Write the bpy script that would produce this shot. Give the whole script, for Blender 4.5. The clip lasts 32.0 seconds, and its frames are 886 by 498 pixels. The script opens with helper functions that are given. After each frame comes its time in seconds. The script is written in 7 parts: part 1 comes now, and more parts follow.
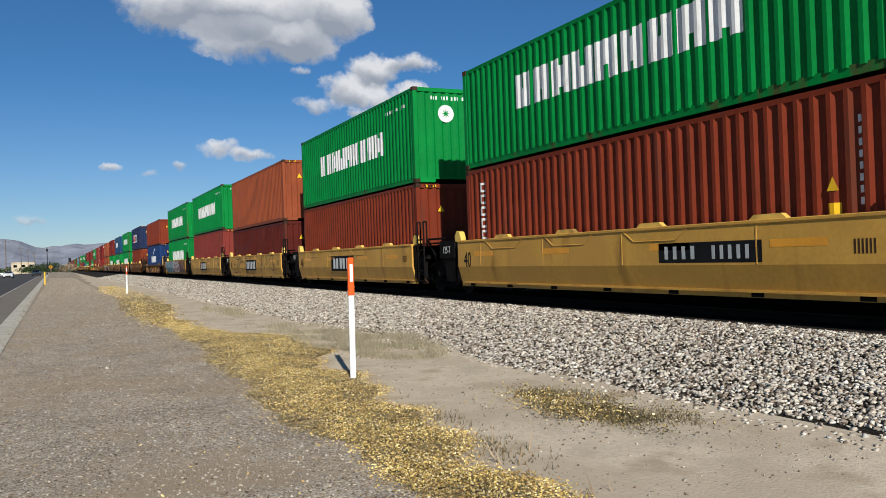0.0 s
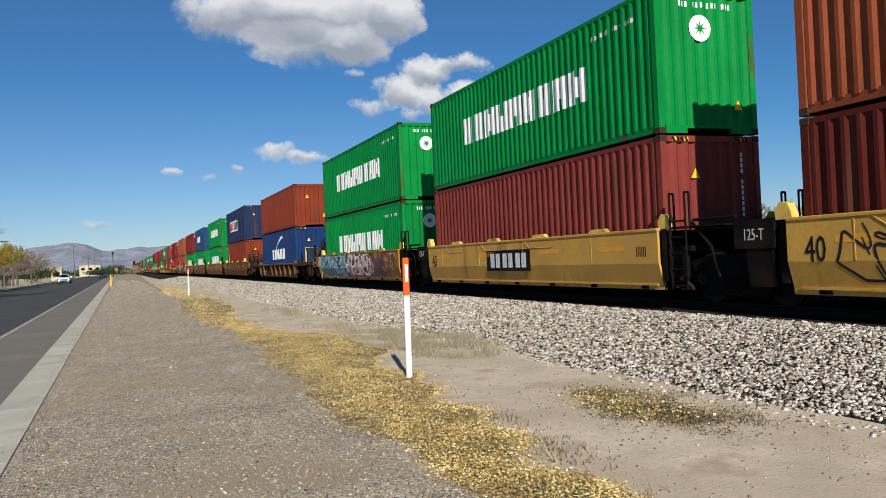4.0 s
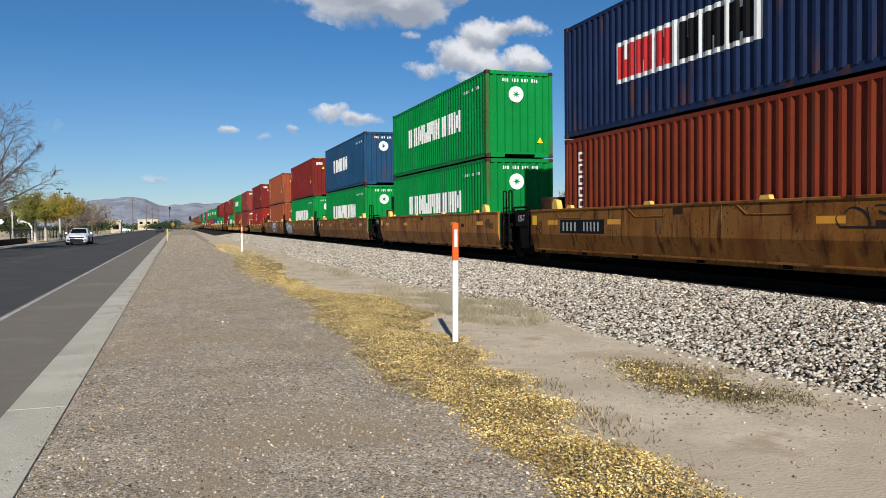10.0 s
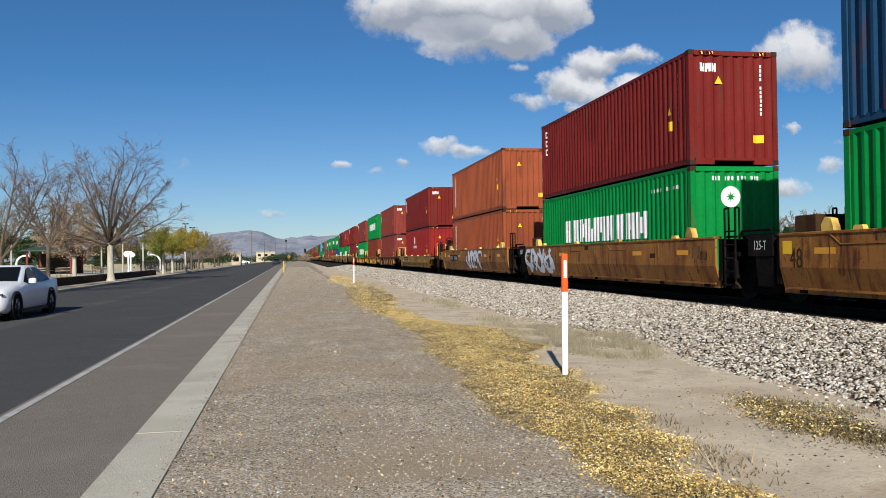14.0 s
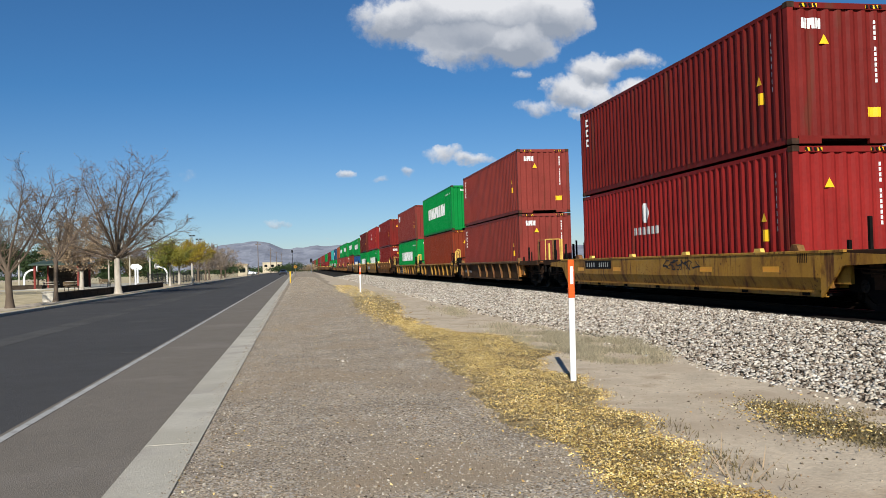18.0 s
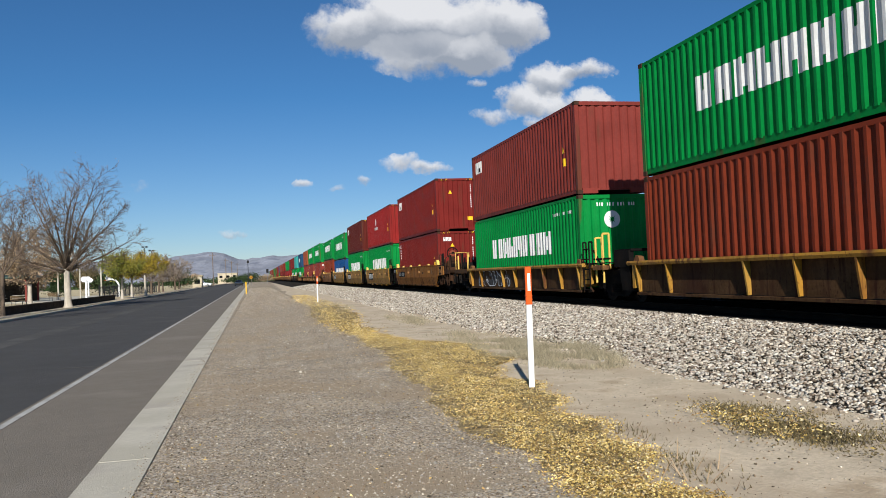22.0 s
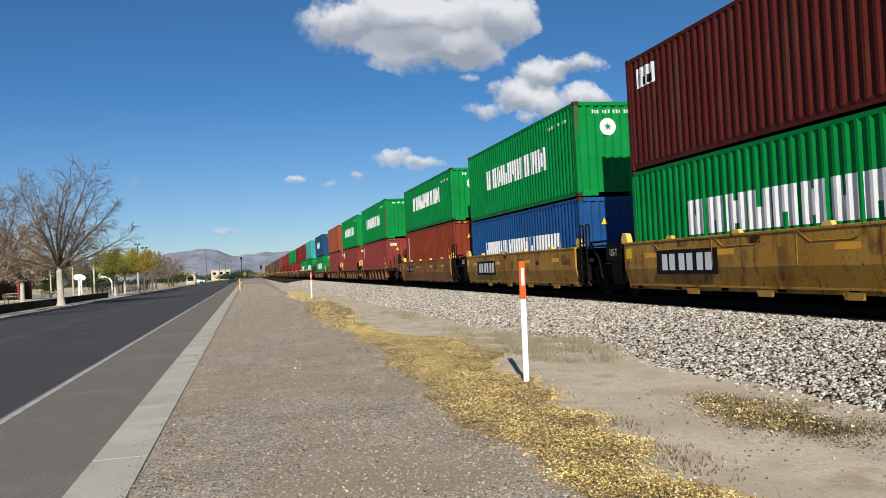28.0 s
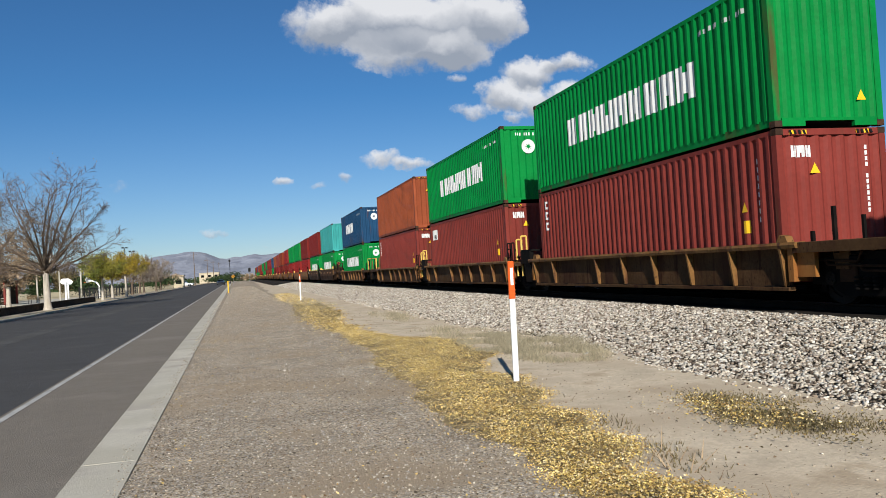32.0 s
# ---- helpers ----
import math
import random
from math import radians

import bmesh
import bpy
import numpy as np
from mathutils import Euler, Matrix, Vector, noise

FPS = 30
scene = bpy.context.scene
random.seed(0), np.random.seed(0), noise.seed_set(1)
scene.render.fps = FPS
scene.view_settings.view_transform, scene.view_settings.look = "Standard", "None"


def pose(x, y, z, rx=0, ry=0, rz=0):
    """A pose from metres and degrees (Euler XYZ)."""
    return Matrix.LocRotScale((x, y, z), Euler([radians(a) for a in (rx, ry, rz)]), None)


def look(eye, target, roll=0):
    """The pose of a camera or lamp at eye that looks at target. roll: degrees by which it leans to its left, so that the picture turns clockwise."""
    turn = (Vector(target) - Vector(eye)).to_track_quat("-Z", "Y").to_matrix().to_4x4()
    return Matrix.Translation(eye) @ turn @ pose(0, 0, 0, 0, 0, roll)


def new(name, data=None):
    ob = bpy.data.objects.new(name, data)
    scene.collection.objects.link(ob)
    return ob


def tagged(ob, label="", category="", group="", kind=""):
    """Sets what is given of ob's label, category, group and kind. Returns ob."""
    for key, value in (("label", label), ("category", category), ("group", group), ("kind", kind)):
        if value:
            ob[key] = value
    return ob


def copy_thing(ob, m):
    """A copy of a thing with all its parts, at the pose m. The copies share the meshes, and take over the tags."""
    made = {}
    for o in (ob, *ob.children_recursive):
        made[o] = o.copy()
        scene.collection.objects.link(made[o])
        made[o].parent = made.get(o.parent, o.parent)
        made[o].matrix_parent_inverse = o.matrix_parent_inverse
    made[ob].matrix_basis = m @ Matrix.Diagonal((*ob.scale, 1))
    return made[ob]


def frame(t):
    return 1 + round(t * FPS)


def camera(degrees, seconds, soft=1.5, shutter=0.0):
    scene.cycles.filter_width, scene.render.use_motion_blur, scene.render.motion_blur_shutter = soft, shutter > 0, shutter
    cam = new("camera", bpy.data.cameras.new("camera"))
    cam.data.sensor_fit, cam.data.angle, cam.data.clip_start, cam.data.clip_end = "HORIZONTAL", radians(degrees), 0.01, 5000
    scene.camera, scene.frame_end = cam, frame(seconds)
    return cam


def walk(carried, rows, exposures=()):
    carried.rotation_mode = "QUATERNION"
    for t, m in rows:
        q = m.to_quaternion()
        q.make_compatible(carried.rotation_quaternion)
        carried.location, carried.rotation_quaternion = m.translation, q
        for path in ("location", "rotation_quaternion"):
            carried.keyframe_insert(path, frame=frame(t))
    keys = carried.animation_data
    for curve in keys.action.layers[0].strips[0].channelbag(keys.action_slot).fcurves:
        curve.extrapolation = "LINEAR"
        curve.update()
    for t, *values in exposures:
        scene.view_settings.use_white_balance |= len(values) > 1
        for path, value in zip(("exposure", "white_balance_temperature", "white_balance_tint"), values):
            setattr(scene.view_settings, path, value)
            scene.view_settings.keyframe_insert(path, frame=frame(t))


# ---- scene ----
# ---- camera ----
EYE = 1.58
cam = camera(57.47, 32.0, soft=0.8)


def held(yaw, pitch, roll):
    return pose(0, 0, EYE, 90 + pitch, 0, yaw) @ pose(0, 0, 0, 0, 0, roll)


# seconds, yaw, pitch, roll of the hand-held camera, which stands on the shoulder
HELD = [
    (0, -25.63, 0.42, -2.07), (0.5, -25.73, 0.44, -2.30), (1, -26.19, 0.48, -2.31), (1.5, -25.72, 0.54, -2.54),
    (2, -25.23, 0.57, -2.53), (2.5, -24.05, 0.61, -2.64), (3, -23.04, 0.65, -2.59), (3.5, -21.70, 0.65, -2.62),
    (5.5, -22.17, -0.47, -2.57), (6, -21.16, -1.36, -2.77), (6.5, -19.80, -1.85, -2.92), (7, -19.23, -2.02, -2.78),
    (7.5, -16.76, -1.85, -2.44), (8, -16.89, -1.91, -2.07), (8.5, -18.24, -2.11, -2.13), (9, -19.21, -2.00, -1.97),
    (9.5, -18.16, -1.89, -1.24), (10, -18.17, -1.80, -0.59), (10.5, -17.77, -1.74, -0.50), (11, -15.22, -1.24, -0.50),
    (11.5, -12.74, -0.59, -0.36), (12, -11.42, -0.08, -0.31), (12.5, -11.03, 0.12, -0.48), (13, -10.51, 0.40, -0.48),
    (13.5, -10.59, 0.46, -0.66), (14, -10.52, 0.51, -0.85), (14.5, -9.66, 0.61, -0.99), (16.5, -10.08, 0.88, -1.63),
    (17, -10.14, 0.99, -1.67), (17.5, -9.88, 1.05, -1.67), (18, -10.11, 1.08, -1.73), (18.5, -11.53, 1.08, -1.60),
    (19, -12.44, 1.13, -1.54), (19.5, -13.36, 1.17, -1.72), (20, -14.11, 1.25, -1.76), (20.5, -14.63, 1.27, -1.95),
    (21, -14.28, 1.36, -2.25), (21.5, -13.94, 1.46, -2.41), (22, -13.14, 1.56, -2.46), (22.5, -12.88, 1.58, -2.62),
    (23, -13.02, 1.64, -2.60), (23.5, -12.98, 1.66, -2.71), (24, -12.77, 1.71, -2.85), (24.5, -13.03, 1.70, -2.81),
    (25, -13.14, 1.70, -2.80), (25.5, -13.52, 1.65, -2.85), (27.5, -13.85, 1.33, -2.86), (28, -13.57, 1.19, -2.89),
    (28.5, -13.78, 1.18, -2.86), (29, -13.91, 1.21, -2.84), (29.5, -13.62, 1.23, -2.95), (30, -13.98, 1.22, -3.08),
    (30.5, -14.35, 1.17, -3.12), (31, -14.63, 1.18, -3.26), (31.5, -14.29, 1.22, -3.31), (32, -14.36, 1.19, -3.44)
]
EXPOSURES = [(0.0, 0.1), (3.0, 0.15), (5.5, 0.2), (32.0, 0.2)]
walk(cam, [(t, held(a, b, c)) for t, a, b, c in HELD], EXPOSURES)

# ---- sky, sun ----
SUN_ELEVATION, SUN_TURN = 28.8, 13.6
sun = new("sun", bpy.data.lights.new("sun", "SUN"))
sun.data.energy, sun.data.angle, sun.data.color = 5.0, radians(0.53), (1.0, 0.96, 0.88)
s_, c_ = math.sin(radians(SUN_TURN)), math.cos(radians(SUN_TURN))
e_ = math.tan(radians(SUN_ELEVATION))
sun.matrix_world = look((-20 * s_, -20 * c_, 20 * e_), (0, 0, 0))

world = bpy.data.worlds.new("sky")
scene.world = world
world.use_nodes = True


def sky_nodes(tree):
    n, l = tree.nodes, tree.links
    n.clear()
    out, back = n.new("ShaderNodeOutputWorld"), n.new("ShaderNodeBackground")
    sky = n.new("ShaderNodeTexSky")
    sky.sky_type, sky.sun_disc = "NISHITA", False
    sky.sun_elevation, sky.sun_rotation = radians(SUN_ELEVATION), radians(180 + SUN_TURN)
    sky.altitude, sky.air_density, sky.dust_density, sky.ozone_density = 1200, 1.0, 0.25, 3.5
    co = n.new("ShaderNodeTexCoord")

    def maths(op, a, b=None, clamp=False):
        m = n.new("ShaderNodeMath")
        m.operation, m.use_clamp = op, clamp
        for i, v in enumerate((a, b)):
            if v is None:
                continue
            if isinstance(v, (int, float)):
                m.inputs[i].default_value = v
            else:
                l.new(v, m.inputs[i])
        return m.outputs[0]

    # the direction as slopes over the way ahead, roughened by noise at two scales
    sep = n.new("ShaderNodeSeparateXYZ")
    l.new(co.outputs["Generated"], sep.inputs[0])
    ahead = maths("MAXIMUM", sep.outputs[1], 0.05)
    u, v = maths("DIVIDE", sep.outputs[0], ahead), maths("DIVIDE", sep.outputs[2], ahead)
    com = n.new("ShaderNodeCombineXYZ")
    l.new(u, com.inputs[0]), l.new(v, com.inputs[1])
    rough = []
    for scale, detail in ((11.0, 8.0), (42.0, 6.0)):
        t = n.new("ShaderNodeTexNoise")
        t.inputs["Scale"].default_value, t.inputs["Detail"].default_value, t.inputs["Roughness"].default_value = scale, detail, 0.62
        l.new(com.outputs[0], t.inputs["Vector"])
        s = n.new("ShaderNodeSeparateColor")
        l.new(t.outputs["Color"], s.inputs[0])
        rough.append((maths("SUBTRACT", s.outputs[0], 0.5), maths("SUBTRACT", s.outputs[1], 0.5), maths("SUBTRACT", s.outputs[2], 0.5)))
    uu = maths("ADD", u, maths("ADD", maths("MULTIPLY", rough[0][0], 0.07), maths("MULTIPLY", rough[1][0], 0.018)))
    vv = maths("ADD", v, maths("ADD", maths("MULTIPLY", rough[0][1], 0.05), maths("MULTIPLY", rough[1][1], 0.014)))
    total, base = None, None
    for cu, cv, ru, rv, dense in CLOUDS:
        a = maths("DIVIDE", maths("SUBTRACT", uu, cu), ru)
        b = maths("DIVIDE", maths("SUBTRACT", vv, cv), rv)
        fall = maths("SUBTRACT", 1.0, maths("ADD", maths("MULTIPLY", a, a), maths("MULTIPLY", b, b)), True)
        fall = maths("MULTIPLY", fall, dense)
        low = maths("MULTIPLY", fall, maths("MULTIPLY", b, -1.0))
        total = fall if total is None else maths("ADD", total, fall)
        base = low if base is None else maths("ADD", base, low)
    thick = maths("ADD", total, maths("MULTIPLY", maths("ADD", rough[0][2], maths("MULTIPLY", rough[1][2], 0.9)), 2.0))
    ramp = n.new("ShaderNodeMapRange")
    ramp.interpolation_type = "SMOOTHSTEP"
    ramp.inputs["From Min"].default_value, ramp.inputs["From Max"].default_value = 0.05, 1.15
    l.new(maths("MULTIPLY", thick, maths("MULTIPLY", total, 4.0, True)), ramp.inputs["Value"])
    shade = n.new("ShaderNodeMapRange")
    shade.inputs["From Min"].default_value, shade.inputs["From Max"].default_value = -0.32, 0.45
    l.new(maths("ADD", base, maths("MULTIPLY", rough[0][2], -0.5)), shade.inputs["Value"])
    tint = n.new("ShaderNodeMix")
    tint.data_type = "RGBA"
    tint.inputs[6].default_value, tint.inputs[7].default_value = (12.5, 12.6, 12.9, 1), (5.2, 5.75, 6.7, 1)
    l.new(shade.outputs[0], tint.inputs[0])
    mix = n.new("ShaderNodeMix")
    mix.data_type = "RGBA"
    l.new(maths("MULTIPLY", ramp.outputs[0], 0.93), mix.inputs[0])
    deep = n.new("ShaderNodeMix")
    deep.data_type, deep.blend_type = "RGBA", "MULTIPLY"
    deep.inputs[0].default_value = 1.0
    air = n.new("ShaderNodeMix")
    air.data_type = "RGBA"
    air.inputs[6].default_value, air.inputs[7].default_value = (0.97, 1.06, 1.22, 1), (0.49, 0.92, 1.22, 1)
    l.new(maths("MULTIPLY", v, 4.5, True), air.inputs[0])
    l.new(air.outputs[2], deep.inputs[7])
    l.new(sky.outputs[0], deep.inputs[6])
    l.new(deep.outputs[2], mix.inputs[6]), l.new(tint.outputs[2], mix.inputs[7])
    l.new(mix.outputs[2], back.inputs[0])
    back.inputs[1].default_value = 0.057
    l.new(back.outputs[0], out.inputs[0])


# cumulus clouds: slope to the right, slope up, half-widths, density
CLOUDS = [
    (0.388, 0.249, 0.05, 0.025, 1.3), (0.444, 0.258, 0.04, 0.017, 1.2), (0.344, 0.219, 0.034, 0.025, 1.1), (0.308, 0.194, 0.034, 0.012, 0.9), (0.386, 0.213, 0.038, 0.022, 1.0), (0.45, 0.218, 0.044, 0.018, 1.3), (0.363, 0.191, 0.024, 0.011, 0.8), (0.292, 0.239, 0.019, 0.008, 0.8),
    (0.112, 0.308, 0.058, 0.036, 1.10), (0.185, 0.321, 0.085, 0.054, 1.30), (0.273, 0.319, 0.114, 0.060, 1.40), (0.227, 0.275, 0.086, 0.036, 1.20),
    (0.294, 0.276, 0.053, 0.032, 1.10), (0.349, 0.318, 0.045, 0.037, 0.90), 
    
    (0.186, 0.140, 0.035, 0.013, 0.70), (0.223, 0.131, 0.022, 0.010, 0.80), (0.061, 0.114, 0.013, 0.008, 0.80),
    (0.135, 0.117, 0.012, 0.009, 0.80), (0.096, 0.104, 0.013, 0.006, 0.50), (-0.028, 0.056, 0.019, 0.006, 0.80), (0.031, 0.036, 0.016, 0.004, 0.60),
    (0.693, 0.267, 0.078, 0.055, 1.20), (0.609, 0.207, 0.020, 0.025, 0.70), (0.671, 0.169, 0.016, 0.010, 0.80), (0.659, 0.090, 0.041, 0.018, 0.90),
    (0.819, 0.197, 0.072, 0.015, 0.60), (0.802, 0.148, 0.096, 0.008, 0.50), (0.736, 0.120, 0.034, 0.014, 0.70), (0.852, 0.103, 0.099, 0.015, 0.70),
    (-0.138, 0.111, 0.022, 0.007, 0.40)]
sky_nodes(world.node_tree)

# ---- materials ----


def mat(name, colour, rough=0.7, metal=0.0, vary=0.15, scale=3.0, stain=None, stain_amount=0.0, stain_scale=1.2, streak=1.0, bump=0.0, bump_scale=40.0,
        own=0.0, island=0.0, coat=0.0, gloss=None, drips=None, faded=None, tints=(), cells=()):
    """A surface with variation at two scales, stains of another colour, drawn out downwards by streak, and fine relief."""
    m = bpy.data.materials.new(name)
    m.use_nodes = True
    n, l = m.node_tree.nodes, m.node_tree.links
    bsdf = n["Principled BSDF"]
    bsdf.inputs["Roughness"].default_value, bsdf.inputs["Metallic"].default_value = rough, metal
    bsdf.inputs["Coat Weight"].default_value = coat
    bsdf.inputs["Specular IOR Level"].default_value = gloss if gloss is not None else 0.5 if rough < 0.45 else 0.2 if rough < 0.7 else 0.06
    co, info = n.new("ShaderNodeTexCoord"), n.new("ShaderNodeObjectInfo")
    add = n.new("ShaderNodeVectorMath")
    add.operation = "MULTIPLY_ADD"
    l.new(info.outputs["Random"], add.inputs[0])
    add.inputs[1].default_value = (37, 53, 29)
    l.new(co.outputs["Object"], add.inputs[2])

    def noise_at(scale, detail, stretch=1.0):
        mp = n.new("ShaderNodeMapping")
        mp.inputs["Scale"].default_value = (1, 1, 1 / stretch)
        l.new(add.outputs[0], mp.inputs["Vector"])
        t = n.new("ShaderNodeTexNoise")
        t.inputs["Scale"].default_value, t.inputs["Detail"].default_value = scale, detail
        l.new(mp.outputs[0], t.inputs["Vector"])
        return t.outputs["Fac"]

    def ranged(v, a, b, c, d):
        r = n.new("ShaderNodeMapRange")
        for i, k in enumerate((a, b, c, d)):
            r.inputs[i + 1].default_value = k
        l.new(v, r.inputs[0])
        return r.outputs[0]

    hsv = n.new("ShaderNodeHueSaturation")
    hsv.inputs["Color"].default_value = (*colour, 1)
    pick = None
    if cells:
        # close-lying grains, each with a shade of its own
        cell = n.new("ShaderNodeTexVoronoi")
        cell.inputs["Scale"].default_value = cells[0]
        l.new(add.outputs[0], cell.inputs["Vector"])
        apart = n.new("ShaderNodeSeparateColor")
        l.new(cell.outputs["Color"], apart.inputs[0])
        pick = apart.outputs[0]
    if tints:
        if pick is None:
            pick = n.new("ShaderNodeNewGeometry").outputs["Random Per Island"]
        part_of = n.new("ShaderNodeMath")
        part_of.operation = "MULTIPLY_ADD"
        l.new(pick, part_of.inputs[0])
        part_of.inputs[1].default_value = 7.31
        wrap = n.new("ShaderNodeMath")
        wrap.operation = "FRACT"
        l.new(part_of.outputs[0], wrap.inputs[0])
        ramp = n.new("ShaderNodeValToRGB")
        ramp.color_ramp.interpolation = "CONSTANT"
        ramp.color_ramp.elements.remove(ramp.color_ramp.elements[1])
        ramp.color_ramp.elements[0].color = (*colour, 1)
        for i, c in enumerate(tints):
            ramp.color_ramp.elements.new((i + 1) / (len(tints) + 1)).color = (*c, 1)
        l.new(wrap.outputs[0], ramp.inputs[0])
        l.new(ramp.outputs[0], hsv.inputs["Color"])
    large, fine = ranged(noise_at(scale, 5), 0.3, 0.7, 1 - vary, 1 + vary), ranged(noise_at(scale * 14, 3), 0.3, 0.7, 1 - vary * 0.6, 1 + vary * 0.6)
    mul = n.new("ShaderNodeMath")
    mul.operation = "MULTIPLY"
    l.new(large, mul.inputs[0]), l.new(fine, mul.inputs[1])
    value = mul.outputs[0]
    for amount, source in ((own, info.outputs["Random"]), (island, None)):
        if amount:
            if source is None:
                source = n.new("ShaderNodeNewGeometry").outputs["Random Per Island"]
            m2 = n.new("ShaderNodeMath")
            m2.operation = "MULTIPLY"
            l.new(value, m2.inputs[0]), l.new(ranged(source, 0, 1, 1 - amount, 1 + amount), m2.inputs[1])
            value = m2.outputs[0]
    if cells:
        m2 = n.new("ShaderNodeMath")
        m2.operation = "MULTIPLY"
        l.new(value, m2.inputs[0]), l.new(ranged(apart.outputs[1], 0, 1, 1 - cells[1], 1 + cells[1]), m2.inputs[1])
        value = m2.outputs[0]
    l.new(value, hsv.inputs["Value"])
    last = hsv.outputs[0]
    if stain:
        mix = n.new("ShaderNodeMix")
        mix.data_type = "RGBA"
        l.new(ranged(noise_at(stain_scale, 7, streak), 0.62 - 0.25 * stain_amount, 0.72 - 0.2 * stain_amount, 0, min(1, 0.45 + stain_amount)), mix.inputs[0])
        l.new(last, mix.inputs[6])
        mix.inputs[7].default_value = (*stain, 1)
        last = mix.outputs[2]
    if faded:
        mix = n.new("ShaderNodeMix")
        mix.data_type = "RGBA"
        l.new(ranged(noise_at(0.7, 6), 0.46, 0.62, 0, 0.75), mix.inputs[0])
        l.new(last, mix.inputs[6])
        mix.inputs[7].default_value = (*faded, 1)
        last = mix.outputs[2]
    if drips:
        # narrow runs of rust down the side, gathered where a coarser noise is high, and specks
        where = ranged(noise_at(0.9, 3), 0.36, 0.54, 0, 1)
        for size, stretch, low, high, most in ((7.0, 9.0, 0.54, 0.66, 0.9), (20.0, 1.4, 0.60, 0.68, 0.85), (2.4, 1.3, 0.57, 0.70, 0.75)):
            m3, mix = n.new("ShaderNodeMath"), n.new("ShaderNodeMix")
            m3.operation, mix.data_type = "MULTIPLY", "RGBA"
            l.new(ranged(noise_at(size, 5, stretch), low, high, 0, most), m3.inputs[0]), l.new(where, m3.inputs[1])
            l.new(m3.outputs[0], mix.inputs[0]), l.new(last, mix.inputs[6])
            mix.inputs[7].default_value = (*drips, 1)
            last = mix.outputs[2]
    l.new(last, bsdf.inputs["Base Color"])
    l.new(ranged(noise_at(scale * 5, 3), 0.3, 0.7, max(0, rough - 0.08), min(1, rough + 0.08)), bsdf.inputs["Roughness"])
    if bump:
        b = n.new("ShaderNodeBump")
        b.inputs["Strength"].default_value, b.inputs["Distance"].default_value = min(1, bump), 0.02
        if cells:
            dome = n.new("ShaderNodeMath")
            dome.operation = "SUBTRACT"
            dome.inputs[0].default_value = 1.0
            l.new(cell.outputs["Distance"], dome.inputs[1])
            l.new(dome.outputs[0], b.inputs["Height"])
        else:
            l.new(noise_at(bump_scale, 4), b.inputs["Height"])
        l.new(b.outputs[0], bsdf.inputs["Normal"])
    return m


PAINTS, BASE = {}, {}


def box_paint(name, colour, wear=0.25, rust=(0.09, 0.035, 0.02)):
    BASE[name] = colour
    return mat(name, colour, 0.55, 0, 0.13, 0.9, rust if wear else None, wear, 2.4, 6.0, 0.05, 60, own=0.1, gloss=0.1)


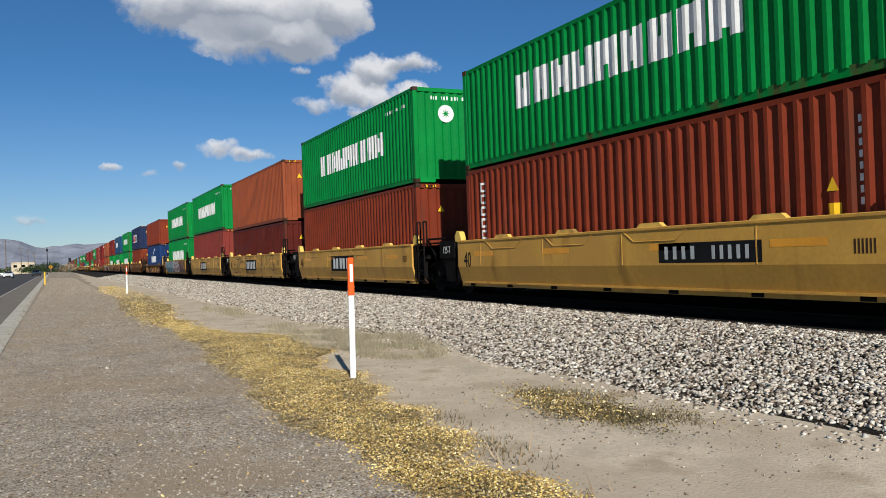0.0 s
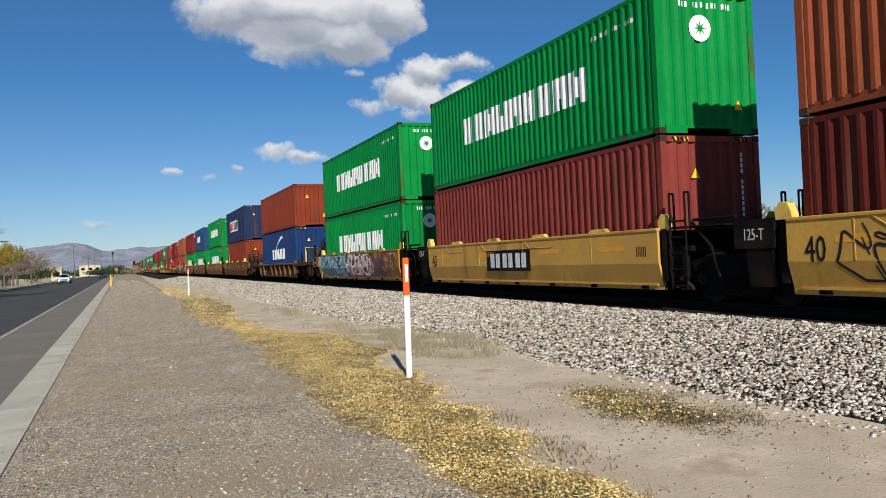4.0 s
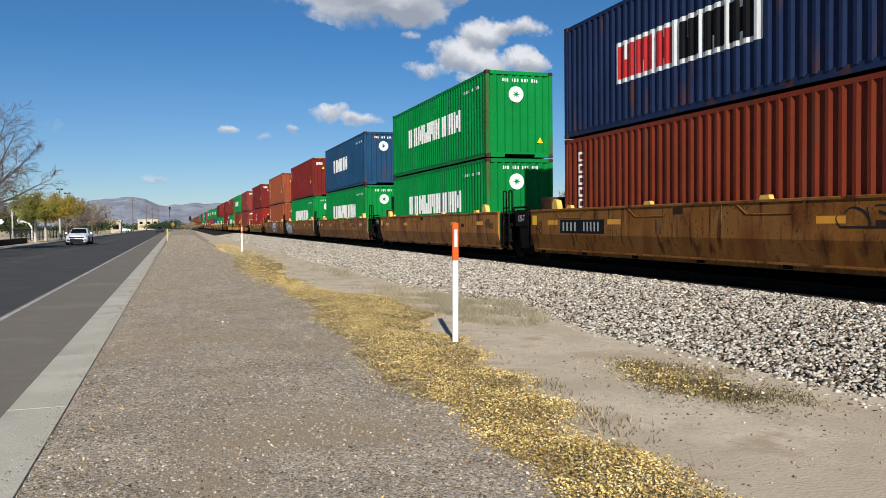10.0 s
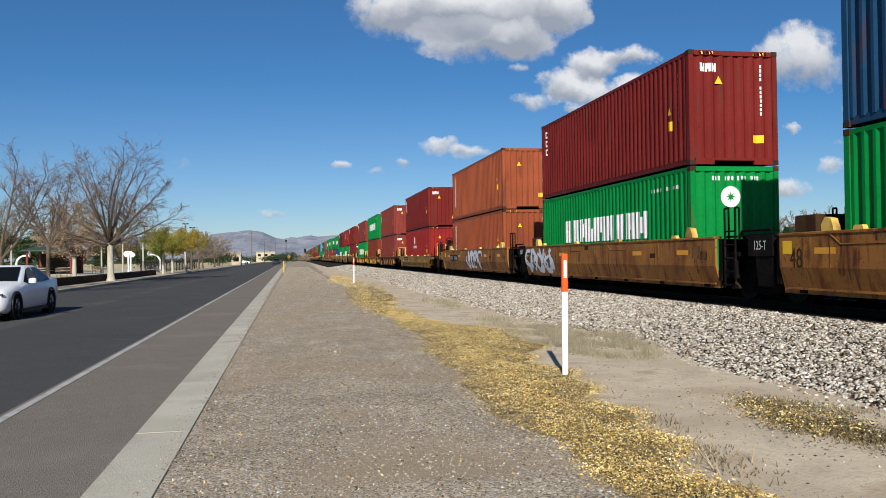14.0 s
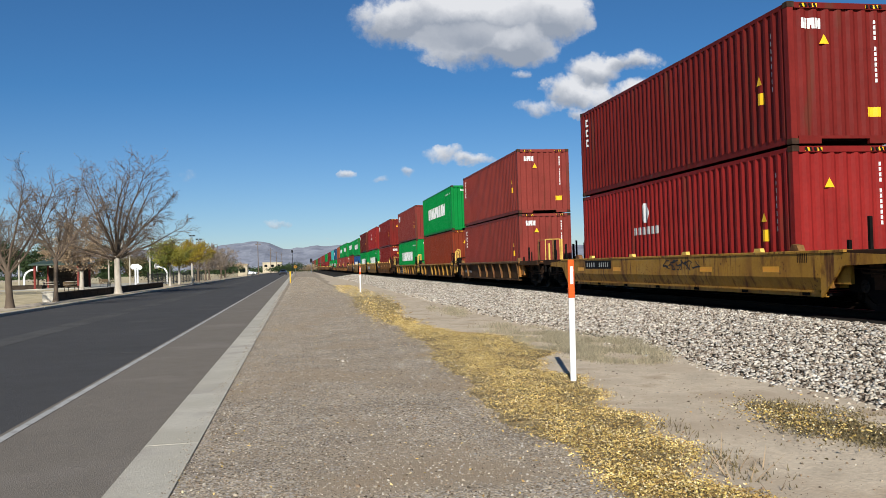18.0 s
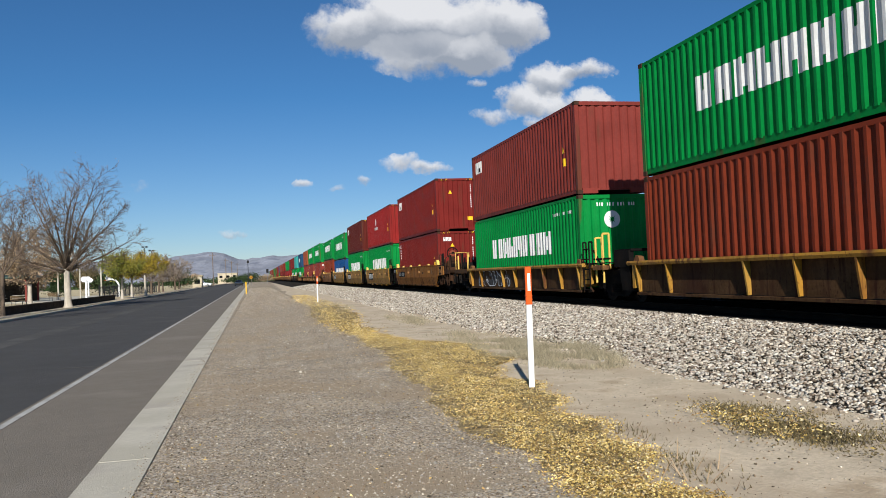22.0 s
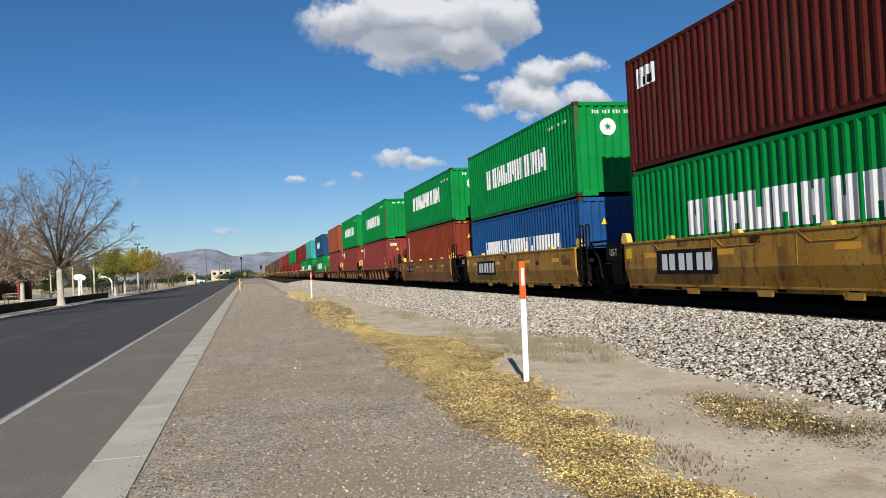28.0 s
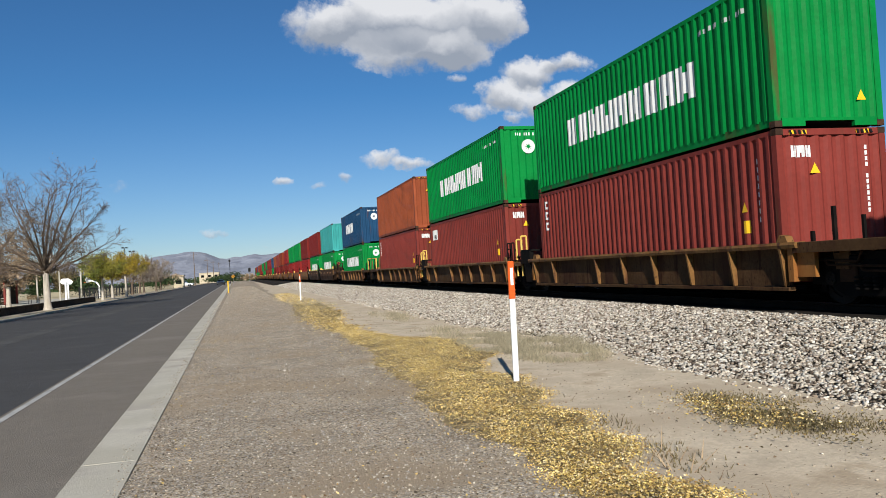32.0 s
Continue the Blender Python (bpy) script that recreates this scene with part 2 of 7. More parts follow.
M = {
    "green": box_paint("green_container_paint", (0.0008, 0.185, 0.035), 0.0),
    "brown": box_paint("red_brown_container_paint", (0.178, 0.030, 0.0125), 0.15),
    "maroon": box_paint("maroon_container_paint", (0.147, 0.0145, 0.0115), 0.1),
    "darkbrown": box_paint("dark_brown_container_paint", (0.085, 0.013, 0.009), 0.15),
    "orange": box_paint("orange_brown_container_paint", (0.262, 0.064, 0.026), 0.12),
    "red": box_paint("red_container_paint", (0.215, 0.016, 0.014), 0.05),
    "rose": box_paint("faded_red_container_paint", (0.185, 0.033, 0.025), 0.05),
    "navy": box_paint("navy_container_paint", (0.014, 0.025, 0.068), 0.2),
    "blue": box_paint("blue_container_paint", (0.009, 0.033, 0.112), 0.1),
    "sea": box_paint("sea_blue_container_paint", (0.012, 0.052, 0.115), 0.15),
    "azure": box_paint("mid_blue_container_paint", (0.010, 0.066, 0.20), 0.15),
    "teal": box_paint("teal_container_paint", (0.045, 0.31, 0.29), 0.05),
    "rustgear": mat("red_rusted_iron", (0.22, 0.06, 0.035), 0.8, 0, 0.25, 6.0, (0.07, 0.025, 0.015), 0.35, 6.0),
    "faintred": mat("faded_red_brown_paint", (0.16, 0.05, 0.02), 0.7, 0, 0.2, 3.0),
    "casting": mat("rusty_corner_casting", (0.045, 0.026, 0.018), 0.8, 0, 0.3, 6.0, (0.10, 0.04, 0.018), 0.3, 5.0),
    "grimyiron": mat("grimy_brown_iron", (0.042, 0.022, 0.013), 0.75, 0, 0.25, 3.0, (0.03, 0.017, 0.01), 0.4, 3.0),
    "faint": mat("worn_small_marking_paint", (0.42, 0.44, 0.42), 0.6, vary=0.1),
    "white": mat("white_marking_paint", (0.68, 0.68, 0.66), 0.6, 0, 0.08, 1.5, (0.40, 0.41, 0.40), 0.15, 3.0, 4.0),
    "redmark": mat("red_marking_paint", (0.5, 0.03, 0.03), 0.55, vary=0.06),
    "sticker": mat("yellow_sticker", (0.85, 0.5, 0.02), 0.45, vary=0.05),
    "orangemark": mat("orange_reflective_strip", (0.75, 0.32, 0.02), 0.4, vary=0.08),
    "black": mat("black_plate_paint", (0.012, 0.012, 0.013), 0.75, vary=0.2),
    "steel": mat("galvanised_steel", (0.3, 0.3, 0.3), 0.45, 0.9, 0.2),
    # grimy steel, its base lowered further to stand for shade under the wagons
    "underframe": mat("grimy_steel_with_shade_in_colour", (0.008, 0.007, 0.0065), 0.85, 0.0, 0.35, 2.0, (0.025, 0.013, 0.008), 0.2, 2.0),
    "wheel": mat("worn_wheel_steel", (0.02, 0.017, 0.015), 0.7, 0.1, 0.3),
    # rail and head colours lowered to stand for the shade under the train
    "rail": mat("rail_steel_darkened_as_shade", (0.022, 0.015, 0.011), 0.85, 0, 0.25),
    "railhead": mat("dull_rail_head", (0.05, 0.045, 0.04), 0.6, 0.3, 0.1),
    "tie": mat("creosoted_timber", (0.06, 0.045, 0.035), 0.9, 0, 0.3, 4.0, bump=0.6, bump_scale=30),
    "yellow": mat("yellow_wagon_paint", (0.56, 0.305, 0.058), 0.55, 0, 0.12, 1.0, (0.27, 0.13, 0.03), 0.25, 1.6, 5.0, faded=(0.50, 0.27, 0.06)),
    "oldyellow": mat("weathered_yellow_wagon_paint", (0.35, 0.175, 0.024), 0.6, 0, 0.14, 1.2, (0.18, 0.07, 0.016), 0.3, 1.8, 5.0, drips=(0.085, 0.026, 0.010), faded=(0.39, 0.22, 0.045)),
    "rusty": mat("rust_stained_wagon_paint", (0.31, 0.130, 0.026), 0.65, 0, 0.2, 1.2, (0.17, 0.052, 0.013), 0.55, 1.5, 4.0, drips=(0.085, 0.024, 0.009), faded=(0.28, 0.115, 0.030)),
    "brownrust": mat("brown_rusted_wagon_paint", (0.24, 0.098, 0.023), 0.7, 0, 0.2, 1.2, (0.14, 0.045, 0.013), 0.4, 1.5, 4.0, drips=(0.055, 0.018, 0.009), faded=(0.25, 0.115, 0.035)),
    "greyrust": mat("grey_brown_wagon_paint", (0.085, 0.05, 0.032), 0.75, 0, 0.2, 1.2, (0.04, 0.018, 0.011), 0.45, 1.5, 3.0, drips=(0.10, 0.035, 0.014)),
    # brown grime, darkened to paint in the shade on the ribbed wagons' webs
    "web": mat("brown_grime_and_shade_plate", (0.07, 0.038, 0.018), 0.75, 0, 0.25, 1.2, (0.045, 0.02, 0.012), 0.4, 1.5, 3.0, drips=(0.03, 0.012, 0.008)),
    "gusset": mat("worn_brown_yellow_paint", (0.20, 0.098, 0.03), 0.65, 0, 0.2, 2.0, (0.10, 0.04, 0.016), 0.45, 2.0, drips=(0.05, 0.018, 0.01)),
    "handyellow": mat("safety_yellow_paint", (0.68, 0.45, 0.10), 0.5, 0, 0.12, 4.0, (0.12, 0.06, 0.03), 0.3),
}


for key in ("green", "brown", "maroon", "darkbrown", "orange", "red", "rose", "navy", "blue", "sea", "azure", "teal"):
    PAINTS[key] = BASE[M[key].name]

# ---- mesh helpers ----


class Shape:
    """Collects faces of one mesh."""

    def __init__(self):
        self.v, self.f = [], []

    def add(self, verts, faces):
        k = len(self.v)
        self.v += verts
        self.f += [tuple(i + k for i in f) for f in faces]
        return self

    def box(self, x0, x1, y0, y1, z0, z1):
        return self.add([(x0, y0, z0), (x1, y0, z0), (x1, y1, z0), (x0, y1, z0), (x0, y0, z1), (x1, y0, z1), (x1, y1, z1), (x0, y1, z1)],
                        [(0, 3, 2, 1), (4, 5, 6, 7), (0, 1, 5, 4), (1, 2, 6, 5), (2, 3, 7, 6), (3, 0, 4, 7)])

    def bevelled(self, x0, x1, y0, y1, z0, z1, b):
        """A box with its four upright edges and its top edge cut off."""
        a = [(x0 + b, y0), (x1 - b, y0), (x1, y0 + b), (x1, y1 - b), (x1 - b, y1), (x0 + b, y1), (x0, y1 - b), (x0, y0 + b)]
        cx, cy = (x0 + x1) / 2, (y0 + y1) / 2
        sx, sy = 1 - 2 * b / max(x1 - x0, 1e-4), 1 - 2 * b / max(y1 - y0, 1e-4)
        v = [(p, q, z0) for p, q in a] + [(p, q, z1 - b) for p, q in a] + [(cx + (p - cx) * sx, cy + (q - cy) * sy, z1) for p, q in a]
        f = [tuple(reversed(range(8))), tuple(range(16, 24))]
        for r in (0, 8):
            f += [(r + i, r + (i + 1) % 8, r + 8 + (i + 1) % 8, r + 8 + i) for i in range(8)]
        return self.add(v, f)

    def prism(self, outline, y0, y1):
        """An outline of (x, z), counter-clockwise seen from -y, drawn out along y."""
        n = len(outline)
        v = [(x, y0, z) for x, z in outline] + [(x, y1, z) for x, z in outline]
        f = [tuple(range(n)), tuple(reversed(range(n, 2 * n)))]
        f += [(i, i + n, (i + 1) % n + n, (i + 1) % n) for i in range(n)]
        return self.add(v, f)

    def tube(self, p, q, r, n=8, r2=None):
        p, q = Vector(p), Vector(q)
        t = (q - p).normalized()
        a = t.orthogonal().normalized()
        b = t.cross(a)
        r2 = r if r2 is None else r2
        v, turns = [], [2 * math.pi * i / n for i in range(n)]
        for c, rr in ((p, r), (q, r2)):
            v += [tuple(c + a * math.cos(w) * rr + b * math.sin(w) * rr) for w in turns]
        f = [tuple(reversed(range(n))), tuple(range(n, 2 * n))] if n > 4 else []
        f += [(i, (i + 1) % n, n + (i + 1) % n, n + i) for i in range(n)]
        return self.add(v, f)

    def path(self, points, r, n=6):
        for p, q in zip(points, points[1:]):
            self.tube(p, q, r, n)
        return self

    def ring(self, centre, axis, r_out, r_in, depth, n=16):
        c, t = Vector(centre), Vector(axis).normalized()
        a = t.orthogonal().normalized()
        b = t.cross(a)
        v = []
        for d in (-depth / 2, depth / 2):
            for rr in (r_out, r_in):
                v += [tuple(c + t * d + (a * math.cos(2 * math.pi * i / n) + b * math.sin(2 * math.pi * i / n)) * rr) for i in range(n)]
        f = []
        for i in range(n):
            j = (i + 1) % n
            f += [(i, j, 2 * n + j, 2 * n + i), (n + j, n + i, 3 * n + i, 3 * n + j), (j, i, n + i, n + j), (2 * n + i, 2 * n + j, 3 * n + j, 3 * n + i)]
        return self.add(v, f)

    def mesh(self, name, smooth=False):
        me = bpy.data.meshes.new(name)
        me.from_pydata(self.v, [], self.f)
        if smooth:
            me.polygons.foreach_set("use_smooth", [True] * len(me.polygons))
        return me


def part(name, shape, material, parent=None, label="", smooth=False):
    me = shape.mesh(name, smooth) if isinstance(shape, Shape) else shape
    if material is not None and not me.materials:
        me.materials.append(material)
    ob = new(name, me)
    if parent is not None:
        ob.parent = parent
    if label:
        ob["label"] = label
    return ob


def thing(name, label, category, group="", at=None):
    ob = tagged(new(name), label, category, group)
    if at is not None:
        ob.matrix_basis = at
    return ob


def many(name, verts, faces, material, label, category, kind="stuff"):
    """A heap of loose pieces from arrays of corners and of faces with equal numbers of corners."""
    me = bpy.data.meshes.new(name)
    k = faces.shape[1]
    me.vertices.add(len(verts)), me.loops.add(faces.size), me.polygons.add(len(faces))
    me.vertices.foreach_set("co", verts.astype(np.float32).ravel())
    me.loops.foreach_set("vertex_index", faces.astype(np.int32).ravel())
    me.polygons.foreach_set("loop_start", np.arange(0, faces.size, k, dtype=np.int32))
    me.update(calc_edges=True)
    me.materials.append(material)
    return tagged(new(name, me), label, category, kind=kind)


def letters(name, text, size, material, parent, m, label=""):
    cu = bpy.data.curves.new(name, "FONT")
    cu.body, cu.size, cu.align_x, cu.align_y, cu.extrude = text, size, "CENTER", "CENTER", 0.002
    cu.resolution_u = 2
    tmp = bpy.data.objects.new(name, cu)
    scene.collection.objects.link(tmp)
    me = bpy.data.meshes.new_from_object(tmp.evaluated_get(bpy.context.evaluated_depsgraph_get()))
    bpy.data.objects.remove(tmp)
    ob = part(name, me, None, parent, label)
    me.materials.clear()
    me.materials.append(material)
    ob.matrix_basis = m
    return ob


# ---- containers ----
LONG, WIDE = 12.192, 2.438
RIB, DEEP = 0.278, 0.043


def wave(y):
    """How far the corrugated sheet lies inwards at y."""
    p = (y % RIB) / RIB
    return DEEP * (0 if p < 0.26 else (p - 0.26) / 0.24 if p < 0.5 else 1 if p < 0.76 else (1 - p) / 0.24)


def breaks(a, b):
    ks = [a]
    k = math.floor(a / RIB)
    while k * RIB < b:
        ks += [k * RIB + s * RIB for s in (0.0, 0.26, 0.5, 0.76) if a < k * RIB + s * RIB < b]
        k += 1
    return ks + [b]


def sheet(a, b, z0, z1, lift=0.0):
    """A corrugated sheet along y, its outer side to -x, with its outermost face at x = 0."""
    s = Shape()
    ys = breaks(a, b)
    for p, q in zip(ys, ys[1:]):
        s.add([(wave(p) - lift, p, z0), (wave(q) - lift, q, z0), (wave(q) - lift, q, z1), (wave(p) - lift, p, z1)], [(0, 3, 2, 1)])
    return s


def marks(rects, lift=0.004):
    s = Shape()
    for a, b, z0, z1 in rects:
        t = sheet(min(a, b), max(a, b), z0, z1, lift)
        s.add(t.v, t.f)
    return s


MESH = {}


def shared(key, build):
    if key not in MESH:
        MESH[key] = build()
    return MESH[key]


def container(colour, tall, side="", end="", label=""):
    """A forty-foot container, origin at the middle of its floor. side, end: the kinds of marking it bears."""
    H = 2.896 if tall else 2.591
    paint = M[colour]
    worn_paint = shared(("worn", colour), lambda: box_paint("rust_worn_" + paint.name, PAINTS[colour], 0.28))
    top = thing("shipping_container", label, "container", "containers on the train")

    def piece(name, key, build, at=None, material=paint, lab=""):
        me = shared((key, H, material.name), lambda: build().mesh(name))
        ob = part(name, me, material, top, lab)
        if at is not None:
            ob.matrix_basis = at
        return ob

    hx, hy, p = WIDE / 2, LONG / 2, 0.1
    w = lambda: sheet(-hy + 0.14, hy - 0.14, 0.15, H - 0.09)
    piece("side_panel", "side", w, pose(-hx + 0.012, 0, 0))
    piece("side_panel", "side", w, pose(hx - 0.012, 0, 0, 0, 0, 180))

    def front():
        t = sheet(-hx + 0.12, hx - 0.12, 0.16, H - 0.12)
        return t

    piece("end_wall", "end", front, pose(0, -hy + 0.03, 0, 0, 0, 90))
    piece("end_wall", "end", front, pose(0, hy - 0.03, 0, 0, 0, -90))

    def roof():
        s = Shape()
        n = 36
        for i in range(n):
            a, b = -hy + 0.1 + i * (LONG - 0.2) / n, -hy + 0.1 + (i + 1) * (LONG - 0.2) / n
            s.box(-hx + 0.06, hx - 0.06, a, b, H - 0.06, H - (0.012 if i % 2 else 0.035))
        return s

    piece("roof", "roof", roof)
    piece("floor", "floor", lambda: Shape().box(-hx + 0.05, hx - 0.05, -hy + 0.1, hy - 0.1, 0.08, 0.15), None, M["underframe"])
    for sx in (-1, 1):
        for sy in (-1, 1):
            piece("corner_post", "post", lambda: Shape().bevelled(-0.07, 0.07, -0.085, 0.085, 0.118, H - 0.118, 0.012), pose(sx * (hx - 0.07), sy * (hy - 0.085), 0), worn_paint)
            for z in (0.0, H - 0.118):
                piece("corner_casting", "cast", lambda: Shape().bevelled(-0.081, 0.081, -0.089, 0.089, 0.0, 0.118, 0.008),
                      pose(sx * (hx - 0.079), sy * (hy - 0.087), z), M["casting"])
        piece("top_rail", "toprail", lambda: Shape().box(-0.03, 0.03, -hy + 0.17, hy - 0.17, 0, 0.09), pose(sx * (hx - 0.05), 0, H - 0.105))
        piece("bottom_rail", "botrail", lambda: Shape().box(-0.025, 0.025, -hy + 0.17, hy - 0.17, 0, 0.15), pose(sx * (hx - 0.055), 0, 0.03), worn_paint)
    for sy in (-1, 1):
        piece("end_header", "header", lambda: Shape().box(-hx + 0.16, hx - 0.16, -0.04, 0.04, 0, 0.12), pose(0, sy * (hy - 0.05), H - 0.13))

        def sill():
            return Shape().box(-hx + 0.16, -0.55, -0.04, 0.04, 0, 0.16).box(0.55, hx - 0.16, -0.04, 0.04, 0, 0.16).box(-0.55, 0.55, -0.04, 0.04, 0.1, 0.16)

        piece("end_sill", "sill", sill, pose(0, sy * (hy - 0.05), 0.01))

    def mark(name, key, rects, material, at, lab):
        me = shared((key, H, material.name), lambda: marks(rects).mesh(name))
        ob = part(name, me, material, top, lab)
        ob.matrix_basis = at
        if len(rects) > 3:
            ob["kind"] = "stuff"

    on_side, on_end = pose(-hx + 0.012, 0, 0), pose(0, -hy + 0.03, 0, 0, 0, 90)

    def word(a, b, z0, z1, n, slit=0.16):
        """n plain upright blocks in place of a word, from a down to b, each of two bars: a list for each block."""
        pitch, out, d = (a - b) / n, [], z1 - z0
        at = lambda i, k: a - (i + k) * pitch
        for i in range(n):
            low, high = ((0.0, 0.55), (0.35, 1.0), (0.2, 0.8))[i % 3]
            out.append([(at(i, 0.36), at(i, 0.0), z0, z1), (at(i, 0.36 + slit), at(i, 0.36), z0 + low * d, z0 + high * d), (at(i, 0.88), at(i, 0.36 + slit), z0, z1)])
        return out

    def dashes(a, b, z0, z1, n):
        """A row of n short upright bars from a down to b, in twos and threes."""
        w = (a - b) / n
        return [(a - (i + 0.55) * w, a - i * w, z0, z1) for i in range(n) if i % 4 != 3]

    def hollow(a, b, z0, z1, w):
        """A plain upright frame."""
        return [(b, a, z1 - w, z1), (b, a, z0, z0 + w), (b, b + w, z0 + w, z1 - w), (a - w, a, z0 + w, z1 - w)]

    def blocks(key, groups, material, at, lab, lift=0.004):
        for k, rects in enumerate(groups):
            me = shared((key, k, H, material.name), lambda: marks(rects, lift).mesh("letter_block"))
            part("letter_block", me, material, top, lab).matrix_basis = at

    def flat(groups):
        return [r for g in groups for r in g]

    white = M["white"]
    if side == "nine":
        blocks("nine", word(hy - 2.6, hy - 9.65, 1.14, 1.92, 9), white, on_side, "white letter block")
        mark("small_marking", "code", dashes(-hy + 2.4, -hy + 0.7, H - 0.52, H - 0.42, 15), M["faint"], on_side, "small white marks")
    elif side == "six":
        blocks("six", word(hy - 2.9, hy - 7.4, 1.15, 1.95, 6), white, on_side, "white letter block")
        mark("small_marking", "code", dashes(-hy + 2.4, -hy + 0.7, H - 0.52, H - 0.42, 15), M["faint"], on_side, "small white marks")
    elif side == "fourteen":
        blocks("fourteen", word(hy - 2.0, hy - 10.6, 0.9, 1.6, 14), white, on_side, "white letter block")
    elif side == "wide":
        blocks("wide", word(hy - 4.0, hy - 8.6, 1.05, 1.72, 6), white, on_side, "white letter block")
        mark("emblem", "swoosh", [(hy - 5.55 - 0.05 * i, hy - 5.5 - 0.05 * i, 1.78 + 0.62 * math.sin(i / 30), 1.84 + 0.66 * math.sin(i / 30) + 0.0015 * i) for i in range(48)], white, on_side, "white swoosh")
    elif side == "panel":
        mark("emblem_ground", "panel", [(hy - 7.6, hy - 2.6, 1.0, 1.95)], white, on_side, "white sign panel")
        blocks("panelr", word(hy - 2.75, hy - 5.0, 1.1, 1.85, 3, 0.1), M["redmark"], on_side, "red letter block", 0.008)
        blocks("panelb", word(hy - 5.1, hy - 7.5, 1.1, 1.85, 3, 0.1), M["black"], on_side, "black letter block", 0.008)
    elif side == "upright":
        blocks("upright", [hollow(hy - 0.48, hy - 0.72, H - 0.55 - 0.34 * i, H - 0.3 - 0.34 * i, 0.07) for i in range(3)], white, on_side, "white letter block")
    elif side == "column":
        blocks("column", [hollow(hy - 0.76, hy - 1.02, H - 0.62 - 0.3 * i, H - 0.38 - 0.3 * i, 0.06) for i in range(6)], white, on_side, "white letter block")
    elif side == "badge":
        mark("emblem_ground", "badge", [(hy - 1.45, hy - 0.55, H - 0.85, H - 0.35)], white, on_side, "small white badge")
        me = shared(("badgeb", H), lambda: marks([(hy - 1.35, hy - 1.1, H - 0.8, H - 0.6), (hy - 1.0, hy - 0.85, H - 0.8, H - 0.6), (hy - 0.75, hy - 0.65, H - 0.8, H - 0.5)], 0.008).mesh("lettering"))
        part("lettering", me, M["black"], top, "black blocks").matrix_basis = on_side
    elif side == "crest":
        oval = [(hy - 5.05 - 0.24 * math.sqrt(1 - q * q), hy - 5.05 + 0.24 * math.sqrt(1 - q * q), 2.02 + 0.28 * q - 0.02, 2.02 + 0.28 * q + 0.02) for q in [(k - 6.5) / 7 for k in range(14)]]
        mark("emblem", "crest", oval, white, on_side, "white oval emblem")
        blocks("crestword", word(hy - 4.2, hy - 5.9, 1.40, 1.62, 6, 0.1), M["faint"], on_side, "small white letter block")
    if side in ("upright", "column", "badge", "crest"):
        mark("sticker", "sticker", [(-hy + 1.0, -hy + 1.2, 1.0, 1.25)], M["sticker"], on_side, "yellow sticker")
        mark("small_marking", "sidecode", [(-hy + 0.62, -hy + 0.7, 1.2 + 0.16 * i, 1.3 + 0.16 * i) for i in range(8)], white, on_side, "small white marks")
        part("warning_triangle", shared(("sidetri", H), lambda: Shape().add([(-0.006, -hy + 1.0, 1.42), (-0.006, -hy + 1.2, 1.42), (-0.006, -hy + 1.1, 1.62)], [(0, 2, 1)]).mesh("warning_triangle")), M["sticker"], top, "yellow warning triangle").matrix_basis = on_side
    if end == "round":
        s = Shape()
        n = 20
        for i in range(n):
            a, b = 2 * math.pi * i / n, 2 * math.pi * (i + 1) / n
            for r0, r1 in ((0.0, 0.27),):
                s.add([(-0.006, 0.12 + r0 * math.cos(a), H - 0.78 + r0 * math.sin(a)), (-0.006, 0.12 + r1 * math.cos(a), H - 0.78 + r1 * math.sin(a)),
                       (-0.006, 0.12 + r1 * math.cos(b), H - 0.78 + r1 * math.sin(b)), (-0.006, 0.12 + r0 * math.cos(b), H - 0.78 + r0 * math.sin(b))], [(0, 1, 2, 3)])
        part("emblem", shared(("round", H), lambda: s.mesh("emblem")), white, top, "white disc emblem").matrix_basis = on_end
        star = [(-0.010, 0.12 + q * math.cos(math.pi * i / 8), H - 0.78 + q * math.sin(math.pi * i / 8)) for i in range(16) for q in ((0.15 if i % 2 == 0 else 0.05),)]
        part("star", shared(("star", H, paint.name), lambda: Shape().add([(-0.010, 0.12, H - 0.78)] + star, [(0, i + 1, (i + 1) % 16 + 1) for i in range(16)]).mesh("star")), paint, top, "painted star on the disc").matrix_basis = on_end
        mark("small_marking", "endcode", dashes(0.62, -0.72, H - 0.36, H - 0.25, 15), white, on_end, "small white marks")
    elif end == "word":
        blocks("endword", word(0.90, 0.42, H - 0.54, H - 0.32, 3), white, on_end, "white letter block")
    elif end == "bare":
        mark("small_marking", "endcode", dashes(0.3, -0.6, H - 0.42, H - 0.31, 15), white, on_end, "small white marks")
    if end in ("word", "plain") and tall:
        for y0 in (0.95, -0.55):
            mark("hazard_strip", ("hz", y0), [(y0 - 0.4, y0, H - 0.11, H - 0.035)], M["sticker"], pose(0, -hy + 0.0, 0, 0, 0, 90), "yellow strip with black bars")

            def slants():
                s = Shape()
                for k in range(4):
                    s.add([(-0.011, y0 - 0.1 * k - 0.03, H - 0.11), (-0.011, y0 - 0.1 * k - 0.08, H - 0.11), (-0.011, y0 - 0.1 * k - 0.05, H - 0.035), (-0.011, y0 - 0.1 * k, H - 0.035)], [(0, 1, 2, 3)])
                return s

            part("hazard_pattern", shared(("hzb", y0, H), lambda: slants().mesh("hazard_pattern")), M["black"], top, "slanting black bars").matrix_basis = pose(0, -hy - 0.0, 0, 0, 0, 90)
